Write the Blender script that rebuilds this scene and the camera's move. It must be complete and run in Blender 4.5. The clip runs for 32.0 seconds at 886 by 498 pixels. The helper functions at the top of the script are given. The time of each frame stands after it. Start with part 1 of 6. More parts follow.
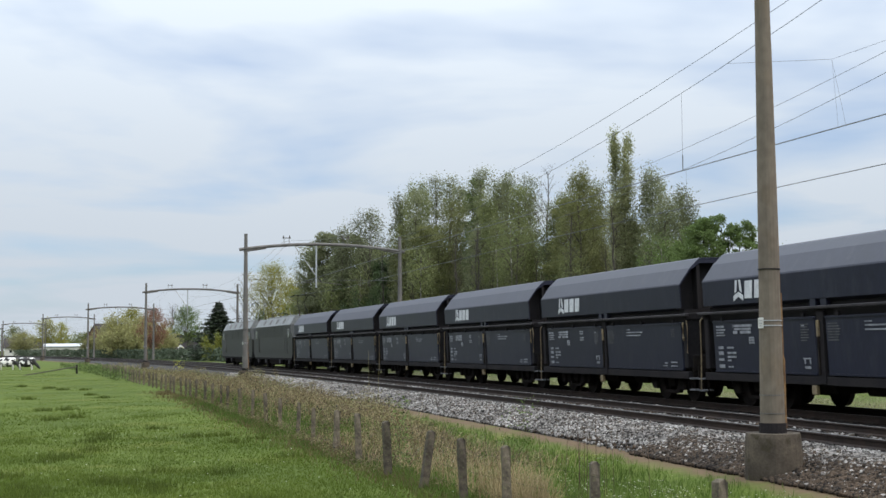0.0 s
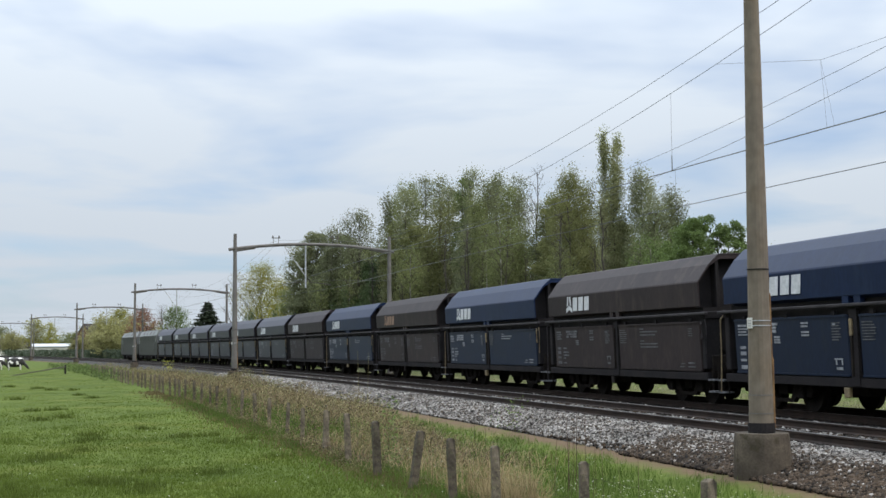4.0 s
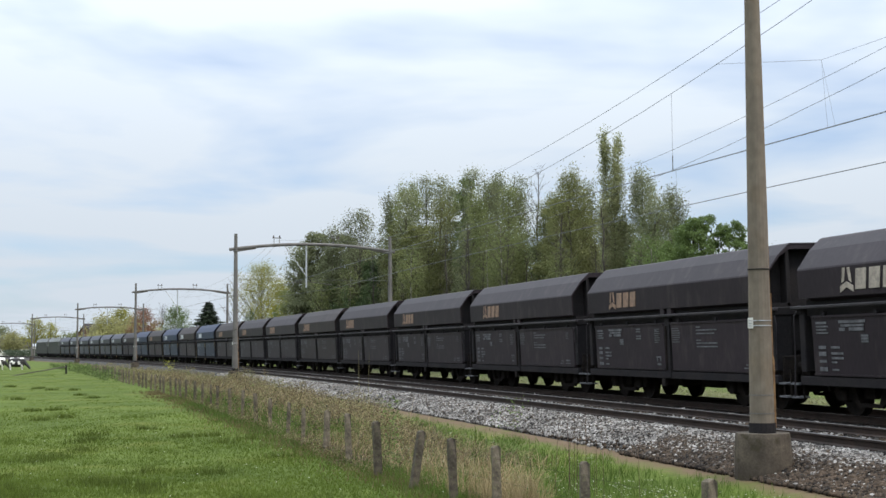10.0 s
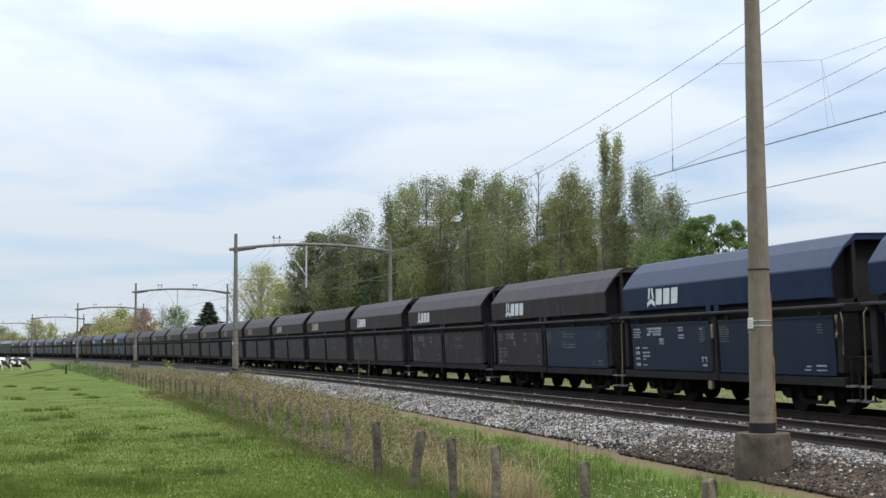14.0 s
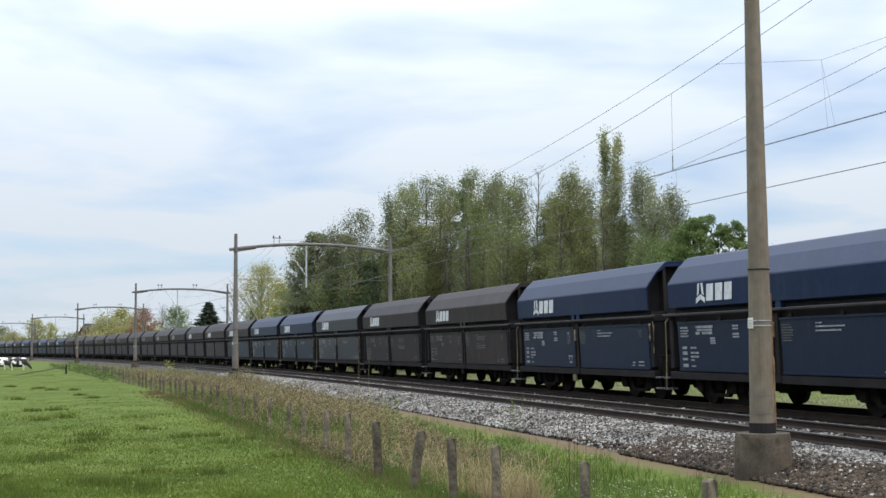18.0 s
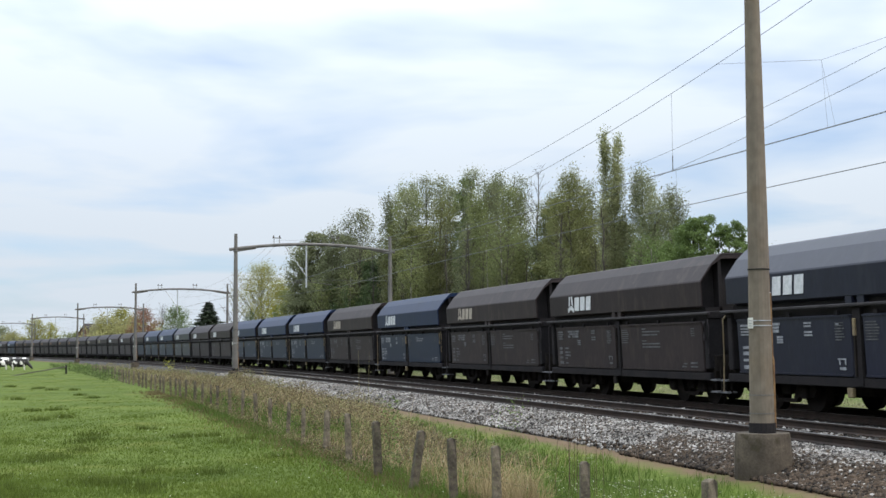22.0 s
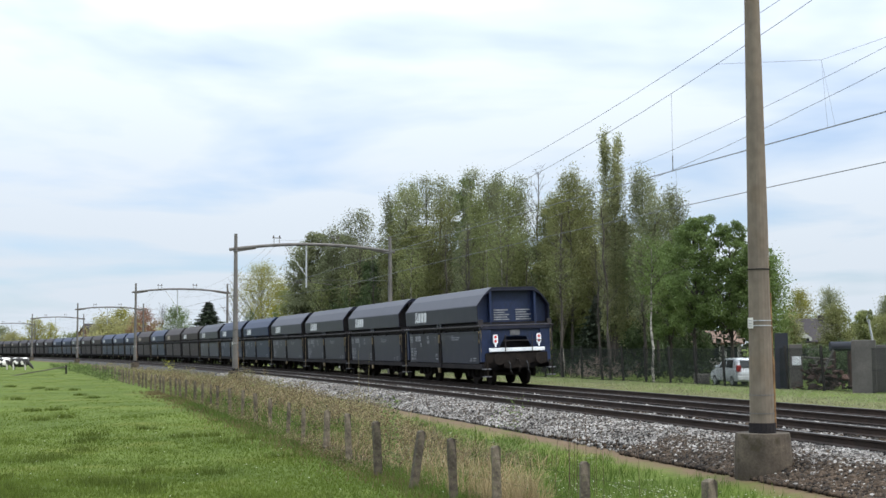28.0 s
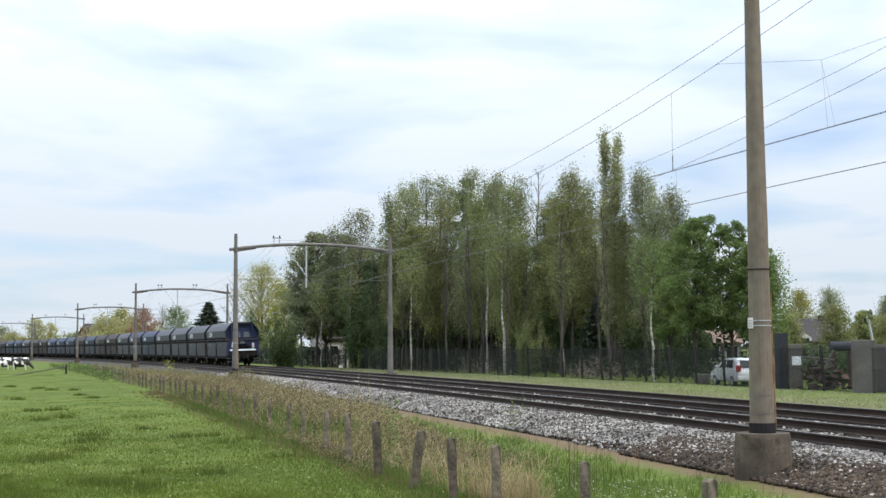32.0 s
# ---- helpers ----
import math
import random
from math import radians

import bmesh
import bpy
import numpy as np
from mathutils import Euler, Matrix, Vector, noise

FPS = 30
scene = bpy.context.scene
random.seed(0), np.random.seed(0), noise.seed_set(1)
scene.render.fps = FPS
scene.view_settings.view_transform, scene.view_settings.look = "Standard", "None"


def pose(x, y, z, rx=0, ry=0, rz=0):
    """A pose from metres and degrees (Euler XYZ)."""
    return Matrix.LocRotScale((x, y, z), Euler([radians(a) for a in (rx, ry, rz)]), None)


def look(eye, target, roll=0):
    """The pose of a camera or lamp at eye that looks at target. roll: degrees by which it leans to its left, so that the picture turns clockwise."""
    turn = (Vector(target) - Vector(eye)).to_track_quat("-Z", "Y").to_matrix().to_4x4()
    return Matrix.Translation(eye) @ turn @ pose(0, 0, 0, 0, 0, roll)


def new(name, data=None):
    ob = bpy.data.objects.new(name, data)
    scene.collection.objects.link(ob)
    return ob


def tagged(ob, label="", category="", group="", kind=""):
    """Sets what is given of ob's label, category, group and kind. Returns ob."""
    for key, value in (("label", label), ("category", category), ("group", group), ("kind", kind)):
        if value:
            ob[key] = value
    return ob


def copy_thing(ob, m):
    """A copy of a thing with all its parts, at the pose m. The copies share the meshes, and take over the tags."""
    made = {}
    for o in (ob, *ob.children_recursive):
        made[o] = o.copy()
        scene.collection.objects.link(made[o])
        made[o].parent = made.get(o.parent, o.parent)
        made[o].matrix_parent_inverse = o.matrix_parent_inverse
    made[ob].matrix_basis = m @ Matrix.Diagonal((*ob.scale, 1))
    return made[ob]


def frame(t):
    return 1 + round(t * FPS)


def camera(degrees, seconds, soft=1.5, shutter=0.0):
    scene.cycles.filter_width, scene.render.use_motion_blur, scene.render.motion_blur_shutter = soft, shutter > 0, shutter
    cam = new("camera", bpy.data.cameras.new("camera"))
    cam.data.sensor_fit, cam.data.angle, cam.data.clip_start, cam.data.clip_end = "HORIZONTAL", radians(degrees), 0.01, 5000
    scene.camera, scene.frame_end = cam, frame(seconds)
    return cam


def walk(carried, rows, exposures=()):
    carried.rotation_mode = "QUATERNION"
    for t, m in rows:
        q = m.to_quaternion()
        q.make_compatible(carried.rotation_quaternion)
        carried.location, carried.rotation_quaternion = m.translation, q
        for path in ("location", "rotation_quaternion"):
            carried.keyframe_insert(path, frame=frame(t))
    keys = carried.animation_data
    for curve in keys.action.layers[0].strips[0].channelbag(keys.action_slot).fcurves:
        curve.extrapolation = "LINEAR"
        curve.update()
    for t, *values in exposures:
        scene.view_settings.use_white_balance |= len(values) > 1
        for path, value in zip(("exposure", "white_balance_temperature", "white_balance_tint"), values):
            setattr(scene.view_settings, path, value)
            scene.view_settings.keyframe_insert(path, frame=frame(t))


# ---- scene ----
# ---- the line: one left-hand arc, distances in metres along the far track ----
RADIUS, ARC_X, ARC_Y, ARC_HEADING = 1583.0, 13.43, 15.0, -0.25955
CANT, TRACK_GAP = 0.025, 3.9
LEFT_0 = (-math.cos(ARC_HEADING), math.sin(ARC_HEADING))
CENTRE = (ARC_X + RADIUS * LEFT_0[0], ARC_Y + RADIUS * LEFT_0[1])


def heading(s):
    return ARC_HEADING - s / RADIUS


def on_line(s, left=0.0, z=0.0):
    """World place s metres along the line and so far to its left."""
    h = heading(s)
    r = RADIUS - left
    return Vector((CENTRE[0] + r * math.cos(h), CENTRE[1] - r * math.sin(h), z))


def line_pose(s, left=0.0, z=0.0, lean=0.0):
    """x to the right of the line, y forward, z up; lean raises the right side."""
    return Matrix.Translation(on_line(s, left, z)) @ Euler((0, -lean, -heading(s))).to_matrix().to_4x4()


# ---- camera ----
EYE = Vector((0, 0, 1.517))
cam = camera(37.46, 32.0, soft=1.5)


def view(turn):
    """Pan to the left by so many degrees."""
    a, p = radians(turn), 0.0752
    return look(EYE, EYE + Vector((-math.sin(a) * math.cos(p), math.cos(a) * math.cos(p), math.sin(p))), -0.39)


walk(cam, [(0.0, view(0.43)), (0.3, view(0.50)), (0.5, view(0.50)), (1.0, view(0.27)), (1.5, view(0.075)), (2.0, view(-0.037)),
           (2.5, view(-0.037)), (3.5, view(-0.037)), (5.5, view(0.0)), (32.0, view(0.0))],
     exposures=[(0.0, -0.21), (4.0, -0.20), (7.0, -0.20), (8.0, -0.08), (9.0, -0.07), (14.0, -0.03), (25.0, 0.02), (28.0, 0.06), (32.0, 0.10)])

# ---- sky and sun ----
SUN_TURN, SUN_HEIGHT = radians(112), radians(40)
world = bpy.data.worlds.new("world")
scene.world = world
world.use_nodes = True
wn, wl = world.node_tree.nodes, world.node_tree.links
sky = wn.new("ShaderNodeTexSky")
sky.sky_type, sky.sun_disc, sky.sun_elevation, sky.sun_rotation = "NISHITA", False, SUN_HEIGHT, SUN_TURN
sky.air_density, sky.dust_density = 1.0, 1.0
coord = wn.new("ShaderNodeTexCoord")
split = wn.new("ShaderNodeSeparateXYZ")
wl.new(coord.outputs["Generated"], split.inputs[0])


def wmath(op, a, b=None):
    n = wn.new("ShaderNodeMath")
    n.operation = op
    for i, v in enumerate((a, b)):
        if v is None:
            continue
        if isinstance(v, (int, float)):
            n.inputs[i].default_value = v
        else:
            wl.new(v, n.inputs[i])
    return n.outputs[0]


# a layer of flat cloud: the direction is projected on a plane overhead
height = wmath("ADD", wmath("MAXIMUM", split.outputs[2], 0.0), 0.11)
plane = wn.new("ShaderNodeCombineXYZ")
wl.new(wmath("DIVIDE", split.outputs[0], height), plane.inputs[0])
wl.new(wmath("DIVIDE", split.outputs[1], height), plane.inputs[1])
cloud = wn.new("ShaderNodeTexNoise")
cloud.inputs["Scale"].default_value, cloud.inputs["Detail"].default_value = 0.8, 5.0
cloud.inputs["Roughness"].default_value, cloud.inputs["Distortion"].default_value = 0.48, 0.25
wl.new(plane.outputs[0], cloud.inputs["Vector"])
cover = wn.new("ShaderNodeMapRange")
cover.inputs["From Min"].default_value, cover.inputs["From Max"].default_value = 0.35, 0.63
cover.inputs["To Min"].default_value, cover.inputs["To Max"].default_value = 0.12, 1.0
wl.new(cloud.outputs["Fac"], cover.inputs["Value"])
veil = wn.new("ShaderNodeMapRange")          # thicker veil of cloud higher up
veil.inputs["From Min"].default_value, veil.inputs["From Max"].default_value = 0.02, 0.28
veil.inputs["To Min"].default_value, veil.inputs["To Max"].default_value = 0.0, 0.49
wl.new(split.outputs[2], veil.inputs["Value"])
haze = wn.new("ShaderNodeMapRange")          # pale haze low over the horizon
haze.inputs["From Min"].default_value, haze.inputs["From Max"].default_value = 0.0, 0.16
haze.inputs["To Min"].default_value, haze.inputs["To Max"].default_value = 0.6, 0.0
wl.new(split.outputs[2], haze.inputs["Value"])
amount = wmath("MINIMUM", wmath("ADD", wmath("ADD", cover.outputs[0], haze.outputs[0]), veil.outputs[0]), 1.0)
blue = wn.new("ShaderNodeMix")
blue.data_type, blue.blend_type = "RGBA", "MULTIPLY"
blue.inputs["Factor"].default_value = 1.0
wl.new(sky.outputs[0], blue.inputs["A"])
blue.inputs["B"].default_value = (0.086, 0.119, 0.167, 1)
mixed = wn.new("ShaderNodeMix")
mixed.data_type = "RGBA"
wl.new(amount, mixed.inputs["Factor"])
wl.new(blue.outputs["Result"], mixed.inputs["A"])
# cloud is brighter overhead than by the horizon
bright = wn.new("ShaderNodeMapRange")
bright.inputs["From Min"].default_value, bright.inputs["From Max"].default_value = 0.0, 0.65
bright.inputs["To Min"].default_value, bright.inputs["To Max"].default_value = 0.81, 1.95
bright.interpolation_type = "SMOOTHSTEP"
wl.new(split.outputs[2], bright.inputs["Value"])
white = wn.new("ShaderNodeVectorMath")
white.operation = "SCALE"
white.inputs[0].default_value = (0.838, 0.93, 1.035)
over = wn.new("ShaderNodeMapRange")          # thin bright cloud overhead
over.inputs["From Min"].default_value, over.inputs["From Max"].default_value = 0.30, 0.85
over.inputs["To Min"].default_value, over.inputs["To Max"].default_value = 1.0, 2.3
over.interpolation_type = "SMOOTHSTEP"
wl.new(split.outputs[2], over.inputs["Value"])
wl.new(wmath("MULTIPLY", bright.outputs[0], over.outputs[0]), white.inputs["Scale"])
wl.new(white.outputs[0], mixed.inputs["B"])
back = wn["Background"]
wl.new(mixed.outputs["Result"], back.inputs["Color"])
back.inputs["Strength"].default_value = 1.0

sun = new("sun", bpy.data.lights.new("sun", "SUN"))
sun.data.energy, sun.data.angle, sun.data.color = 2.0, radians(5), (1.0, 0.92, 0.80)
sun_from = Vector((math.sin(SUN_TURN) * math.cos(SUN_HEIGHT), math.cos(SUN_TURN) * math.cos(SUN_HEIGHT), math.sin(SUN_HEIGHT)))
sun.matrix_world = look(sun_from * 50, (0, 0, 0))


# ---- materials ----
def mat(name, a, b=None, scale=2.0, fine=30.0, rough=0.7, metal=0.0, bump=0.3, depth=0.01, stretch=(1, 1, 1), spread=0.0, cells=0.0,
        third=None, island=0.0, contrast=(0.35, 0.65), glow=0.0, spec=0.5):
    """Base colour a varied to b over a coarse noise, with a fine grain; spread varies whole objects, island loose pieces of one mesh."""
    m = bpy.data.materials.new(name)
    m.use_nodes = True
    n, l = m.node_tree.nodes, m.node_tree.links
    bsdf = n["Principled BSDF"]
    b = b or tuple(c * 0.7 for c in a)
    tc = n.new("ShaderNodeTexCoord")
    mp = n.new("ShaderNodeMapping")
    mp.inputs["Scale"].default_value = stretch
    l.new(tc.outputs["Object"], mp.inputs["Vector"])
    big = n.new("ShaderNodeTexNoise")
    big.inputs["Scale"].default_value, big.inputs["Detail"].default_value = scale, 4.0
    l.new(mp.outputs[0], big.inputs["Vector"])
    ramp = n.new("ShaderNodeMapRange")
    ramp.inputs["From Min"].default_value, ramp.inputs["From Max"].default_value = contrast
    l.new(big.outputs["Fac"], ramp.inputs["Value"])
    mix = n.new("ShaderNodeMix")
    mix.data_type = "RGBA"
    l.new(ramp.outputs[0], mix.inputs["Factor"])
    mix.inputs["A"].default_value, mix.inputs["B"].default_value = (*a, 1), (*b, 1)
    colour = mix.outputs["Result"]
    if cells:
        grain = n.new("ShaderNodeTexVoronoi")
        grain.inputs["Scale"].default_value = cells
        l.new(tc.outputs["Object"], grain.inputs["Vector"])
        grain_out = grain.outputs["Distance"]
    else:
        grain = n.new("ShaderNodeTexNoise")
        grain.inputs["Scale"].default_value, grain.inputs["Detail"].default_value = fine, 3.0
        l.new(mp.outputs[0], grain.inputs["Vector"])
        grain_out = grain.outputs["Fac"]
    shade = n.new("ShaderNodeMapRange")
    shade.inputs["From Min"].default_value, shade.inputs["From Max"].default_value = 0.25, 0.75
    shade.inputs["To Min"].default_value, shade.inputs["To Max"].default_value = 0.78, 1.18
    l.new(grain_out, shade.inputs["Value"])
    value = shade.outputs[0]
    for kind, size in (("obj", spread), ("isl", island)):
        if size:
            info = n.new("ShaderNodeObjectInfo" if kind == "obj" else "ShaderNodeNewGeometry")
            r = n.new("ShaderNodeMapRange")
            r.inputs["To Min"].default_value, r.inputs["To Max"].default_value = 1 - size, 1 + size
            l.new(info.outputs["Random" if kind == "obj" else "Random Per Island"], r.inputs["Value"])
            mul = n.new("ShaderNodeMath")
            mul.operation = "MULTIPLY"
            l.new(value, mul.inputs[0])
            l.new(r.outputs[0], mul.inputs[1])
            value = mul.outputs[0]
    if third:
        spot = n.new("ShaderNodeTexNoise")
        spot.inputs["Scale"].default_value, spot.inputs["Detail"].default_value = scale * 2.7, 6.0
        l.new(mp.outputs[0], spot.inputs["Vector"])
        cut = n.new("ShaderNodeMapRange")
        cut.inputs["From Min"].default_value, cut.inputs["From Max"].default_value = 0.54, 0.66
        l.new(spot.outputs["Fac"], cut.inputs["Value"])
        add = n.new("ShaderNodeMix")
        add.data_type = "RGBA"
        l.new(cut.outputs[0], add.inputs["Factor"])
        l.new(colour, add.inputs["A"])
        add.inputs["B"].default_value = (*third, 1)
        colour = add.outputs["Result"]
    scaled = n.new("ShaderNodeVectorMath")
    scaled.operation = "SCALE"
    l.new(colour, scaled.inputs[0])
    l.new(value, scaled.inputs["Scale"])
    l.new(scaled.outputs[0], bsdf.inputs["Base Color"])
    bsdf.inputs["Roughness"].default_value, bsdf.inputs["Metallic"].default_value = rough, metal
    bsdf.inputs["Specular IOR Level"].default_value = spec
    if bump:
        bn = n.new("ShaderNodeBump")
        bn.inputs["Strength"].default_value, bn.inputs["Distance"].default_value = bump, depth
        l.new(grain_out, bn.inputs["Height"])
        l.new(bn.outputs[0], bsdf.inputs["Normal"])
    if glow:
        l.new(scaled.outputs[0], bsdf.inputs["Emission Color"])
        bsdf.inputs["Emission Strength"].default_value = glow
    return m


def leaf_mat(name, a, b, through_light=0.35, island=0.28, scale=0.35, fine=6):
    m = mat(name, a, b, scale=scale, fine=fine, rough=0.7, bump=0, island=island, spread=0.22, spec=0.12)
    n, l = m.node_tree.nodes, m.node_tree.links
    bsdf, out = n["Principled BSDF"], n["Material Output"]
    tr = n.new("ShaderNodeBsdfTranslucent")
    l.new(bsdf.inputs["Base Color"].links[0].from_socket, tr.inputs["Color"])
    mx = n.new("ShaderNodeMixShader")
    mx.inputs[0].default_value = through_light
    l.new(bsdf.outputs[0], mx.inputs[1])
    l.new(tr.outputs[0], mx.inputs[2])
    l.new(mx.outputs[0], out.inputs["Surface"])
    return m


def paint(name, a, b, dust, rough=0.5, spec=0.32):
    """Grimy wagon paint: streaks run down the sides, coal dust lies over it."""
    return mat(name, a, b, scale=1.1, fine=14, rough=rough, spec=spec, bump=0.08, depth=0.006, stretch=(1, 1, 0.35), spread=0.10, third=dust, contrast=(0.3, 0.7))


M = {
    "blue": paint("blue_paint", (0.0060, 0.0152, 0.0460), (0.0047, 0.0118, 0.0360), (0.0085, 0.0172, 0.0430), 0.48, 0.17),
    # darker, duller copy of the blue: the side flaps' shade is in the colour
    "flap_blue": paint("shade_toned_blue_paint", (0.0056, 0.0120, 0.0300), (0.0045, 0.0094, 0.0235), (0.0085, 0.0135, 0.0265), 0.5, 0.22),
    "slate": paint("slate_paint", (0.0120, 0.0132, 0.0258), (0.0091, 0.0100, 0.0202), (0.0165, 0.0172, 0.0275), 0.45, 0.27),
    "grey": paint("grey_paint", (0.0240, 0.0178, 0.0205), (0.0176, 0.0132, 0.0155), (0.0325, 0.0250, 0.0260), 0.54, 0.12),
    "brown": paint("brown_paint", (0.0285, 0.0212, 0.0210), (0.0200, 0.0154, 0.0157), (0.0360, 0.0268, 0.0246), 0.56, 0.12),
    "duct": mat("rusty_tan_steel", (0.235, 0.140, 0.066), (0.120, 0.068, 0.034), scale=5, fine=40, rough=0.85, bump=0.3, spec=0.15),
    "black": mat("black_steel", (0.0150, 0.0138, 0.0148), (0.0205, 0.0180, 0.0180), rough=0.8, bump=0.2, spec=0.06),
    "iron": mat("brake_dust_iron", (0.0125, 0.0107, 0.0098), (0.0195, 0.0155, 0.0130), scale=5, rough=0.9, bump=0.3, spec=0.08),
    "mark_white": mat("worn_white_marking", (0.55, 0.55, 0.55), (0.36, 0.37, 0.38), scale=6, rough=0.7, bump=0, contrast=(0.3, 0.7)),
    "mark_beige": mat("worn_beige_marking", (0.34, 0.29, 0.23), (0.20, 0.17, 0.14), scale=6, rough=0.7, bump=0),
    "mark_orange": mat("rusted_marking", (0.25, 0.15, 0.095), (0.13, 0.085, 0.058), scale=6, rough=0.8, bump=0),
    "mark_dim": mat("dust_covered_marking", (0.095, 0.095, 0.10), (0.045, 0.045, 0.048), scale=6, rough=0.8, bump=0),
    "mark_faint": mat("faint_worn_marking", (0.24, 0.245, 0.26), (0.10, 0.105, 0.12), scale=5, rough=0.75, bump=0, contrast=(0.3, 0.7)),
    "step_metal": mat("worn_step_metal", (0.105, 0.105, 0.11), (0.055, 0.055, 0.06), scale=5, rough=0.7, bump=0.1),
    "dusty_steel": mat("dusty_dark_steel", (0.034, 0.029, 0.030), (0.020, 0.018, 0.019), scale=3, rough=0.7, bump=0.1, spec=0.2),
    "yellow_rail": mat("faded_yellow_rail", (0.19, 0.14, 0.070), (0.10, 0.075, 0.042), scale=8, rough=0.7, bump=0),
    "white_beam": mat("white_beam_paint", (0.75, 0.76, 0.78), (0.55, 0.56, 0.58), rough=0.5, bump=0.1),
    "end_blue": paint("end_blue_paint", (0.00935, 0.01785, 0.0527), (0.0068, 0.0136, 0.0391), (0.0102, 0.01615, 0.0374), 0.45),
    "red": mat("red_sign", (0.5, 0.03, 0.02), (0.4, 0.03, 0.02), rough=0.4, bump=0),
    "loco": paint("loco_grey_paint", (0.0225, 0.0226, 0.0200), (0.0158, 0.0162, 0.0146), (0.0200, 0.0196, 0.0176), 0.5, 0.2),
    "loco_roof": mat("loco_roof_paint", (0.165, 0.168, 0.165), (0.110, 0.114, 0.112), rough=0.6, bump=0.1),
    "glass": mat("dark_glass", (0.012, 0.014, 0.016), (0.014, 0.016, 0.018), rough=0.22, bump=0, spec=0.3),
    "rail": mat("rusty_rail", (0.029, 0.0185, 0.0135), (0.018, 0.0122, 0.0098), scale=3, rough=0.85, bump=0.2, spec=0.2),
    "rail_head": mat("worn_rail_head", (0.062, 0.054, 0.050), (0.045, 0.040, 0.037), scale=4, rough=0.6, metal=0.2, bump=0.03, spec=0.3),
    "sleeper": mat("brown_sleeper", (0.03, 0.02475, 0.021), (0.0195, 0.0165, 0.015), scale=4, rough=0.95, bump=0.5, spread=0.25, spec=0.2),
    "concrete_post": mat("weathered_post", (0.135, 0.110, 0.082), (0.052, 0.042, 0.032), scale=9, fine=50, rough=0.9, bump=0.6, spread=0.3, third=(0.1082, 0.09823, 0.05981), spec=0.2),
    "tuft": leaf_mat("dark_grass_tufts", (0.07105, 0.09242, 0.01641), (0.05706, 0.07687, 0.01413), 0.4, 0.15, 0.4, 3),
    # near-black leaf green that carries the shade of wood and brambles in its colour
    "shade_leaf": leaf_mat("shade_dark_leaves", (0.0222, 0.0296, 0.0148), (0.0148, 0.02072, 0.01036), 0.15),
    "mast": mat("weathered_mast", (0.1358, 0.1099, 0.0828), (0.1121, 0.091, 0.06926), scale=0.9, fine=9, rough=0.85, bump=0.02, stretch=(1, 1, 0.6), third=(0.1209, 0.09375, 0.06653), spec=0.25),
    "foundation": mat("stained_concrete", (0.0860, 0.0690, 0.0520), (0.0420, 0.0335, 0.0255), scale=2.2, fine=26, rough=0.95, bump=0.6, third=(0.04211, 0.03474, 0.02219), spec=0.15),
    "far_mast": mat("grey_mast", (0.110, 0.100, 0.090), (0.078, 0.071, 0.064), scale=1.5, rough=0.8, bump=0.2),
    "galvanised": mat("galvanised_steel", (0.41, 0.4182, 0.4264), (0.3116, 0.3198, 0.328), rough=0.5, metal=0.4, bump=0.05),
    "wire": mat("copper_wire", (0.09, 0.093, 0.093), (0.0675, 0.072, 0.072), rough=0.6, bump=0),
    "insulator": mat("brown_porcelain", (0.05, 0.035, 0.03), (0.04, 0.03, 0.026), rough=0.25, bump=0),
    "bark": mat("dark_bark", (0.0533, 0.04264, 0.0328), (0.0287, 0.02296, 0.01886), scale=3, fine=20, rough=0.95, bump=0.8, stretch=(1, 1, 0.3)),
    "birch_bark": mat("white_birch_bark", (0.3444, 0.3198, 0.2788), (0.1312, 0.1148, 0.0984), scale=2.2, fine=14, rough=0.85, bump=0.3, stretch=(0.6, 0.6, 1.6), third=(0.041, 0.0369, 0.0328)),
    "grass_blade": leaf_mat("grass_blades", (0.0890, 0.1200, 0.0205), (0.0740, 0.1040, 0.0180), 0.55, 0.10, 0.33, 2),
    "rough_grass": leaf_mat("rough_grass_blades", (0.0800, 0.1180, 0.0235), (0.0580, 0.0900, 0.0185), 0.4, 0.25, 0.5, 3),
    "dusty_grass": mat("dusty_grass_blades", (0.205, 0.198, 0.125), (0.165, 0.165, 0.098), scale=0.5, fine=3, rough=0.85, bump=0, island=0.3, spec=0.1),
    "straw": leaf_mat("dry_stalks", (0.290, 0.222, 0.118), (0.205, 0.155, 0.080), 0.3, 0.25, 1.0, 5),
    "dock": mat("dead_dock_stems", (0.085, 0.055, 0.040), (0.05, 0.035, 0.028), scale=2, rough=0.9, bump=0, spec=0.1),
    "flower": mat("white_umbels", (0.3308, 0.3405, 0.2611), (0.2821, 0.3015, 0.2176), rough=0.8, bump=0),
    "stone": mat("ballast_stone", (0.190, 0.177, 0.163), (0.092, 0.083, 0.075), scale=0.9, fine=25, rough=0.95, bump=0.3, island=0.95, spec=0.2),
    "stone_dark": mat("dirty_ballast_stone", (0.042, 0.0290, 0.0190), (0.022, 0.0155, 0.0104), scale=0.9, fine=25, rough=0.95, bump=0.3, island=0.9, spec=0.2),
    "white_coat": mat("white_cow_hair", (0.5904, 0.5658, 0.5248), (0.492, 0.4674, 0.4264), rough=0.8, bump=0.1),
    "black_coat": mat("black_cow_hair", (0.016, 0.014, 0.013), (0.025, 0.022, 0.020), rough=0.7, bump=0.1),
    "car_paint": mat("silver_car_paint", (0.574, 0.5904, 0.5986), (0.5084, 0.5248, 0.5412), rough=0.3, metal=0.1, bump=0),
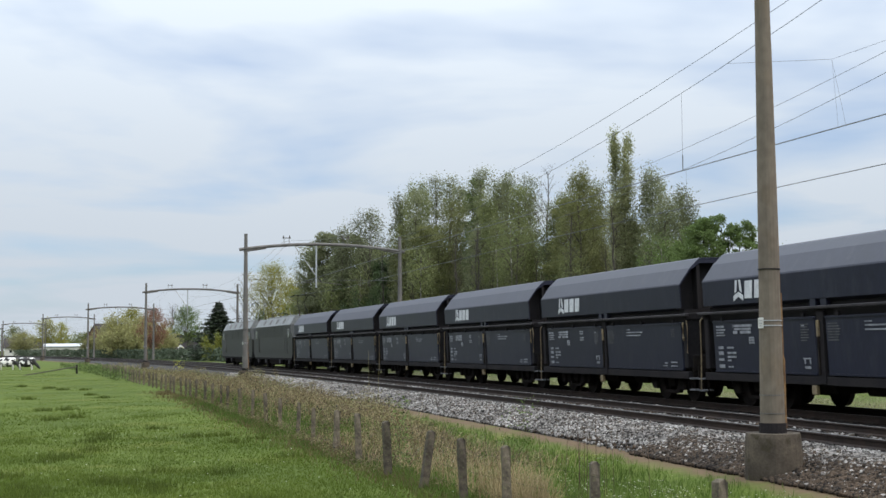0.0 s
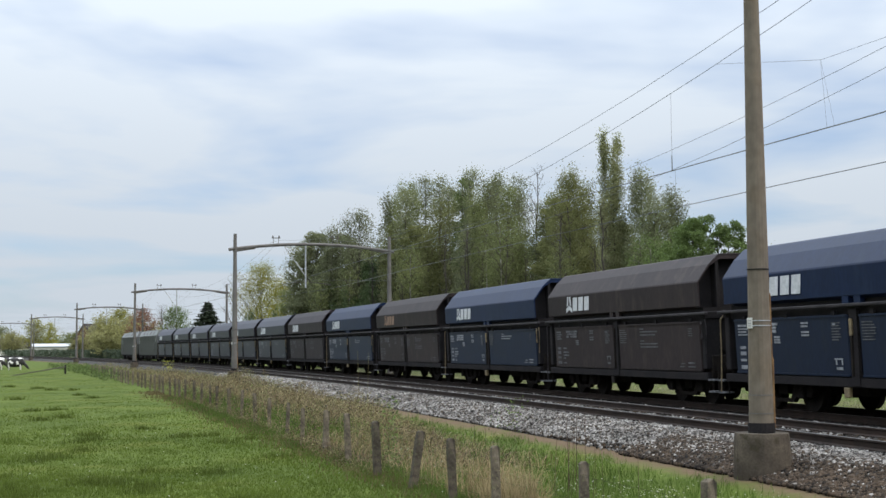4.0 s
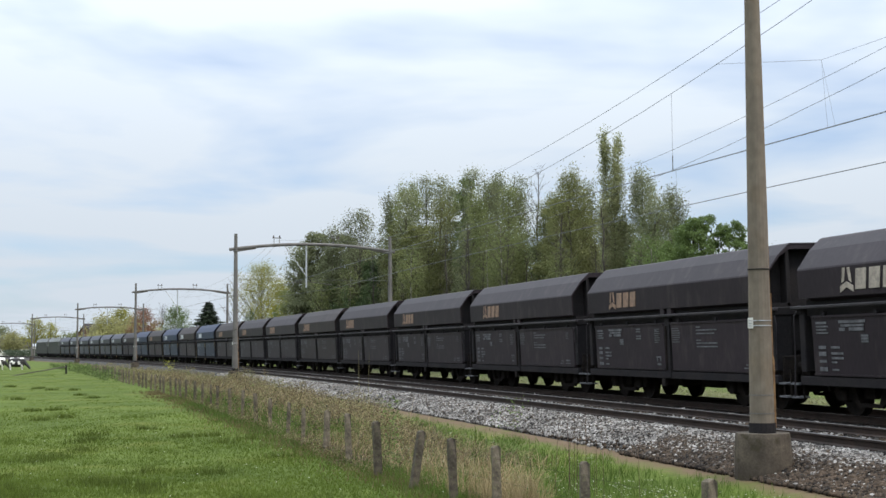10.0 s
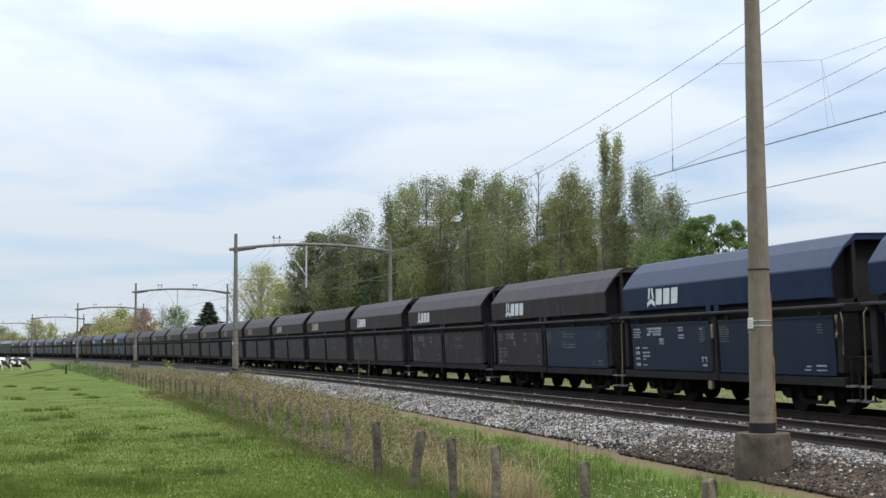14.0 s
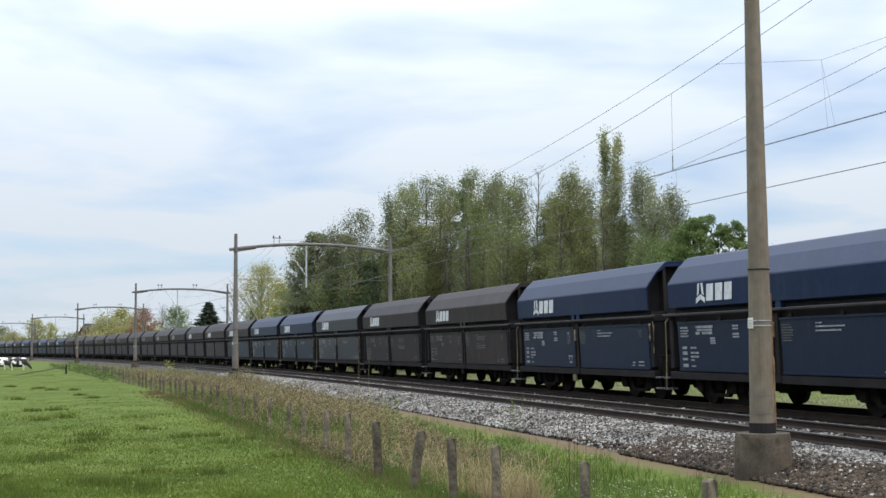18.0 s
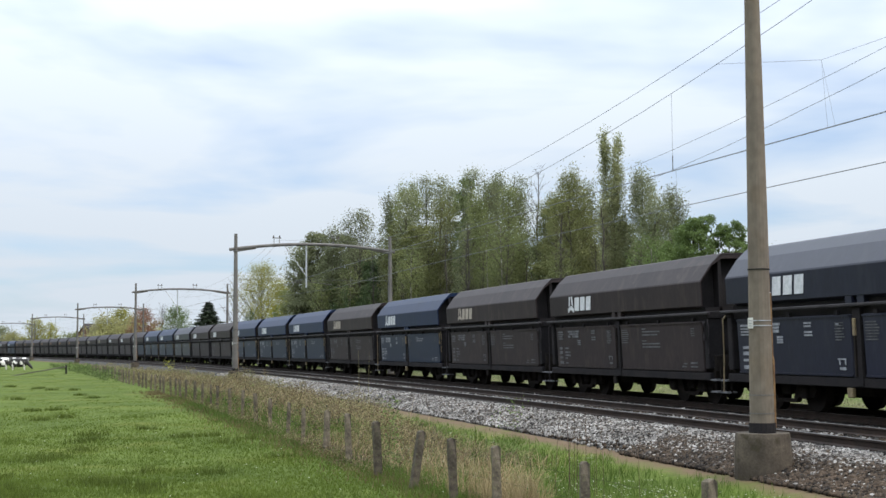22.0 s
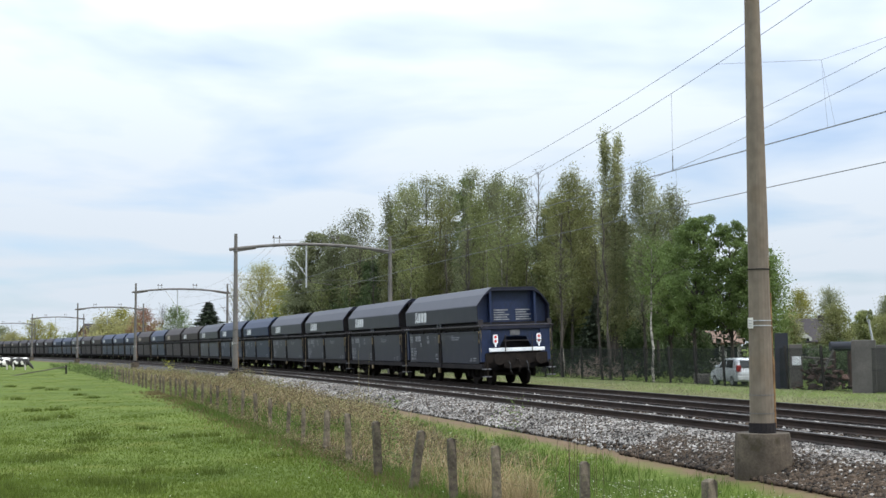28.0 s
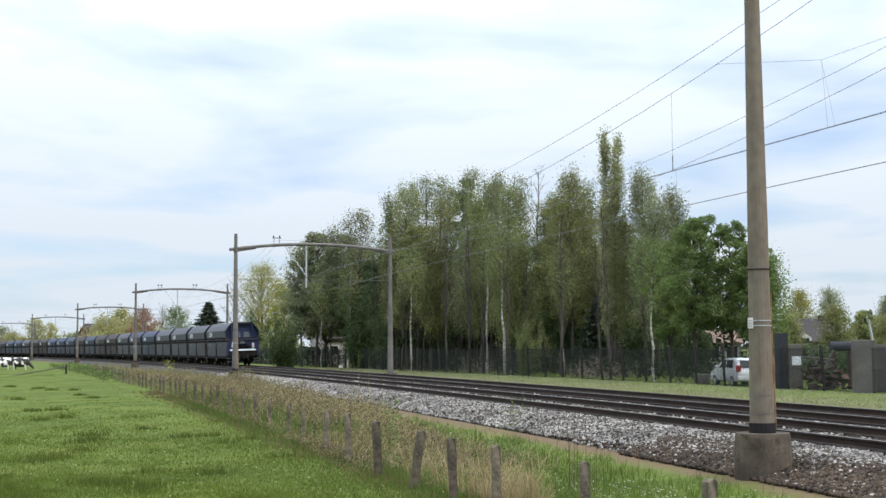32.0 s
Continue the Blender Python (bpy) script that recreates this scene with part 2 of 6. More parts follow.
    "rubber": mat("tyre_rubber", (0.018, 0.018, 0.018), (0.024, 0.024, 0.024), rough=0.85, bump=0.1),
    "tail_light": mat("red_tail_light", (0.35, 0.02, 0.02), (0.28, 0.02, 0.02), rough=0.15, bump=0),
    "fence_wire": mat("dark_fence_wire", (0.018, 0.021, 0.019), (0.024, 0.027, 0.024), rough=0.9, bump=0, spec=0.05),
    "fence_post": mat("dark_fence_post", (0.016, 0.015, 0.014), (0.025, 0.023, 0.021), rough=0.9, bump=0.2, spec=0.1),
    "brick": mat("red_brick", (0.13, 0.060, 0.042), (0.09, 0.042, 0.032), scale=2, rough=0.9, bump=0.3),
    "tile_dark": mat("dark_roof_tile", (0.041, 0.03444, 0.03526), (0.02952, 0.0246, 0.02542), scale=1.5, fine=8, rough=0.85, bump=0.4, spec=0.2),
    "tile_red": mat("orange_roof_tile", (0.122, 0.0697, 0.04428), (0.08643, 0.05018, 0.03247), scale=1.5, fine=8, rough=0.85, bump=0.4),
    "plaster": mat("pale_plaster", (0.5084, 0.492, 0.451), (0.41, 0.3936, 0.3608), rough=0.9, bump=0.1),
    "render_grey": mat("grey_render", (0.246, 0.2296, 0.205), (0.1804, 0.164, 0.1476), rough=0.9, bump=0.2),
    "slab": mat("concrete_slab", (0.1024, 0.09246, 0.08405), (0.06912, 0.06326, 0.05837), scale=1.3, rough=0.95, bump=0.3, spread=0.12, spec=0.2),
    "rust": mat("rusty_scrap", (0.062, 0.034, 0.026), (0.030, 0.020, 0.017), scale=3, rough=0.95, bump=0.6, spread=0.4, spec=0.2),
    "tarp": mat("dark_sheet", (0.022, 0.024, 0.030), (0.032, 0.033, 0.038), rough=0.9, bump=0.4, spec=0.15),
    "hedge": leaf_mat("dark_hedge_leaves", (0.0732, 0.0996, 0.0403), (0.0489, 0.0703, 0.0291)),
    "leaf_birch": leaf_mat("birch_leaves", (0.1785, 0.1941, 0.0765), (0.1281, 0.1446, 0.0574)),
    "leaf_grey": leaf_mat("young_grey_green_leaves", (0.1880, 0.1975, 0.1046), (0.1355, 0.1473, 0.0786)),
    "leaf_olive": leaf_mat("olive_leaves", (0.1837, 0.1872, 0.0729), (0.1393, 0.1457, 0.0580)),
    "leaf_bramble": leaf_mat("brown_bramble_leaves", (0.142, 0.105, 0.052), (0.104, 0.080, 0.038), 0.3, 0.15),
    "leaf_chestnut": leaf_mat("dense_chestnut_leaves", (0.1259, 0.1691, 0.0539), (0.0839, 0.1196, 0.0391)),
    "leaf_green": leaf_mat("fresh_green_leaves", (0.1213, 0.1630, 0.0489), (0.0825, 0.1164, 0.0356)),
    "leaf_yellow": leaf_mat("yellow_green_leaves", (0.222, 0.222, 0.0444), (0.1628, 0.1739, 0.037)),
    "leaf_red": leaf_mat("copper_leaves", (0.2127, 0.1058, 0.0692), (0.1573, 0.0855, 0.0570)),
    "needle": leaf_mat("dark_needles", (0.0586, 0.0741, 0.0465), (0.0426, 0.0550, 0.0341), 0.15),
    "leaf_willow": leaf_mat("pale_yellow_green_leaves", (0.2802, 0.2622, 0.0552), (0.2114, 0.2060, 0.0444), 0.45),
    "leaf_haze": leaf_mat("pale_olive_leaves", (0.2584, 0.2438, 0.1019), (0.2036, 0.1950, 0.0830), 0.45),
    "leaf_sedge": leaf_mat("straw_olive_leaves", (0.200, 0.172, 0.088), (0.150, 0.134, 0.068), 0.4, 0.15),
    "leaf_poplar": leaf_mat("young_poplar_leaves", (0.2597, 0.2652, 0.1321), (0.1971, 0.2068, 0.1017), 0.45),
    "twig": mat("pinkish_dry_twigs", (0.2132, 0.164, 0.1394), (0.1312, 0.0984, 0.082), scale=1.5, rough=0.9, bump=0, island=0.4, spec=0.1),
}


# ---- mesh helpers ----
def mesh_of(name, verts, faces, material):
    me = bpy.data.meshes.new(name)
    me.from_pydata([tuple(v) for v in verts], [], [tuple(f) for f in faces])
    me.materials.append(material)
    me.update()
    return me


def part(name, bm, material, parent=None, label=""):
    """Links a bmesh (or a ready mesh) as one mesh object under a thing or a part."""
    if isinstance(bm, bpy.types.Mesh):
        me = bm
    else:
        bmesh.ops.recalc_face_normals(bm, faces=bm.faces)
        me = bpy.data.meshes.new(name)
        bm.to_mesh(me)
        bm.free()
        me.materials.append(material)
    ob = new(name, me)
    ob.parent = parent
    return tagged(ob, label)


def box(bm, x0, x1, y0, y1, z0, z1, bevel=0.0):
    r = bmesh.ops.create_cube(bm, size=1.0, matrix=Matrix.LocRotScale(((x0 + x1) / 2, (y0 + y1) / 2, (z0 + z1) / 2), None, (x1 - x0, y1 - y0, z1 - z0)))
    if bevel:
        edges = list({e for v in r["verts"] for e in v.link_edges})
        bmesh.ops.bevel(bm, geom=edges, offset=bevel, segments=1, affect="EDGES")
    return bm


def B(*args, bevel=0.0):
    return box(bmesh.new(), *args, bevel=bevel)


def prism(bm, outline, y0, y1, axis="y"):
    """A closed outline of (a, z) swept along y (or of (y, z) swept along x)."""
    def at(p, t):
        return (p[0], t, p[1]) if axis == "y" else (t, p[0], p[1])
    a = [bm.verts.new(at(p, y0)) for p in outline]
    b = [bm.verts.new(at(p, y1)) for p in outline]
    bm.faces.new(a)
    bm.faces.new(b[::-1])
    for i in range(len(outline)):
        j = (i + 1) % len(outline)
        bm.faces.new((a[i], b[i], b[j], a[j]))
    return bm


def tube(bm, pts, r0, r1=None, sides=8):
    """A round bar through the points, tapering from r0 to r1."""
    r1 = r0 if r1 is None else r1
    pts = [Vector(p) for p in pts]
    rings = []
    for i, p in enumerate(pts):
        d = (pts[min(i + 1, len(pts) - 1)] - pts[max(i - 1, 0)]).normalized()
        q = d.to_track_quat("Z", "Y")
        r = r0 + (r1 - r0) * i / (len(pts) - 1)
        rings.append([bm.verts.new(p + q @ Vector((r * math.cos(a), r * math.sin(a), 0))) for a in (2 * math.pi * k / sides for k in range(sides))])
    for a, b in zip(rings, rings[1:]):
        for k in range(sides):
            bm.faces.new((a[k], a[(k + 1) % sides], b[(k + 1) % sides], b[k]))
    bm.faces.new(rings[0][::-1])
    bm.faces.new(rings[-1])
    return bm


def disc(bm, centre, axis, r, w, sides=20):
    c, a = Vector(centre), Vector(axis).normalized()
    return tube(bm, [c - a * w / 2, c + a * w / 2], r, r, sides)


def thing(name, label, category, group="", kind="", m=None):
    ob = new(name)
    ob.empty_display_size = 0.2
    if m is not None:
        ob.matrix_world = m
    return tagged(ob, label, category, group, kind)


# ---- ground: one sheet laid out along the line, to the horizon ----
def ground_z(s, left):
    if left > 6.55:
        z = -0.80 if left > 8.4 else -0.54 - 0.26 * (left - 6.55) / 1.85
        if left > 8.4:
            p = on_line(s, left)
            z += 0.10 * (noise.noise(Vector((p.x * 0.11, p.y * 0.11, 0))) + 0.4 * noise.noise(Vector((p.x * 0.45, p.y * 0.45, 5)))) * min(1, (left - 8.4) / 3) * (1 if left < 150 else 0)
        return z
    if left > -3.0:
        return -0.75
    return -0.40 + 0.05 * noise.noise(Vector((s * 0.2, left * 0.4, 9)))


def build_ground():
    ss = [-420, -250, -150, -90, -60, -40, -30, -20] + [i * 1.5 for i in range(-10, 60)] + [90 + i * 5 for i in range(0, 42)] + [300 + i * 30 for i in range(1, 21)] + [1000 + i * 100 for i in range(0, 21)]
    ls = [-3600, -2000, -1000, -500, -250, -120, -70, -45, -30, -22, -18, -15, -13, -11.5, -10, -8.5, -7, -5.5, -4.2, -3.1, -2.9, 6.5, 6.65, 6.95, 7.3, 7.7, 8.4, 8.9, 9.5, 10.2, 11, 11.8,
          12.5, 13.5, 14.5, 15.6, 16.8, 18, 19.3, 20.6, 22, 24, 26, 29, 33, 38, 44, 52, 62, 75, 95, 120, 160, 230, 350, 600, 1000, 1300]
    verts, soil = [], []
    for s in ss:
        for left in ls:
            p = on_line(s, left, ground_z(s, left))
            verts.append(p)
            soil.append((1.0 if 6.4 < left < 7.0 else (0.62 if left == 7.3 else (0.12 if left == 7.7 else 0.0))) if left > 0 else (0.62 if -9 < left else 0.0))
    w = len(ls)
    faces = [(i * w + j, i * w + j + 1, (i + 1) * w + j + 1, (i + 1) * w + j) for i in range(len(ss) - 1) for j in range(w - 1)]
    m = mat("meadow", (0.0700, 0.0930, 0.0165), (0.0480, 0.0680, 0.0120), scale=0.16, fine=7, rough=0.95, bump=0.5, depth=0.04, third=(0.07671, 0.08997, 0.01663), spec=0.08)
    n, l = m.node_tree.nodes, m.node_tree.links
    bsdf = n["Principled BSDF"]
    grass_out = bsdf.inputs["Base Color"].links[0].from_socket
    at = n.new("ShaderNodeAttribute")
    at.attribute_name = "soil"
    tc = n.new("ShaderNodeTexCoord")
    ns = n.new("ShaderNodeTexNoise")
    ns.inputs["Scale"].default_value, ns.inputs["Detail"].default_value = 1.6, 5
    l.new(tc.outputs["Object"], ns.inputs["Vector"])
    ad = n.new("ShaderNodeMath")
    ad.operation = "ADD"
    l.new(at.outputs["Fac"], ad.inputs[0])
    l.new(ns.outputs["Fac"], ad.inputs[1])
    mr = n.new("ShaderNodeMapRange")
    mr.inputs["From Min"].default_value, mr.inputs["From Max"].default_value = 0.95, 1.5
    l.new(ad.outputs[0], mr.inputs["Value"])
    mx = n.new("ShaderNodeMix")
    mx.data_type = "RGBA"
    l.new(mr.outputs[0], mx.inputs["Factor"])
    l.new(grass_out, mx.inputs["A"])
    mx.inputs["B"].default_value = (0.092, 0.063, 0.038, 1)
    l.new(mx.outputs["Result"], bsdf.inputs["Base Color"])
    me = mesh_of("ground", verts, faces, m)
    me.attributes.new("soil", "FLOAT", "POINT").data.foreach_set("value", soil)
    for p in me.polygons:
        p.use_smooth = True
    ob = new("ground", me)
    tagged(ob, "green spring meadow with a bare earth strip by the line", "ground", kind="structure")


build_ground()


def sweep(name, outline, s0, s1, step, material, parent=None):
    """An open cross-section of (left, z) swept along the line."""
    n = max(2, int((s1 - s0) / step) + 1)
    verts = [on_line(s0 + (s1 - s0) * i / (n - 1), a, b) for i in range(n) for a, b in outline]
    w = len(outline)
    faces = [(i * w + j, i * w + j + 1, (i + 1) * w + j + 1, (i + 1) * w + j) for i in range(n - 1) for j in range(w - 1)]
    ob = new(name, mesh_of(name, verts, faces, material))
    ob.parent = parent
    return ob


BALLAST = mat("ballast", (0.04416, 0.0407, 0.03763), (0.02688, 0.02419, 0.02189), scale=0.9, cells=22, rough=0.95, bump=1.0, depth=0.03, third=(0.0384, 0.03149, 0.02611), spec=0.2)
bed = sweep("ballast_bed", [(-3.6, -0.5), (-2.4, -0.20), (-1.4, -0.16), (0, -0.19), (1.4, -0.22), (1.95, -0.20), (2.5, -0.17), (3.9, -0.19), (5.3, -0.24), (5.9, -0.30), (6.3, -0.42), (6.7, -0.555), (6.85, -0.80)], -60, 760, 2.5, BALLAST)
tagged(bed, "pale grey crushed stone ballast bed under two tracks", "ballast", kind="structure")


# ---- tracks ----
def track(left, tag):
    th = thing("railway_track", "curved main line track with worn steel rails on dark sleepers", "track", "main line tracks", kind="structure")
    for side in (-0.75, 0.75):
        a, z = left + side, -side * CANT
        web = [(a - 0.07, z - 0.172), (a - 0.07, z - 0.155), (a - 0.012, z - 0.13), (a - 0.012, z - 0.045), (a - 0.036, z - 0.036), (a - 0.036, z - 0.006),
               (a + 0.036, z - 0.006), (a + 0.036, z - 0.036), (a + 0.012, z - 0.045), (a + 0.012, z - 0.13), (a + 0.07, z - 0.155), (a + 0.07, z - 0.172)]
        rail = sweep("rail", web, -60, 700, 4, M["rail"], th)
        head = sweep("rail_head", [(a - 0.036, z - 0.006), (a - 0.028, z), (a + 0.028, z), (a + 0.036, z - 0.006)], -60, 700, 4, M["rail_head"], rail)
        tagged(head, "shiny worn running surface")
    return th


TRACKS = [track(0.0, "far"), track(TRACK_GAP, "near")]


# ---- catenary portals ----
def portal(s, near):
    m = line_pose(s)
    th = thing("catenary_portal", "arched brown-grey portal over two tracks on round tapered masts", "catenary portal", "catenary portals", m=m)
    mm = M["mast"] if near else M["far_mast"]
    for x, base in ((-6.54, 0.13), (3.69, -0.25)):
        bm = bmesh.new()
        tube(bm, [(x, 0, base - 0.02), (x, 0, 2.5), (x, 0, 5.5), (x, 0, 8.88)], 0.20, 0.105, 18)
        mast = part("mast", bm, mm, th)
        for z in (7.78, 7.95):
            bm = bmesh.new()
            r = 0.20 - 0.095 * (z / 8.9) + 0.035
            tube(bm, [(x, 0, z - 0.05), (x, 0, z + 0.05)], r, r, 16)
            part("clamp", bm, M["far_mast"], mast)
        bm = bmesh.new()
        tube(bm, [(x, 0, -1.0), (x, 0, -0.15), (x, 0, base - 0.06), (x, 0, base)], 0.46, 0.42, 22)
        part("foundation", bm, M["foundation"], th, "stained round concrete foundation block")
        if x < 0:
            bm = bmesh.new()
            tube(bm, [(x, 0, base), (x, 0, base + 0.16)], 0.215, 0.215, 18)
            part("collar", bm, M["black"], mast, "tarred black collar")
            for z in (2.73, 1.83, 1.91, 0.73, 0.44):
                bm = bmesh.new()
                rr = 0.20 - 0.095 * z / 8.9 + 0.006
                tube(bm, [(x, 0, z - 0.008), (x, 0, z + 0.008)], rr, rr, 18)
                part("band", bm, M["galvanised"] if 1.5 < z < 2 else (M["black"] if z > 2 else M["far_mast"]), mast, "thin strap round the mast")
            bm = bmesh.new()
            tube(bm, [(x + 0.178, -0.09, 0.2), (x + 0.176, -0.085, 1.28), (x + 0.162, -0.08, 1.34), (x + 0.155, -0.075, 2.35)], 0.022, 0.018, 8)
            part("cable_duct", bm, M["duct"], mast, "rust-stained tan cable duct")
            part("earth_strip", tube(bmesh.new(), [(x + 0.150, -0.095, 0.3), (x + 0.128, -0.083, 3.6), (x + 0.100, -0.068, 6.4)], 0.010, 0.010, 6), M["duct"], mast, "thin rusty strip down the mast")
            flat = Matrix.Translation((x - 0.185, -0.04, 1.87)) @ Euler((0, 0, radians(-55))).to_matrix().to_4x4()
            bm = B(-0.045, 0.045, -0.012, 0.012, -0.085, 0.085, bevel=0.004)
            bmesh.ops.transform(bm, matrix=flat, verts=bm.verts)
            plate = part("number_plate", bm, M["plaster"], mast, "small white plate with dark marks")
            for k in range(3):
                bm = B(-0.026, 0.026, -0.016, -0.013, -0.050 + k * 0.042, -0.040 + k * 0.042)
                bmesh.ops.transform(bm, matrix=flat, verts=bm.verts)
                part("mark", bm, M["mark_faint"], plate)
    # the arch
    bm = bmesh.new()
    arch = [(-6.95 + 10.95 * t, 0, 7.86 + 0.42 * (1 - (2 * t - 1) ** 2)) for t in (i / 20 for i in range(21))]
    tube(bm, arch, 0.105, 0.105, 10)
    part("arch_beam", bm, mm, th)
    for x, e in ((-6.54, 1.3), (3.69, -1.3)):
        bm = bmesh.new()
        tube(bm, [(x, 0, 7.78), (x + e, 0, 7.98)], 0.075, 0.06, 8)
        part("haunch", bm, mm, th)
    for x in (-3.9, 0.0):
        z = 7.86 + 0.42 * (1 - (2 * (x + 6.95) / 10.95 - 1) ** 2)
        bm = bmesh.new()
        for e in (-0.17, 0.17):
            tube(bm, [(x + e, 0, z - 0.12), (x + e, 0, z + 0.46)], 0.018, 0.018, 6)
        tube(bm, [(x - 0.28, 0, z + 0.46), (x + 0.28, 0, z + 0.46)], 0.03, 0.03, 6)
        holder = part("wire_holder", bm, M["far_mast"], th)
        for e in (-0.2, 0.2):
            bm = bmesh.new()
            tube(bm, [(x + e, 0, z + 0.49), (x + e, 0, z + 0.53), (x + e, 0, z + 0.62)], 0.06, 0.03, 8)
            part("insulator", bm, M["insulator"], holder)
    # the hanging tube between the tracks, with its brace and steady arms
    bm = bmesh.new()
    tube(bm, [(-1.95, 0, 8.25), (-1.95, 0, 5.45)], 0.055, 0.055, 8)
    drop = part("drop_tube", bm, M["galvanised"], th, "pale galvanised hanging tube")
    bm = bmesh.new()
    tube(bm, [(-3.4, 0, 8.2), (-1.95, 0, 6.2)], 0.028, 0.028, 6)
    part("brace", bm, M["galvanised"], drop)
    for x0, x1 in ((-1.95, -3.7), (-1.95, -0.2)):
        bm = bmesh.new()
        tube(bm, [(x0, 0, 5.85), (x1, 0, 5.65)], 0.02, 0.016, 6)
        part("steady_arm", bm, M["far_mast"], drop)
    if s > 20:
        part("span_wire", tube(bmesh.new(), [(-6.45, 0, 5.95), (3.6, 0, 5.95)], 0.009, 0.009, 5), M["wire"], th)
    return th


SPAN, FIRST = 65.47, 7.93
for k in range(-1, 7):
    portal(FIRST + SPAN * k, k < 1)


# ---- overhead wires ----
def wires():
    s0, s1 = FIRST - SPAN, FIRST + SPAN * 6

    def strand(name, left, z_of, r, parent):
        bm = bmesh.new()
        n = int((s1 - s0) / 3.274)
        tube(bm, [on_line(s0 + i * (s1 - s0) / n, left, z_of(s0 + i * (s1 - s0) / n)) for i in range(n + 1)], r, r, 5)
        return part(name, bm, M["wire"], parent)

    def sag(low, rise):
        return lambda s: low + rise * ((((s - FIRST) / SPAN) % 1.0) * 2 - 1) ** 2
    carrier, feeder, contact = sag(6.30, 1.95), sag(6.95, 1.6), sag(5.67, -0.22)
    for left in (0.0, TRACK_GAP):
        th = thing("overhead_line", "thin dark catenary wires over the track", "overhead line", "overhead lines")
        for e in (-0.022, 0.022):
            strand("contact_wire", left + e, contact, 0.006, th)
        strand("carrier_wire", left, carrier, 0.0065, th)
        strand("feeder_wire", left + 0.1, feeder, 0.006, th)
        for k in range(-1, 6):
            for j in range(1, 7):
                s = FIRST + SPAN * (k + j / 7 - 0.004)
                if s > 160 or abs(s - 16.6) < 1.5:
                    continue
                bm = bmesh.new()
                tube(bm, [on_line(s, left, contact(s)), on_line(s, left, carrier(s))], 0.003, 0.003, 4)
                dropper = part("dropper", bm, M["wire"], th)
                bm = bmesh.new()
                tube(bm, [on_line(s - 0.05, left, contact(s)), on_line(s + 0.05, left, contact(s))], 0.028, 0.028, 5)
                part("clip", bm, M["wire"], dropper)
        if left:                                 # slack tie wire with its two droppers near the mast
            tie = part("tie_wire", tube(bmesh.new(), [on_line(14.3, left, carrier(14.3)), on_line(10.2, left, 6.77), on_line(8.1, left, 6.72), on_line(2.0, left, 6.80)], 0.0035, 0.0035, 4), M["wire"], th)
            for q in (10.05, 9.8):
                part("tie_dropper", tube(bmesh.new(), [on_line(10.2, left, 6.77), on_line(q, left, contact(q))], 0.0025, 0.0025, 4), M["wire"], tie)
        # jumper cable that ties the wires together
        bm = bmesh.new()
        s = 16.6 if left else 24.5
        tube(bm, [on_line(s, left, carrier(s)), on_line(s, left, contact(s))], 0.0035, 0.0035, 5)
        jumper = part("jumper", bm, M["wire"], th)
        bm = bmesh.new()
        tube(bm, [on_line(s, left, contact(s) + 0.36), on_line(s, left, contact(s))], 0.012, 0.012, 5)
        part("jumper_sleeve", bm, M["wire"], jumper)


wires()


# ---- coal wagons ----
HALF = 5.55            # half length of the hopper body


def wheelset(parent, y):
    ax = part("axle", tube(bmesh.new(), [(-0.72, y, 0.46), (0.72, y, 0.46)], 0.08, 0.08, 8), M["iron"], parent)
    for x in (-0.75, 0.75):
        bm = bmesh.new()
        disc(bm, (x, y, 0.46), (1, 0, 0), 0.46, 0.13, 24)
        disc(bm, (x - 0.08 * (1 if x > 0 else -1), y, 0.46), (1, 0, 0), 0.49, 0.035, 24)
        part("wheel", bm, M["iron"], ax)


def bogie(parent, yc):
    bm = bmesh.new()
    for x in (-1.0, 1.0):
        prism(bm, [(yc - 1.35, 0.52), (yc - 1.25, 0.66), (yc - 0.5, 0.62), (yc - 0.35, 0.30), (yc + 0.35, 0.30), (yc + 0.5, 0.62), (yc + 1.25, 0.66), (yc + 1.35, 0.52),
                   (yc + 1.25, 0.36), (yc + 0.6, 0.36), (yc + 0.45, 0.22), (yc - 0.45, 0.22), (yc - 0.6, 0.36), (yc - 1.25, 0.36)], x - 0.06, x + 0.06, axis="x")
    box(bm, -1.05, 1.05, yc - 0.2, yc + 0.2, 0.40, 0.74)
    bg = part("bogie", bm, M["iron"], parent)
    for e in (-0.9, 0.9):
        wheelset(bg, yc + e)
        for x in (-1.06, 1.06):
            part("axle_box", box(bmesh.new(), x - 0.09, x + 0.09, yc + e - 0.14, yc + e + 0.14, 0.32, 0.60, bevel=0.03), M["iron"], bg)
    return bg


def bars(rows, x):
    """Thin plates standing just proud of a side: (y, z, length, height)."""
    bm = bmesh.new()
    for y, z, w, h in rows:
        box(bm, x - 0.004, x + 0.004, y - w, y, z - h / 2, z + h / 2)
    return bm


def rake(bm, sx):
    """Leans a flap in towards its foot."""
    for v in bm.verts:
        v.co.x -= sx * (2.19 - v.co.z) * 0.03
    return bm


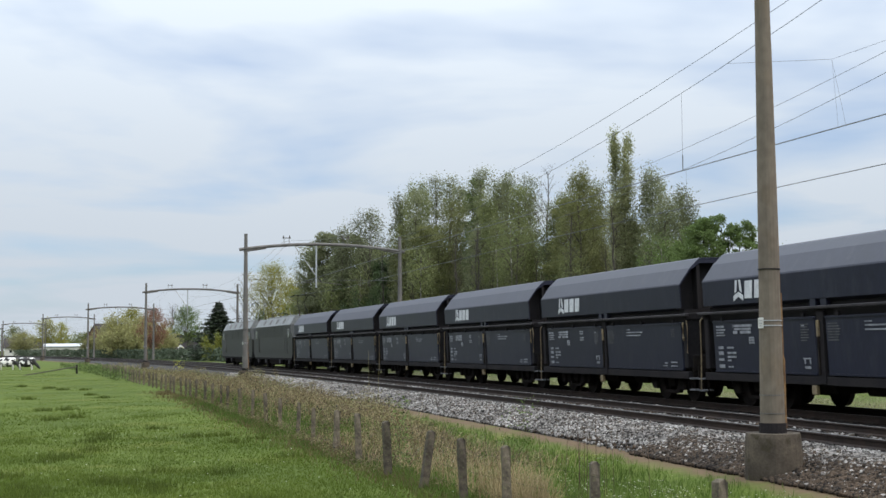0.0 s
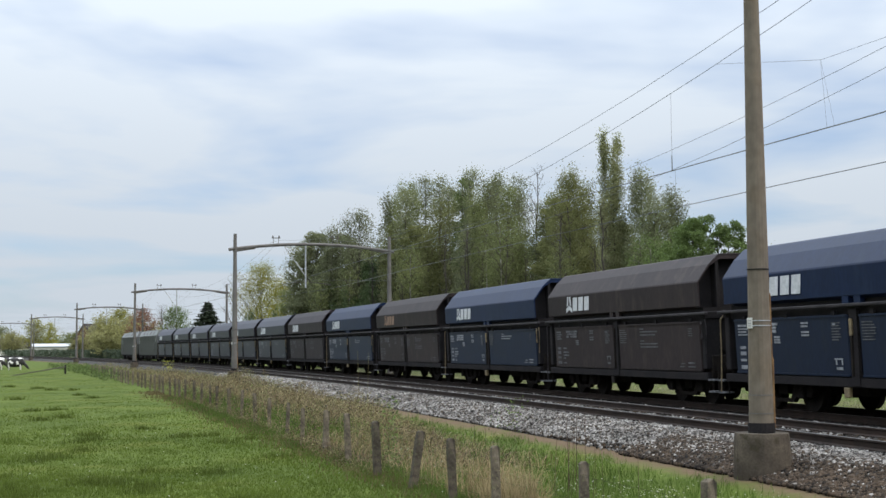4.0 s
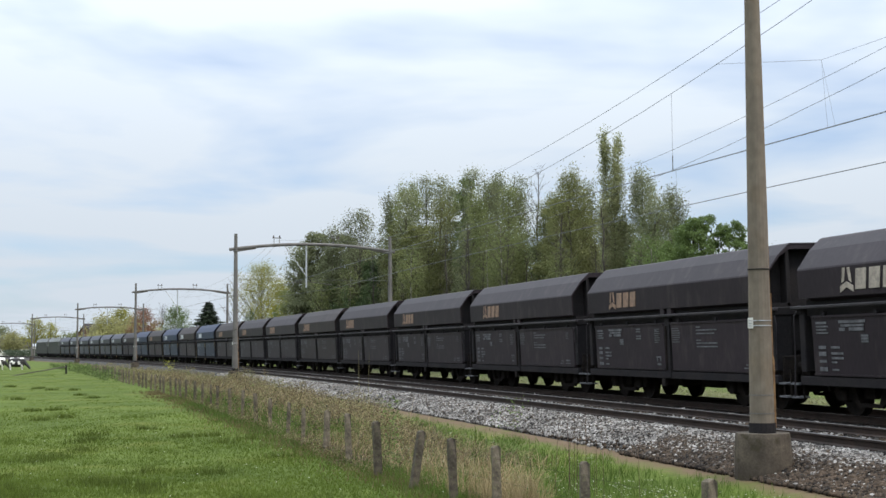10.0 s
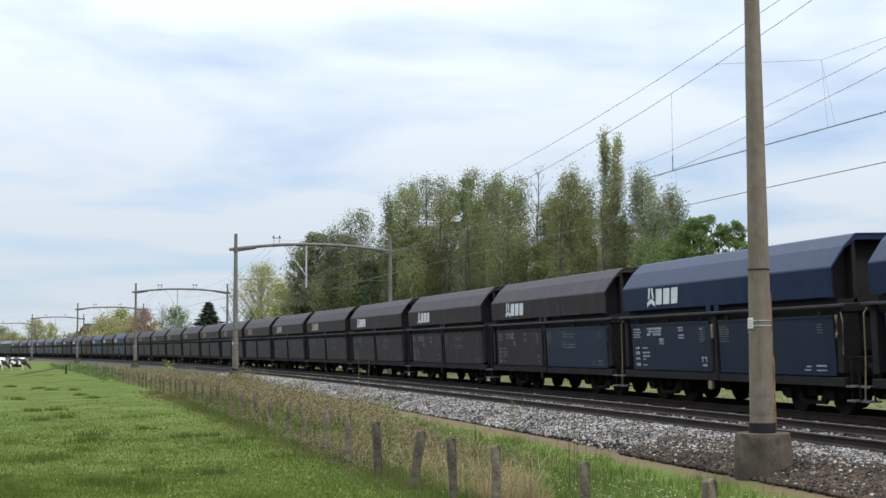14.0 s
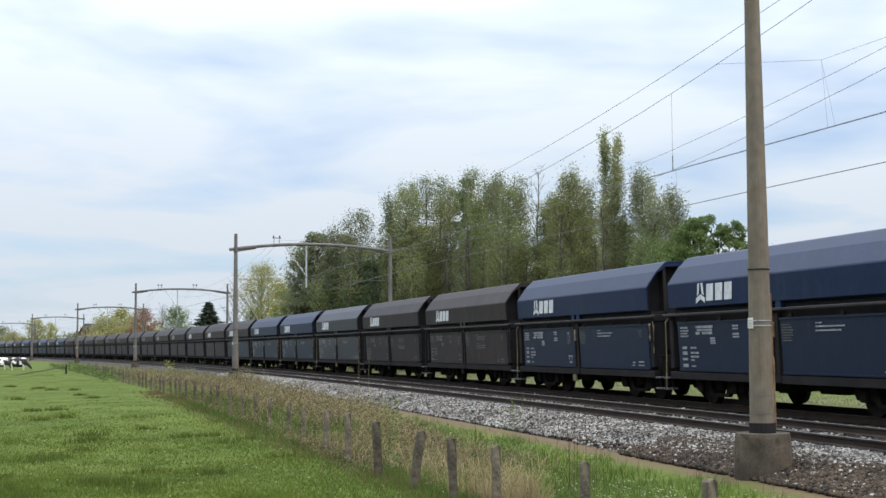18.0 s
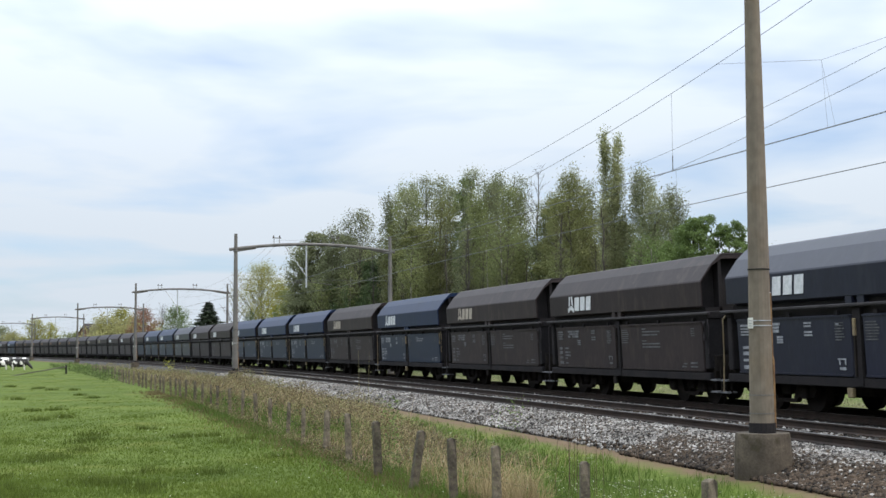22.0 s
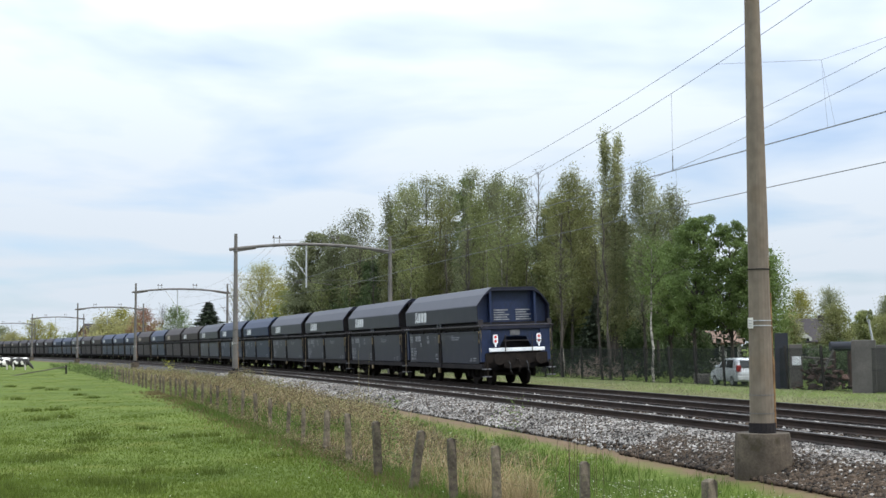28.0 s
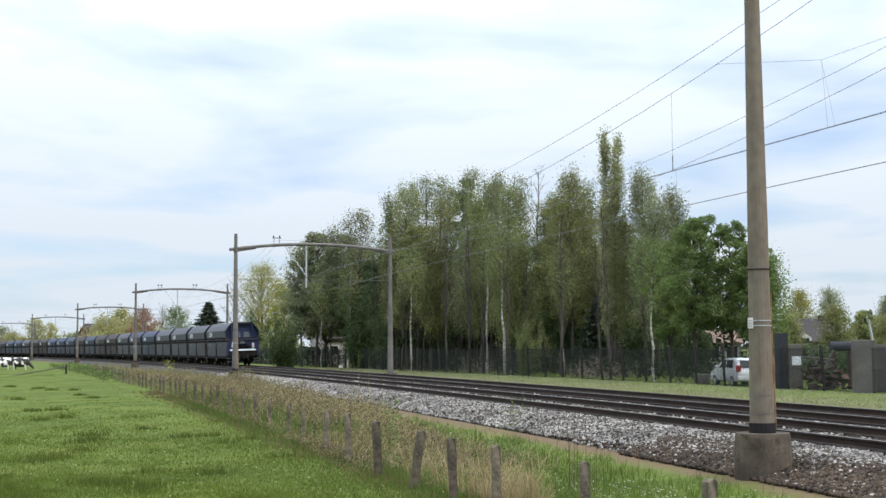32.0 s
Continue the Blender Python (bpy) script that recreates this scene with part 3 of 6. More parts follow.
def emblem(y, z, x):
    """A three-armed badge of plain plates."""
    bm = bmesh.new()
    for pts in ([(0.11, 0.27), (0.025, 0.27), (0.07, 0.0), (0.15, -0.05)], [(-0.11, 0.27), (-0.025, 0.27), (-0.07, 0.0), (-0.15, -0.05)],
                [(0.20, -0.12), (0.20, -0.25), (0.0, -0.14), (0.0, -0.02)], [(-0.20, -0.12), (-0.20, -0.25), (0.0, -0.14), (0.0, -0.02)]):
        pts = [(y + a * 1.25, z + b) for a, b in pts]
        prism(bm, pts if pts[0][0] > y else pts[::-1], x - 0.004, x + 0.004, axis="x")
    return bm


def hopper_wagon(style, mark, blue_panel=False, last=False, long_text=False):
    words = {"blue": "blue painted bulk coal hopper wagon with grimy sides", "slate": "dull slate-blue coal hopper wagon covered in dust",
             "grey": "dark grey coal hopper wagon coated in coal dust", "brown": "brownish grey coal hopper wagon with rusty dust"}
    label = words[style]
    if last:
        label = "slate coal hopper wagon with blue end and tail signs"
    elif blue_panel:
        label = "dark grey coal hopper wagon with one blue side flap"
    th = thing("hopper_wagon", label, "railway wagon", "coal train wagons")
    p = M[style]
    stencil = {"mark_white": M["mark_faint"] if style in ("blue", "slate") else M["mark_dim"], "mark_beige": M["mark_dim"], "mark_orange": M["mark_dim"]}[mark]
    # upper hull: side, two chamfers, crest; open top closed by a low load line
    flank = [(1.54, 2.58), (1.56, 3.20), (1.545, 3.24), (1.23, 3.66), (0.95, 3.915), (0.88, 3.945)]
    skin = [(-a, z) for a, z in flank] + [(-0.80, 3.91), (-0.78, 3.75), (0.78, 3.75), (0.80, 3.91)] + flank[::-1] + [(1.38, 2.50), (-1.38, 2.50)]
    bm = prism(bmesh.new(), skin, -HALF + 0.34, HALF - 0.34)
    inner = [(1.50, 2.58), (1.52, 3.19), (1.19, 3.62), (0.90, 3.80)]
    lip = [(-a, z) for a, z in flank] + flank[::-1] + inner + [(-a, z) for a, z in inner[::-1]]
    for y in (-HALF, HALF - 0.345):
        prism(bm, lip, y, y + 0.345)
    hull = part("upper_hull", bm, p, th)
    for y in (-HALF, HALF):                     # rims round the ends of the hull
        bm = bmesh.new()
        tube(bm, [(-1.53, y, 2.58), (-1.55, y, 3.20), (-1.22, y, 3.64), (-0.94, y, 3.895), (-0.87, y, 3.925), (0.87, y, 3.925), (0.94, y, 3.895), (1.22, y, 3.64), (1.55, y, 3.20), (1.53, y, 2.58)], 0.018, 0.018, 5)
        part("end_rim", bm, p, hull)
    # recess, waist rail and brackets
    part("waist_recess", B(-1.40, 1.40, -HALF + 0.05, HALF - 0.05, 2.20, 2.54), M["black"], th)
    for sx in (-1, 1):
        part("waist_rail", B(sx * 1.53 - 0.05, sx * 1.53 + 0.05, -HALF - 0.35, HALF + 0.35, 2.35, 2.42, bevel=0.015), M["dusty_steel"], th, "dusty dark waist rail")
        for y in (-0.22, 0.22):
            bm = B(sx * 1.47 - 0.06, sx * 1.47 + 0.06, y - 0.12, y + 0.12, 2.42, 2.60)
            part("bracket", bm, p, th)
    grip_m = M["yellow_rail"] if style in ("blue", "slate") else M["iron"]
    # core of the lower body and its discharge flaps
    core = [(-1.38, 0.86), (-1.38, 2.25), (1.38, 2.25), (1.38, 0.86), (0.9, 0.62), (-0.9, 0.62)]
    part("lower_body", prism(bmesh.new(), core, -5.15, 5.15), M["black"], th)
    for sx in (-1, 1):
        for y0, y1, first in ((0.22, 5.15, True), (-5.45, -0.22, False)):
            # blue flaps take the darkened copy of the hull blue, shade painted in
            face = M["flap_blue"] if style == "blue" or (blue_panel and not first) else p
            bm = box(bmesh.new(), sx * 1.475 - 0.035, sx * 1.475 + 0.035, y0, y1, 0.88, 2.19, bevel=0.02)
            flap = part("side_flap", rake(bm, sx), face, th, "blue side flap in a darker, shade-toned blue" if face == M["flap_blue"] else "")
            bm = bmesh.new()
            for z in (0.91, 2.16):
                box(bm, sx * 1.52 - 0.012, sx * 1.52 + 0.012, y0 + 0.02, y1 - 0.02, z - 0.02, z + 0.02)
            part("flap_edge", rake(bm, sx), face, flap)
            for y in (y0 + 0.5, (y0 + y1) / 2, y1 - 0.5):
                part("hinge", B(sx * 1.50 - 0.03, sx * 1.50 + 0.03, y - 0.06, y + 0.06, 2.17, 2.27), M["black"], flap)
        part("side_post", B(sx * 1.47 - 0.04, sx * 1.47 + 0.04, -0.14, 0.14, 0.7, 2.3), M["black"], th)
        lever = part("lever", B(sx * 1.53 - 0.02, sx * 1.53 + 0.02, 0.02, 0.07, 0.9, 1.74), M["iron"], th)
        part("grip", B(sx * 1.535 - 0.025, sx * 1.535 + 0.025, 0.00, 0.09, 1.74, 2.10, bevel=0.01), grip_m, lever)
        part("brake_box", B(sx * 1.43 - 0.05, sx * 1.43 + 0.05, 0.32, 0.52, 0.44, 0.655, bevel=0.02), grip_m, th)
        part("sill", B(sx * 1.42 - 0.06, sx * 1.42 + 0.06, -5.75, 5.75, 0.66, 0.86, bevel=0.015), M["black"], th)
    # chutes, frame, bogies
    chute = [(-0.95, 0.86), (0.95, 0.86), (0.75, 0.42), (-0.75, 0.42)]
    for y in (-1.1, 1.1):
        part("chute", prism(bmesh.new(), chute, y - 0.5, y + 0.5), M["iron"], th)
    part("underframe", B(-0.55, 0.55, -5.8, 5.8, 0.70, 0.95), M["iron"], th)
    for yc in (-3.75, 3.75):
        bogie(th, yc)
    # ends: sloping hopper end, stiffeners, head stock, buffers, coupling, steps and rails
    for e in (-1, 1):
        dark = M["end_blue"] if last else M["black"]
        face = [(-1.46, 2.55), (-1.49, 3.18), (-1.17, 3.61), (-0.89, 3.82), (0.89, 3.82), (1.17, 3.61), (1.49, 3.18), (1.46, 2.55)]
        part("end_wall", prism(bmesh.new(), face if e < 0 else face[::-1], e * 5.205, e * 5.225), dark, th)
        slope = [(e * 5.46, 2.30), (e * 4.6, 1.0), (e * 4.2, 1.0), (e * 4.2, 2.30)]
        part("end_slope", prism(bmesh.new(), slope if e > 0 else slope[::-1], -1.30, 1.30, axis="x"), dark, th)
        for x in (-0.95, 0.95):
            part("end_stiffener", B(x - 0.05, x + 0.05, min(e * 5.20, e * 5.50), max(e * 5.20, e * 5.50), 2.44, 3.76, bevel=0.01), dark, th)
        frame_m = M["end_blue"] if last else M["black"]
        for x in (-1.25, 1.25):
            part("corner_post", B(x - 0.22, x + 0.22, min(e * 5.50, e * 5.72), max(e * 5.50, e * 5.72), 0.95, 2.40, bevel=0.02), frame_m, th)
        part("end_beam", B(-1.5, 1.5, min(e * 5.55, e * 5.75), max(e * 5.55, e * 5.75), 2.24, 2.44, bevel=0.02), p if last else M["black"], th)
        arch = [(-1.05, 1.42), (-0.75, 1.42), (-0.45, 1.95), (0.45, 1.95), (0.75, 1.42), (1.05, 1.42), (1.05, 2.26), (-1.05, 2.26)]
        part("end_plate", prism(bmesh.new(), arch[::-1], e * 5.58, e * 5.66), M["end_blue"] if last else M["black"], th)
        part("head_stock", B(-1.32, 1.32, min(e * 5.6, e * 5.78), max(e * 5.6, e * 5.78), 0.86, 1.30, bevel=0.02), M["iron"], th)
        if last and e < 0:
            part("end_guard", B(-1.18, 1.18, -5.86, -5.78, 1.35, 1.50, bevel=0.015), M["white_beam"], th, "white painted guard beam")
            for x in (-0.42, 0.52):
                bm = bmesh.new()
                for k, w in enumerate((0.34, 0.30, 0.34, 0.24, 0.32)):
                    box(bm, x - 0.32, x - 0.32 + 2 * w * 0.95, -5.25, -5.22, 2.62 + k * 0.095, 2.67 + k * 0.095)
                part("end_marking", bm, M["mark_faint"], th)
            bm = tube(bmesh.new(), [(-1.46, -5.62, 2.20), (-1.46, -5.95, 2.34), (-1.40, -6.02, 2.40), (1.40, -6.02, 2.40), (1.46, -5.95, 2.34), (1.46, -5.95, 1.50)], 0.024, 0.024, 6)
            part("platform_rail", bm, M["dusty_steel"], th, "grey platform railing")
            part("platform_rail", tube(bmesh.new(), [(-0.60, -5.93, 1.78), (1.10, -5.93, 1.78)], 0.016, 0.016, 6), M["dusty_steel"], th)
            for x in (-0.52, 0.62):
                part("rail_post", tube(bmesh.new(), [(x, -5.92, 1.30), (x, -5.93, 2.02)], 0.02, 0.02, 6), M["dusty_steel"], th)
            part("grey_plate", B(-0.22, 0.18, -5.70, -5.66, 2.00, 2.22), M["step_metal"], th)
            for x in (-1.46, 1.46):
                part("corner_plate", B(x - 0.09, x + 0.09, -5.74, -5.56, 2.36, 2.64, bevel=0.01), M["dusty_steel"], th)
            for x in (-0.92, 0.92):
                shape = [(x - 0.10, 1.72), (x - 0.10, 1.98), (x - 0.06, 2.04), (x + 0.06, 2.04), (x + 0.10, 1.98), (x + 0.10, 1.72), (x + 0.05, 1.66), (x + 0.02, 1.54), (x - 0.02, 1.54), (x - 0.05, 1.66)]
                tail = part("tail_sign", prism(bmesh.new(), shape, -5.90, -5.87), M["white_beam"], th, "white tail board with red spots")
                for z in (1.77, 1.94):
                    part("red_spot", disc(bmesh.new(), (x, -5.905, z), (0, 1, 0), 0.055, 0.01, 14), M["red"], tail)
        for x in (-0.875, 0.875):
            bm = bmesh.new()
            tube(bm, [(x, e * 5.78, 1.06), (x, e * 6.16, 1.06)], 0.10, 0.085, 12)
            bf = part("buffer", bm, M["iron"], th)
            part("buffer_plate", disc(bmesh.new(), (x, e * 6.19, 1.06), (0, 1, 0), 0.23, 0.05, 18), M["iron"], bf)
        bm = bmesh.new()
        tube(bm, [(0, e * 5.78, 1.03), (0, e * 6.0, 1.0), (0, e * 6.12, 0.7), (0, e * 6.0, 0.55)], 0.05, 0.05, 6)
        part("coupling", bm, M["iron"], th)
        for x in (-0.35, 0.4):
            bm = bmesh.new()
            tube(bm, [(x, e * 5.78, 0.95), (x, e * 5.95, 0.85), (x, e * 6.0, 0.6), (x + 0.1, e * 5.92, 0.45)], 0.025, 0.025, 6)
            part("brake_hose", bm, M["rubber"], th)
        for sx in (-1, 1):
            for z in (0.38, 0.68):
                tread = part("step", B(sx * 1.36 - 0.14, sx * 1.36 + 0.14, e * 5.98 - 0.16, e * 5.98 + 0.16, z - 0.02, z + 0.02), M["step_metal"], th)
            bm = bmesh.new()
            for d in (-0.15, 0.15):
                box(bm, sx * 1.36 - 0.02, sx * 1.36 + 0.02, e * 5.98 + d - 0.012, e * 5.98 + d + 0.012, 0.36, 1.0)
            part("step_hanger", bm, M["iron"], tread)
            rail_m = M["yellow_rail"] if style in ("blue", "slate") else M["dusty_steel"]
            if e > 0:
                bm = tube(bmesh.new(), [(sx * 1.50, 5.98, 0.40), (sx * 1.50, 5.90, 1.20), (sx * 1.50, 5.88, 2.20), (sx * 1.42, 5.88, 2.30), (sx * 1.26, 5.88, 2.30), (sx * 1.18, 5.88, 2.20), (sx * 1.16, 5.90, 1.05)], 0.020, 0.020, 6)
                tube(bm, [(sx * 1.10, 5.90, 1.40), (sx * 1.10, 5.90, 2.10), (sx * 1.04, 5.90, 2.18), (sx * 0.98, 5.90, 2.10), (sx * 0.98, 5.90, 1.40)], 0.016, 0.016, 6)
            else:
                bm = tube(bmesh.new(), [(sx * 1.50, -5.58, 1.70), (sx * 1.52, -5.60, 1.76), (sx * 1.52, -5.60, 2.12), (sx * 1.50, -5.58, 2.18)], 0.032, 0.032, 6)
                tube(bm, [(sx * 1.49, -5.76, 1.35), (sx * 1.49, -5.80, 2.05), (sx * 1.49, -5.74, 2.24)], 0.014, 0.014, 6)
            part("handrail", bm, rail_m, th)
    # markings on both sides
    for sx in (-1, 1):
        x = sx * 1.558
        d = 1 if sx < 0 else -1
        badge = part("badge", emblem(d * 3.60, 2.90, x), M[mark], th, "plain three-armed badge")
        for k in range(3):
            y0, w, lean = d * (3.24 - k * 0.49), 0.38, 0.05
            pts = [(y0, 3.13), (y0 - d * w, 3.13), (y0 - d * (w - lean), 2.70), (y0 + d * lean, 2.70)]
            part("lettering_block", prism(bmesh.new(), pts, x - 0.004, x + 0.004, axis="x"), M[mark], badge)
        xs = sx * 1.520
        first = [(4.95, 2.03, 0.42, 0.05), (4.95, 1.95, 0.48, 0.035), (4.95, 1.88, 0.40, 0.035), (4.95, 1.81, 0.46, 0.035)]
        plate = [(4.05, 2.04, 0.98, 0.06), (3.98, 1.96, 0.85, 0.05), (4.05, 1.88, 0.22, 0.07), (3.68, 1.88, 0.55, 0.07)]
        small = [(3.25, 1.74, 0.26, 0.045), (3.25, 1.68, 0.26, 0.045), (3.25, 1.62, 0.26, 0.045)]
        col = [(2.05, 2.04, 0.30, 0.04), (2.05, 1.97, 0.28, 0.04), (2.05, 1.84, 0.32, 0.04), (2.05, 1.77, 0.32, 0.04)]
        low = [(4.9, 1.50, 0.28, 0.07), (4.9, 1.36, 0.28, 0.09), (4.9, 1.20, 0.28, 0.06), (4.9, 1.03, 0.30, 0.09), (4.42, 1.50, 0.34, 0.05), (4.42, 1.37, 0.46, 0.05), (4.42, 1.27, 0.46, 0.05), (4.42, 1.18, 0.20, 0.04), (4.42, 1.02, 0.26, 0.04)]
        right = [(0.78, 2.0, 0.12, 0.05), (0.78, 1.25, 0.32, 0.03), (0.74, 1.18, 0.05, 0.10), (0.52, 1.18, 0.05, 0.10), (0.72, 1.05, 0.24, 0.06)]
        second = [(-1.75, 2.04, 0.26, 0.03), (-1.75, 1.96, 1.15, 0.035), (-1.75, 1.87, 1.00, 0.035)]
        if long_text:
            second += [(-1.75, 1.70, 0.26, 0.03), (-1.75, 1.62, 1.15, 0.035), (-1.75, 1.53, 1.15, 0.035)]
        tail = [(-4.3, 1.08, 0.2, 0.03), (-4.7, 1.10, 0.4, 0.04), (-4.2, 1.0, 0.25, 0.03), (-4.7, 1.0, 0.4, 0.03)]
        rows = first + plate + small + col + low + right + second + tail
        worn = [(0.82, 2.02 - 0.06 * k, (0.34, 0.30, 0.36, 0.28, 0.33, 0.35, 0.25)[k], 0.022) for k in range(7)] + [(-0.32, 2.02 - 0.06 * k, (0.38, 0.44, 0.50, 0.46, 0.48, 0.40, 0.44)[k], 0.022) for k in range(7)] \
            + [(-4.82, 2.00 - 0.06 * k, 0.22, 0.022) for k in range(4)]
        faint = part("worn_stencil", rake(bars([r if d > 0 else (-r[0] + r[2], *r[1:]) for r in worn], xs), sx), M["mark_dim"], th, "columns of nearly worn-off small marks")
        tagged(faint, "columns of nearly worn-off small marks", kind="stuff")
        marks = part("stencil", rake(bars([r if d > 0 else (-r[0] + r[2], *r[1:]) for r in rows], xs), sx), stencil, th, "rows of small unreadable stencilled marks")
        tagged(marks, "rows of small unreadable stencilled marks", kind="stuff")
    return th


# ---- locomotives ----
LOCO = 17.6


def locomotive(raised):
    th = thing("locomotive", "grey-green electric freight locomotive with pale roof", "locomotive", "train locomotives")
    L = LOCO / 2 - 0.55
    side = [(-L, 1.15), (-L, 2.35), (-L + 0.70, 3.30), (L - 0.70, 3.30), (L, 2.35), (L, 1.15), (L - 0.3, 0.85), (-L + 0.3, 0.85)]
    body = part("body", prism(bmesh.new(), side, -1.48, 1.48, axis="x"), M["loco"], th)
    for sx in (-1, 1):
        for k in range(3):
            bm = bmesh.new()
            for j in range(16):
                z = 2.50 + j * 0.045
                box(bm, sx * 1.485 - 0.01, sx * 1.485 + 0.01, -4.6 + k * 3.2, -1.8 + k * 3.2, z, z + 0.025)
            part("louvre", bm, M["loco"], body)
        for z in (1.25, 1.55):
            part("side_rib", B(sx * 1.49 - 0.01, sx * 1.49 + 0.01, -L + 1.6, L - 1.6, z, z + 0.03), M["loco"], body)
        for e in (-1, 1):
            part("cab_window", B(sx * 1.487 - 0.006, sx * 1.487 + 0.006, min(e * (L - 1.7), e * (L - 0.95)), max(e * (L - 1.7), e * (L - 0.95)), 2.35, 3.0), M["glass"], body)
            dr = part("cab_door", B(sx * 1.492 - 0.008, sx * 1.492 + 0.008, min(e * (L - 2.6), e * (L - 1.9)), max(e * (L - 2.6), e * (L - 1.9)), 1.2, 3.1), M["loco"], body)
            part("door_rail", tube(bmesh.new(), [(sx * 1.54, e * (L - 2.7), 1.3), (sx * 1.54, e * (L - 2.7), 2.4)], 0.016, 0.016, 6), M["far_mast"], dr)
        part("roof_edge", B(sx * 1.475 - 0.03, sx * 1.475 + 0.03, -L + 0.72, L - 0.72, 3.28, 3.33, bevel=0.012), M["loco_roof"], body)
        part("skirt", B(sx * 1.44 - 0.03, sx * 1.44 + 0.03, -L + 0.4, L - 0.4, 0.72, 0.92), M["black"], th)
    for e in (-1, 1):
        q = [(e * (L - 0.06), 2.48), (e * (L - 0.62), 3.24), (e * (L - 0.60), 3.28), (e * (L - 0.01), 2.50)]
        part("windscreen", prism(bmesh.new(), q, -1.15, 1.15, axis="x"), M["glass"], body)
        part("head_stock", B(-1.4, 1.4, min(e * (L - 0.25), e * (L + 0.08)), max(e * (L - 0.25), e * (L + 0.08)), 0.75, 1.25, bevel=0.03), M["black"], th)
        for x in (-1.05, 1.05):
            part("headlight", disc(bmesh.new(), (x, e * (L + 0.01), 1.65), (0, 1, 0), 0.13, 0.04, 14), M["plaster"], body)
            bf = part("buffer", tube(bmesh.new(), [(x * 0.83, e * (L + 0.08), 1.05), (x * 0.83, e * (L + 0.48), 1.05)], 0.1, 0.09, 12), M["iron"], th)
            part("buffer_plate", B(x * 0.83 - 0.3, x * 0.83 + 0.3, min(e * (L + 0.48), e * (L + 0.54)), max(e * (L + 0.48), e * (L + 0.54)), 0.88, 1.22, bevel=0.02), M["iron"], bf)
        bogie(th, e * 4.6)
        part("snow_guard", B(-1.2, 1.2, min(e * (L - 0.5), e * (L - 0.4)), max(e * (L - 0.5), e * (L - 0.4)), 0.15, 0.7), M["black"], th)
    part("battery_box", B(-1.25, 1.25, -2.2, 2.2, 0.35, 0.85, bevel=0.04), M["iron"], th)
    for sx in (-1, 1):
        for y in (-6.6, -3.0, 3.0, 6.6):
            part("sand_box", B(sx * 1.34 - 0.10, sx * 1.34 + 0.10, y - 0.26, y + 0.26, 0.42, 0.80, bevel=0.03), M["dusty_steel"], th)
    roof = part("roof", prism(bmesh.new(), [(-1.45, 3.30), (-1.08, 3.92), (1.08, 3.92), (1.45, 3.30)], -L + 0.8, L - 0.8), M["loco_roof"], th)
    for y in (-4.3, -1.5, 1.3, 4.0):
        part("roof_hatch", B(-0.85, 0.85, y - 0.6, y + 0.6, 3.91, 4.06, bevel=0.03), M["loco_roof"], roof)
        for sx in (-1, 1):
            part("roof_grille", prism(bmesh.new(), [(sx * 1.38, 3.45), (sx * 1.17, 3.80), (sx * 1.14, 3.78), (sx * 1.35, 3.43)], y - 0.35, y + 0.35), M["far_mast"], roof)
    for e in (-1, 1):
        for x in (-0.3, 0.3):
            bm = bmesh.new()
            tube(bm, [(x, e * 5.4, 3.95), (x, e * 5.4, 4.25)], 0.06, 0.05, 8)
            part("roof_insulator", bm, M["insulator"], roof)
    for e in (-1, 1):
        up = raised and e < 0
        bm = bmesh.new()
        y = e * 5.4
        k = (y, 4.25), (y + (1.05 if up else 1.5), 4.25 + (0.75 if up else 0.08)), (y - 0.05, 5.52 if up else 4.42)
        for x in (-0.28, 0.28):
            tube(bm, [(x, *k[0]), (x * 0.9, *k[1])], 0.03, 0.025, 6)
            tube(bm, [(x * 0.9, *k[1]), (x * 1.4, *k[2])], 0.022, 0.018, 6)
        for o in (-0.16, 0.16):
            tube(bm, [(-0.95, k[2][0] + o, k[2][1] - 0.14), (-0.7, k[2][0] + o, k[2][1]), (0.7, k[2][0] + o, k[2][1]), (0.95, k[2][0] + o, k[2][1] - 0.14)], 0.02, 0.02, 6)
        part("pantograph", bm, M["black"], th, "raised dark pantograph" if up else "folded dark pantograph")
    return th


# ---- the train: wagons from the engines to the tail ----
SPEC = [("slate", "mark_white")] * 6 + [("grey", "mark_white"), ("blue", "mark_white"), ("brown", "mark_orange"), ("blue", "mark_white"), ("brown", "mark_white"), ("blue", "mark_white"),
        ("brown", "mark_orange"), ("grey", "mark_orange"), ("grey", "mark_orange"), ("brown", "mark_orange"), ("grey", "mark_orange"), ("grey", "mark_orange"), ("grey", "mark_orange"),
        ("grey", "mark_orange"), ("grey", "mark_beige"), ("grey", "mark_beige"), ("grey", "mark_white"), ("grey", "mark_white"), ("panel", "mark_white"), ("blue", "mark_white"), ("blue", "mark_white"),
        ("slate", "mark_white"), ("grey", "mark_white"), ("brown", "mark_white"), ("blue", "mark_white"), ("blue", "mark_white"), ("blue", "mark_white"), ("brown", "mark_beige"), ("blue", "mark_white"),
        ("brown", "mark_beige"), ("brown", "mark_white"), ("slate", "mark_white"), ("blue", "mark_white"), ("blue", "mark_white"), ("slate", "mark_white"), ("slate", "mark_white"), ("slate", "mark_white"), ("last", "mark_white")]
PITCH = 12.5
TRAIN = []             # (thing, metres behind the joint between engines and wagons)
made = {}
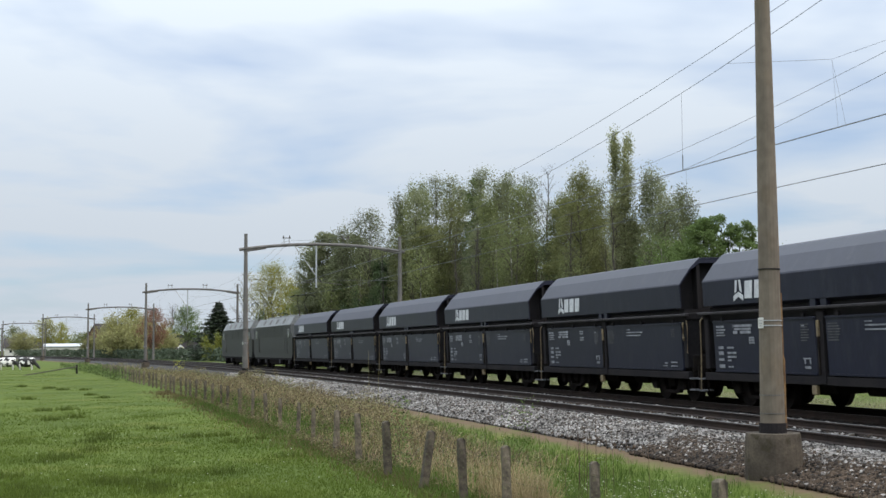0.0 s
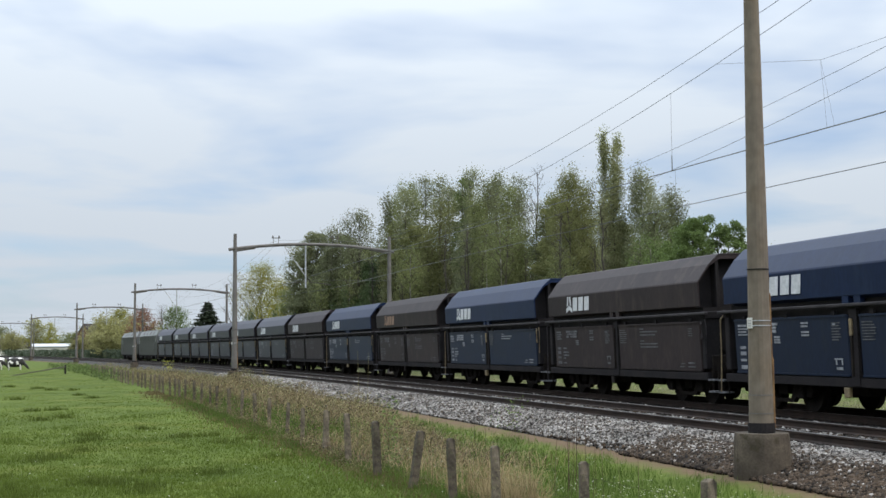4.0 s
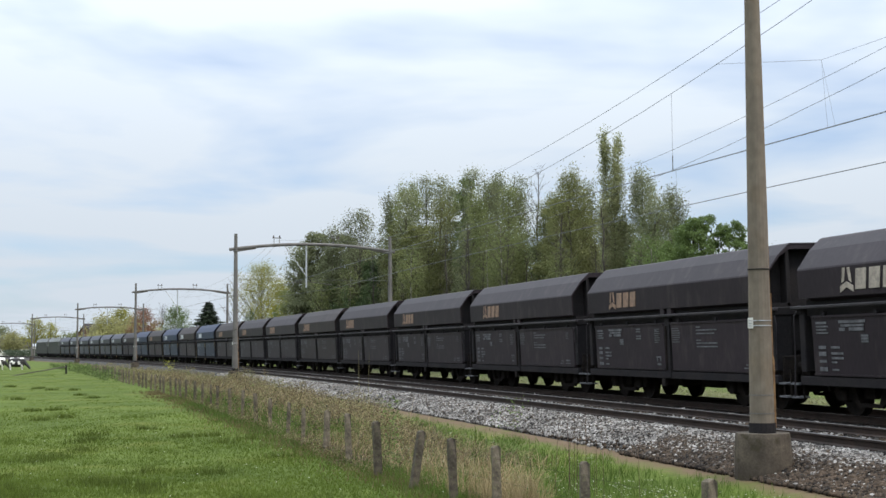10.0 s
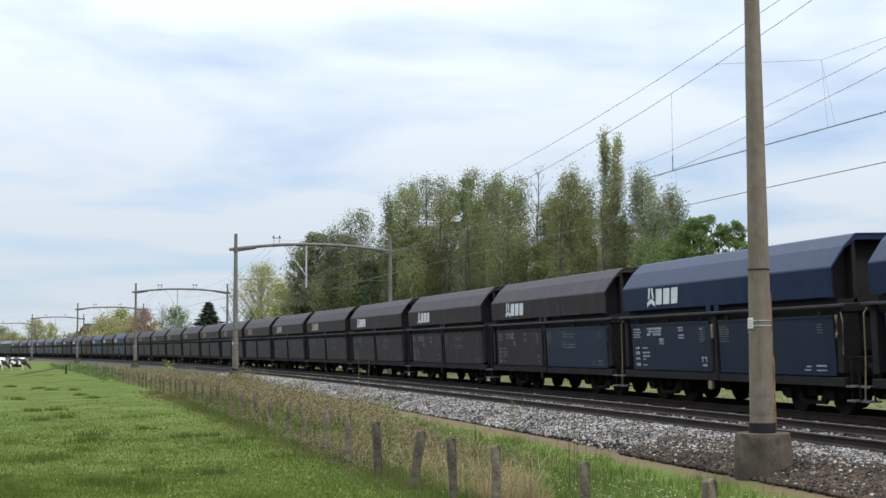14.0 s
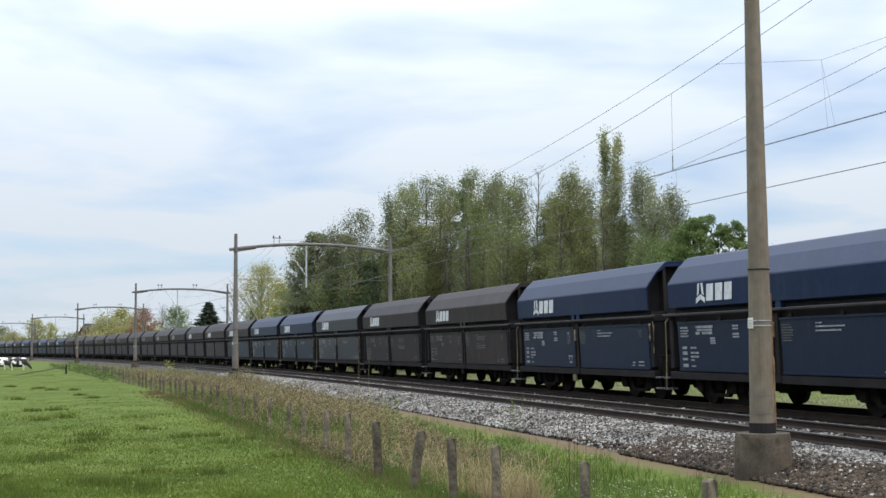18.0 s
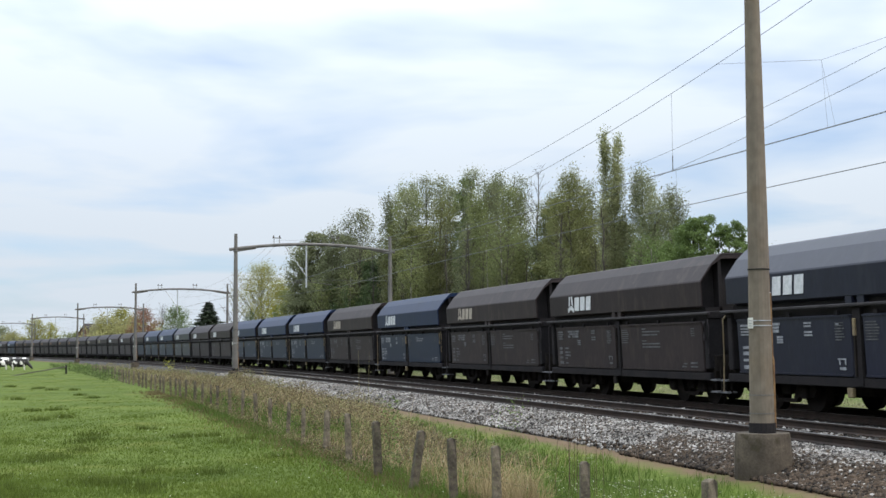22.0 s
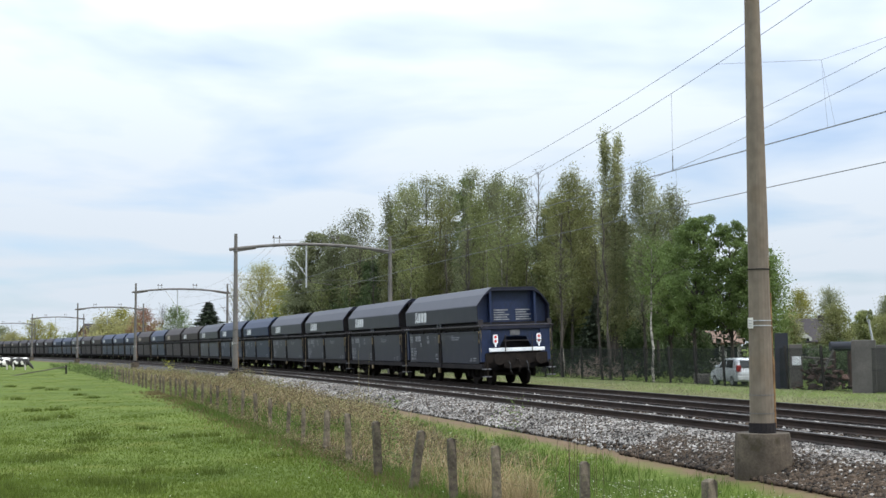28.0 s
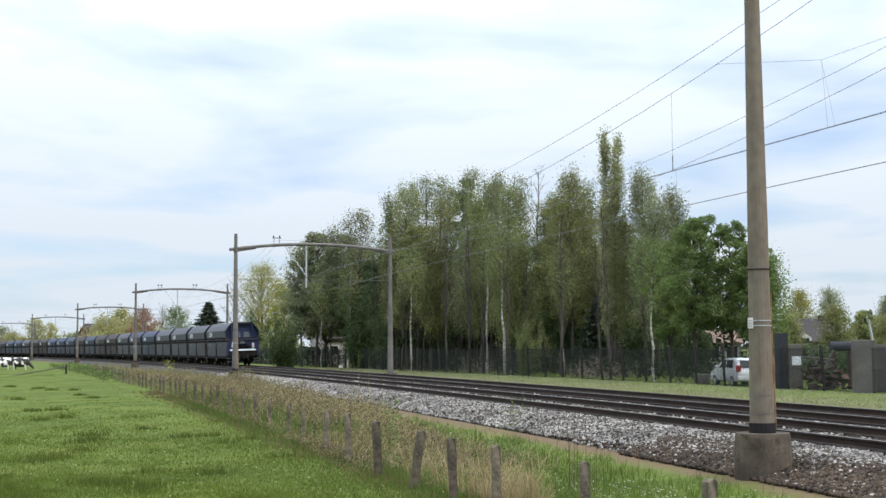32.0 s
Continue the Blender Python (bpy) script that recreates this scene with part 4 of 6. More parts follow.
for i, (style, mark) in enumerate(SPEC):
    key = (style, mark)
    if key not in made:
        paint_of = {"panel": "grey", "last": "slate"}.get(style, style)
        made[key] = hopper_wagon(paint_of, mark, style == "panel", style == "last", style in ("grey", "brown", "panel"))
        ob = made[key]
    else:
        ob = copy_thing(made[key], Matrix.Identity(4))
    TRAIN.append((ob, PITCH * (i + 0.5)))
rear_engine = locomotive(True)
TRAIN.append((rear_engine, -LOCO / 2))
TRAIN.append((copy_thing(rear_engine, Matrix.Identity(4)), -1.5 * LOCO))

# how far the joint behind the engines has run by each time: it slows a little
RUN = [(0.0, 83.55), (3.0, 138.5), (6.0, 193.3), (9.0, 247.75), (13.0, 320.0), (18.0, 409.9), (22.0, 481.75), (25.0, 535.6), (28.0, 588.2), (32.0, 659.2)]


def joint_at(t):
    """Smooth run between the known places."""
    ts, ds = [r[0] for r in RUN], [r[1] - 18.0 * r[0] for r in RUN]
    c = np.polyfit(ts, ds, 4)
    return 18.0 * t + float(np.polyval(c, t))


# ---- sleepers ----
def sleepers():
    me = bpy.data.meshes.new("sleeper")
    bm = B(-1.3, 1.3, -0.125, 0.125, -0.30, -0.175, bevel=0.015)
    for x in (-0.75, 0.75):
        box(bm, x - 0.13, x + 0.13, -0.08, 0.08, -0.176, -0.150)
    bm.to_mesh(me)
    bm.free()
    me.materials.append(M["sleeper"])
    for th, left in zip(TRACKS, (0.0, TRACK_GAP)):
        for i in range(150):
            ob = new("sleeper", me)
            ob.parent = th
            ob.matrix_world = line_pose(2.0 + i * 0.6, left, 0, CANT)
        bm = bmesh.new()
        for i in range(150, 420):
            n0 = len(bm.verts)
            box(bm, -1.3, 1.3, -0.125, 0.125, -0.30, -0.175)
            bm.verts.ensure_lookup_table()
            bmesh.ops.transform(bm, matrix=line_pose(2.0 + i * 0.6, left, 0, CANT), verts=bm.verts[n0:])
        tagged(part("far_sleepers", bm, M["sleeper"], th), kind="stuff")


sleepers()


# ---- loose pieces joined into one mesh ----
RNG = np.random.RandomState(7)


def turned(n):
    """n random rotations."""
    q = RNG.normal(size=(n, 4))
    q /= np.linalg.norm(q, axis=1)[:, None]
    w, x, y, z = q.T
    return np.stack([np.stack([1 - 2 * (y * y + z * z), 2 * (x * y - z * w), 2 * (x * z + y * w)], -1),
                     np.stack([2 * (x * y + z * w), 1 - 2 * (x * x + z * z), 2 * (y * z - x * w)], -1),
                     np.stack([2 * (x * z - y * w), 2 * (y * z + x * w), 1 - 2 * (x * x + y * y)], -1)], 1)


def fast_mesh(name, verts, faces, material, smooth=False):
    """verts (n, 3), faces (m, k) as arrays."""
    me = bpy.data.meshes.new(name)
    k = faces.shape[1]
    me.vertices.add(len(verts))
    me.vertices.foreach_set("co", np.ascontiguousarray(verts, dtype=np.float32).ravel())
    me.loops.add(faces.size)
    me.loops.foreach_set("vertex_index", np.ascontiguousarray(faces, dtype=np.int32).ravel())
    me.polygons.add(len(faces))
    me.polygons.foreach_set("loop_start", np.arange(0, faces.size, k, dtype=np.int32))
    me.polygons.foreach_set("loop_total", np.full(len(faces), k, dtype=np.int32))
    if smooth:
        me.polygons.foreach_set("use_smooth", np.ones(len(faces), dtype=bool))
    me.materials.append(material)
    me.update(calc_edges=True)
    me.validate()
    return me


CUBE_V = np.array([(x, y, z) for x in (-1, 1) for y in (-1, 1) for z in (-1, 1)], dtype=float) * 0.5
CUBE_F = np.array([(0, 1, 3, 2), (4, 6, 7, 5), (0, 4, 5, 1), (2, 3, 7, 6), (0, 2, 6, 4), (1, 5, 7, 3)])


def line_xy(s, left):
    h = ARC_HEADING - s / RADIUS
    r = RADIUS - left
    return CENTRE[0] + r * np.cos(h), CENTRE[1] - r * np.sin(h)


def stones(name, n, s0, s1, l0, l1, z_of, size, material, label, cut=0.0):
    u = RNG.rand(n)
    s = s0 + (s1 - s0) * u ** 1.5
    left = l0 + (np.minimum(l1, l1 - cut * np.interp(s, [4.5, 9, 18], [1, 0.5, 0.05])) - l0) * RNG.rand(n)
    x, y = line_xy(s, left)
    sz = size * (0.55 + 0.9 * RNG.rand(n)) * (1 + 0.006 * np.maximum(s - 20, 0))
    z = z_of(left) + sz * 0.12
    v = CUBE_V[None] * (1 + 0.5 * (RNG.rand(n, 8, 1) - 0.5)) * sz[:, None, None] * (0.6 + 0.7 * RNG.rand(n, 1, 3))
    v = np.einsum("nij,nkj->nki", turned(n), v) + np.stack([x, y, z], -1)[:, None, :]
    f = CUBE_F[None] + 8 * np.arange(n)[:, None, None]
    ob = new(name, fast_mesh(name, v.reshape(-1, 3), f.reshape(-1, 4), material))
    tagged(ob, label, "ballast", kind="stuff")


def shoulder(left):
    return np.interp(left, [-3.6, -2.4, -1.4, 0, 1.4, 1.95, 2.5, 3.9, 5.3, 5.9, 6.3, 6.75, 7.0], [-0.5, -0.20, -0.16, -0.19, -0.22, -0.20, -0.17, -0.19, -0.24, -0.30, -0.42, -0.55, -0.58])


stones("ballast_stones", 74000, 1.0, 85, 4.75, 6.76, shoulder, 0.038, M["stone"], "pale crushed ballast stones on the shoulder", 1.15)
stones("ballast_stones", 20000, 0.5, 13.0, 5.55, 6.90, shoulder, 0.044, M["stone_dark"], "brown dirty ballast stones beside the mast foot")
stones("ballast_stones", 1500, 0.5, 16.0, 5.60, 6.84, lambda a: shoulder(a) + 0.012, 0.036, M["stone"], "pale stones strewn over the brown ones")
stones("ballast_stones", 16000, 1.0, 55, 4.9, 6.7, shoulder, 0.040, M["stone_dark"], "dark stones scattered over the pale shoulder")
stones("ballast_stones", 7000, 6.0, 70, 1.30, 2.65, shoulder, 0.055, M["stone"], "pale crushed stones between the tracks")
stones("ballast_stones", 3500, 4.0, 70, 3.25, 4.55, shoulder, 0.050, M["stone_dark"], "brown stones between the rails")
stones("ballast_stones", 3500, 4.0, 70, 3.30, 4.50, shoulder, 0.050, M["stone"], "pale stones between the rails of the near track")
stones("ballast_stones", 2500, 20.0, 80, -3.3, -1.3, shoulder, 0.060, M["stone"], "pale stones at the far edge of the ballast")


# ---- grasses ----
def blades(name, x, y, z, height, width, lean, material, label, category="grass", parent=None):
    """Single pointed blades."""
    n = len(x)
    a = RNG.rand(n) * 2 * np.pi
    dx, dy = np.cos(a), np.sin(a)
    b = RNG.rand(n) * 2 * np.pi
    ln = lean * height * RNG.rand(n)
    base = np.stack([x, y, z - 0.01], -1)
    side = np.stack([dx, dy, 0 * dx], -1) * (width / 2)[:, None]
    tip = base + np.stack([np.cos(b) * ln, np.sin(b) * ln, height], -1)
    v = np.stack([base - side, base + side, tip], 1)
    f = np.array([0, 1, 2])[None] + 3 * np.arange(n)[:, None]
    ob = new(name, fast_mesh(name, v.reshape(-1, 3), f, material))
    ob.parent = parent
    return tagged(ob, label, category, kind="stuff") if parent is None else ob


def field_height(s, left):
    return np.array([ground_z(a, b) for a, b in zip(s, left)])


def meadow():
    n = 270000
    d = 17.0 * (170.0 / 17.0) ** RNG.rand(n)                # nearer is denser
    x = d * (-0.36 + 0.42 * RNG.rand(n))
    r = np.hypot(x - CENTRE[0], d - CENTRE[1])
    left = RADIUS - r
    s = (np.arctan2(-(d - CENTRE[1]), x - CENTRE[0]) - ARC_HEADING) * -RADIUS
    ok = left > 11.4
    x, y, s, left, d = x[ok], d[ok], s[ok], left[ok], d[ok]
    patch = np.array([noise.noise(Vector((a * 0.5, b * 0.3, 0))) + 0.5 * noise.noise(Vector((a * 1.7, b * 1.2, 4))) for a, b in zip(x, y)])
    keep = RNG.rand(len(x)) < 0.92 + 0.2 * patch
    x, y, s, left, d, patch = x[keep], y[keep], s[keep], left[keep], d[keep], patch[keep]
    h = (0.026 + 0.042 * RNG.rand(len(x))) * (1 + 0.7 * np.clip(patch - 0.05, 0, 1)) * np.interp(d, [25, 60], [1.1, 0.45])
    blades("meadow_grass", x, y, field_height(s, left), h, 0.008 + 0.00055 * d, 1.2, M["grass_blade"], "short grazed green meadow grass")
    # darker tufts that the cattle leave
    k = 60
    cd = 19 * (110 / 19.0) ** RNG.rand(k)
    cx = cd * (-0.34 + 0.38 * RNG.rand(k))
    per = 110
    x, y = (cx.repeat(per) + RNG.normal(size=k * per) * 0.20), (cd.repeat(per) + RNG.normal(size=k * per) * 0.22)
    left = RADIUS - np.hypot(x - CENTRE[0], y - CENTRE[1])
    ok = left > 12.2
    x, y, left = x[ok], y[ok], left[ok]
    s = (np.arctan2(-(y - CENTRE[1]), x - CENTRE[0]) - ARC_HEADING) * -RADIUS
    blades("grass_tufts", x, y, field_height(s, left), 0.08 + 0.12 * RNG.rand(len(x)), 0.010 + 0.0004 * y, 0.8, M["tuft"], "darker rank tufts of grass in the meadow")
    # a few white daisies
    k = 80
    d = 18 + 30 * RNG.rand(k)
    x = d * (-0.33 + 0.36 * RNG.rand(k))
    left = RADIUS - np.hypot(x - CENTRE[0], d - CENTRE[1])
    ok = left > 11.6
    x, d = x[ok], d[ok]
    v = CUBE_V[None] * np.array([0.020, 0.020, 0.012]) + np.stack([x, d, np.full(len(x), -0.70)], -1)[:, None, :]
    ob = new("daisies", fast_mesh("daisies", v.reshape(-1, 3), (CUBE_F[None] + 8 * np.arange(len(x))[:, None, None]).reshape(-1, 4), M["flower"]))
    tagged(ob, "scattered small white daisies in the meadow", "flowers", kind="stuff")


meadow()


def verge():
    # rough grass between the earth strip and the fence
    n = 100000
    s = -3 + 63 * RNG.rand(n) ** 1.6
    left = 6.95 + 4.75 * RNG.rand(n) ** 0.8
    x, y = line_xy(s, left)
    h = 0.05 + 0.13 * RNG.rand(n)
    patch = np.array([noise.noise(Vector((a * 0.9, b * 0.9, 3))) for a, b in zip(x, y)])
    ok = RNG.rand(n) < np.clip(0.05 + (left - 7.15) * 1.6 + 0.9 * patch * (left > 7.2), 0.02, 1)
    x, y, s, left, h, patch = x[ok], y[ok], s[ok], left[ok], h[ok], patch[ok]
    blades("verge_grass", x, y, field_height(s, left), h * (1 + 0.8 * np.clip(patch, 0, 1)), 0.008 + 0.0005 * s.clip(0), 0.8, M["rough_grass"], "rough green grass on the bank")
    # strip of grass beyond the far track
    n = 60000
    s = 22 + 90 * RNG.rand(n)
    left = -3.6 - 9 * RNG.rand(n)
    x, y = line_xy(s, left)
    blades("verge_grass", x, y, field_height(s, left), 0.03 + 0.06 * RNG.rand(n), np.full(n, 0.024), 1.2, M["dusty_grass"], "grass strip along the far track")
    # cow parsley and other white heads
    k = 6000
    s = 0 + 20 * RNG.rand(k)
    left = 7.8 + 3.2 * RNG.rand(k)
    x, y = line_xy(s, left)
    patch = np.array([noise.noise(Vector((a * 0.55, b * 0.55, 11))) for a, b in zip(x, y)])
    ok = RNG.rand(k) < np.clip(patch * 1.8, 0, 0.6)
    x, y, left, s = x[ok], y[ok], left[ok], s[ok]
    z = -0.80 + 0.16 + 0.22 * RNG.rand(len(x))
    blades("flower_stems", x, y, np.full(len(x), -0.82), z + 0.82, np.full(len(x), 0.008), 0.1, M["rough_grass"], "green stems of white wild flowers")
    v = CUBE_V[None] * np.array([0.011, 0.011, 0.007]) * (0.5 + RNG.rand(len(x), 1, 1)) + np.stack([x, y, z], -1)[:, None, :]
    ob = new("wild_flowers", fast_mesh("wild_flowers", v.reshape(-1, 3), (CUBE_F[None] + 8 * np.arange(len(x))[:, None, None]).reshape(-1, 4), M["flower"]))
    tagged(ob, "small white wild flowers in the verge grass", "flowers", kind="stuff")


verge()


def twiggy_leaves(name, n, s0, s1, l0, l1, z0, z1, size, material, label):
    s = s0 + (s1 - s0) * RNG.rand(n)
    left = l0 + (l1 - l0) * RNG.rand(n)
    x, y = line_xy(s, left)
    top = np.array([0.5 + 0.9 * noise.noise(Vector((a * 0.6, b * 0.3, 33))) for a, b in zip(x, y)])
    z = z0 + (z1 - z0) * RNG.rand(n) * np.clip(0.45 + top, 0.1, 1.2)
    q = np.array([(-0.5, 0, 0), (0, -0.35, 0), (0.5, 0, 0), (0, 0.35, 0)])
    v = np.einsum("nij,kj->nki", turned(n), q) * (size * (0.6 + 0.8 * RNG.rand(n)))[:, None, None] + np.stack([x, y, z], -1)[:, None, :]
    f = np.arange(4)[None] + 4 * np.arange(n)[:, None]
    tagged(new(name, fast_mesh(name, v.reshape(-1, 3), f, material)), label, "undergrowth", kind="stuff")


def thicket_top(s, left):
    """Height of the bramble bank over the ground, in humps."""
    x, y = line_xy(s, left)
    hump = np.array([noise.noise(Vector((a * 0.42, b * 0.30, 33))) + 0.6 * noise.noise(Vector((a * 1.3, b * 0.9, 8))) for a, b in zip(x, y)])
    across = np.clip((left - np.interp(s, [14, 30], [9.0, 8.2])) / 1.2, 0, 1) * np.clip((np.interp(s, [14, 24, 60], [11.3, 11.9, 12.3]) - left) / 0.5, 0.25, 1)
    run = np.interp(s, [12.5, 16, 21, 48, 75, 120], [0.0, 0.5, 1.0, 1.0, 0.72, 0.35])
    return np.maximum(0.05, (1.10 + 0.66 * hump) * across * run)


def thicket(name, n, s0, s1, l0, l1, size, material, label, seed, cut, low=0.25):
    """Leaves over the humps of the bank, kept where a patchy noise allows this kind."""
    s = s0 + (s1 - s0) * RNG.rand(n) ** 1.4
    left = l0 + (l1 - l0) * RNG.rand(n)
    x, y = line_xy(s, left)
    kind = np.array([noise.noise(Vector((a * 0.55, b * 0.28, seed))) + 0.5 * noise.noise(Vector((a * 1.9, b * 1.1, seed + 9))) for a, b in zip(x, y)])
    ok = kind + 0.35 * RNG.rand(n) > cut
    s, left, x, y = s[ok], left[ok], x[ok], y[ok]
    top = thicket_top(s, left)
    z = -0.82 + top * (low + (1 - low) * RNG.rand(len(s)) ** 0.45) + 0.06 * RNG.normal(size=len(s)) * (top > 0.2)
    q = np.array([(-0.5, 0, 0), (0, -0.35, 0.05), (0.5, 0, 0), (0, 0.35, 0.05)])
    v = np.einsum("nij,kj->nki", turned(len(s)), q) * (size * (0.5 + RNG.rand(len(s))) * (1 + 0.012 * s))[:, None, None] + np.stack([x, y, z], -1)[:, None, :]
    f = np.arange(4)[None] + 4 * np.arange(len(s))[:, None]
    tagged(new(name, fast_mesh(name, v.reshape(-1, 3), f, material)), label, "undergrowth", kind="stuff")


def canes(name, n, s0, s1, l0, l1, length, rise, width, material, label, on_bank=0.6, droop=1.0):
    """Thin arching stems as bent strips."""
    s = s0 + (s1 - s0) * RNG.rand(n) ** 1.3
    left = l0 + (l1 - l0) * RNG.rand(n)
    x, y = line_xy(s, left)
    z = -0.82 + on_bank * thicket_top(s, left)
    a = RNG.rand(n) * 2 * np.pi
    ln = length * (0.5 + RNG.rand(n))
    up = rise * (0.4 + 0.9 * RNG.rand(n))
    w = width * (0.7 + 0.6 * RNG.rand(n)) * (1 + 0.012 * s)
    b = a + 1.57 + 0.6 * (RNG.rand(n) - 0.5)
    rings = []
    for t in (0.0, 0.3, 0.6, 0.85, 1.0):
        c = np.stack([x + np.cos(a) * ln * t ** 1.3, y + np.sin(a) * ln * t ** 1.3, z + up * (1.9 * t - droop * 1.35 * t * t)], -1)
        e = np.stack([np.cos(b), np.sin(b), 0.3 * np.sin(a)], -1) * (w * (1 - 0.7 * t))[:, None]
        rings += [c - e, c + e]
    v = np.stack(rings, 1)
    f = np.array([(0, 1, 3, 2), (2, 3, 5, 4), (4, 5, 7, 6), (6, 7, 9, 8)])[None] + 10 * np.arange(n)[:, None, None]
    tagged(new(name, fast_mesh(name, v.reshape(-1, 3), f.reshape(-1, 4), material)), label, "undergrowth", kind="stuff")


thicket("bramble_leaves", 48000, 13.5, 95, 8.3, 12.2, 0.030, M["leaf_bramble"], "brownish bramble twigs and old leaves along the fence", 41, -0.05)
thicket("bramble_leaves", 42000, 13.5, 95, 8.3, 12.2, 0.029, M["leaf_sedge"], "straw and olive bramble leaves along the fence", 57, 0.0)
thicket("bramble_leaves", 15000, 13.5, 80, 8.3, 11.9, 0.029, M["leaf_birch"], "young green shoots among the brambles", 73, 0.18)
# shade at the foot of the bramble bank, put in as dark leaves
thicket("bramble_leaves", 3500, 15, 80, 8.6, 11.9, 0.040, M["shade_leaf"], "leaves darkened for the shade low in the brambles", 90, 0.0, 0.0)
twiggy_leaves("bramble_leaves", 420, 11.9, 12.5, 11.45, 11.80, -0.70, 0.45, 0.040, M["leaf_green"], "fresh yellow-green shoots round a fence post")
twiggy_leaves("green_shrub", 200, 13.2, 14.2, 8.6, 9.2, -0.7, 0.35, 0.045, M["leaf_green"], "thin green sapling on the bank")
twiggy_leaves("green_shrub", 200, 92, 96, 8.2, 8.8, -0.6, 0.6, 0.10, M["leaf_willow"], "yellow-green sapling beside a far mast")
twiggy_leaves("bramble_leaves", 3500, 70, 125, 10.0, 12.6, -0.8, 0.15, 0.10, M["leaf_sedge"], "far brambles along the fence line")
twiggy_leaves("rough_growth", 6000, 88, 172, 10.4, 13.8, -0.8, -0.15, 0.15, M["leaf_green"], "tall grey-green growth where the far fence ends")
canes("bramble_canes", 5200, 12.5, 80, 8.2, 11.9, 0.55, 0.42, 0.0040, M["straw"], "arching pale dry canes over the bramble bank")
canes("bramble_canes", 2600, 13.0, 70, 8.2, 11.9, 0.60, 0.40, 0.0040, M["dock"], "arching brown canes over the bramble bank")
canes("dry_grass", 900, 9.0, 20.0, 9.9, 11.5, 0.42, 0.55, 0.0045, M["straw"], "bent straw-coloured dead grass between the fence posts", 0.0, 0.9)
canes("dry_grass", 800, 6.2, 8.6, 10.7, 11.35, 0.30, 0.60, 0.0035, M["straw"], "tangle of pale straw between two fence posts", 0.0, 0.75)
canes("dry_grass", 260, 2.0, 12.5, 10.2, 11.4, 0.30, 0.26, 0.0035, M["straw"], "pale dry grass at the foot of the fence posts", 0.0, 1.0)
canes("dock_stalks", 22, 6.4, 9.5, 9.2, 10.4, 0.10, 0.92, 0.0042, M["dock"], "thin dark dead dock stems", 0.0, 0.35)
canes("dock_stalks", 10, 13.5, 17.5, 8.8, 10.2, 0.12, 0.75, 0.0040, M["dock"], "thin dark dead dock stems", 0.0, 0.35)
canes("tall_stalks", 6, 21.5, 23.5, 9.6, 10.4, 0.10, 1.2, 0.0055, M["leaf_sedge"], "tall pale dead stalks standing over the brambles", 0.0, 0.25)
canes("tall_stalks", 40, 15.0, 70, 8.6, 11.2, 0.20, 0.72, 0.0045, M["straw"], "thin dead stalks standing over the undergrowth", 0.0, 0.35)
canes("track_weeds", 40, 50.0, 66.0, 7.0, 8.2, 0.25, 0.55, 0.0050, M["leaf_sedge"], "pale weeds standing beside the ballast", 0.0, 0.5)


def fence_foot():
    # longer, darker grass where the cattle do not reach
    n = 8000
    s = 2 + 50 * RNG.rand(n) ** 1.5
    left = np.interp(s, [0, 6, 18, 60], [11.0, 11.5, 11.85, 12.6]) + 0.42 * np.abs(RNG.normal(size=n)) - 0.25
    x, y = line_xy(s, left)
    blades("fence_grass", x, y, np.full(n, -0.82), 0.08 + 0.17 * RNG.rand(n), 0.008 + 0.0005 * s, 0.9, M["rough_grass"], "long dark grass at the foot of the fence")
    # brownish withered grass that runs out into the meadow
    n = 14000
    s = 3 + 60 * RNG.rand(n) ** 1.4
    left = np.interp(s, [0, 6, 18, 60], [10.9, 11.4, 11.8, 12.5]) + 0.55 * np.abs(RNG.normal(size=n)) - 0.3
    x, y = line_xy(s, left)
    ok = np.array([noise.noise(Vector((a * 0.8, b * 0.5, 61))) for a, b in zip(x, y)]) + 0.5 * RNG.rand(n) > 0.12
    x, y, s, left = x[ok], y[ok], s[ok], left[ok]
    blades("fence_grass", x, y, field_height(s, left), 0.05 + 0.12 * RNG.rand(len(x)), 0.008 + 0.0005 * s, 1.0, M["leaf_bramble"], "withered brownish grass round the foot of the posts")


fence_foot()


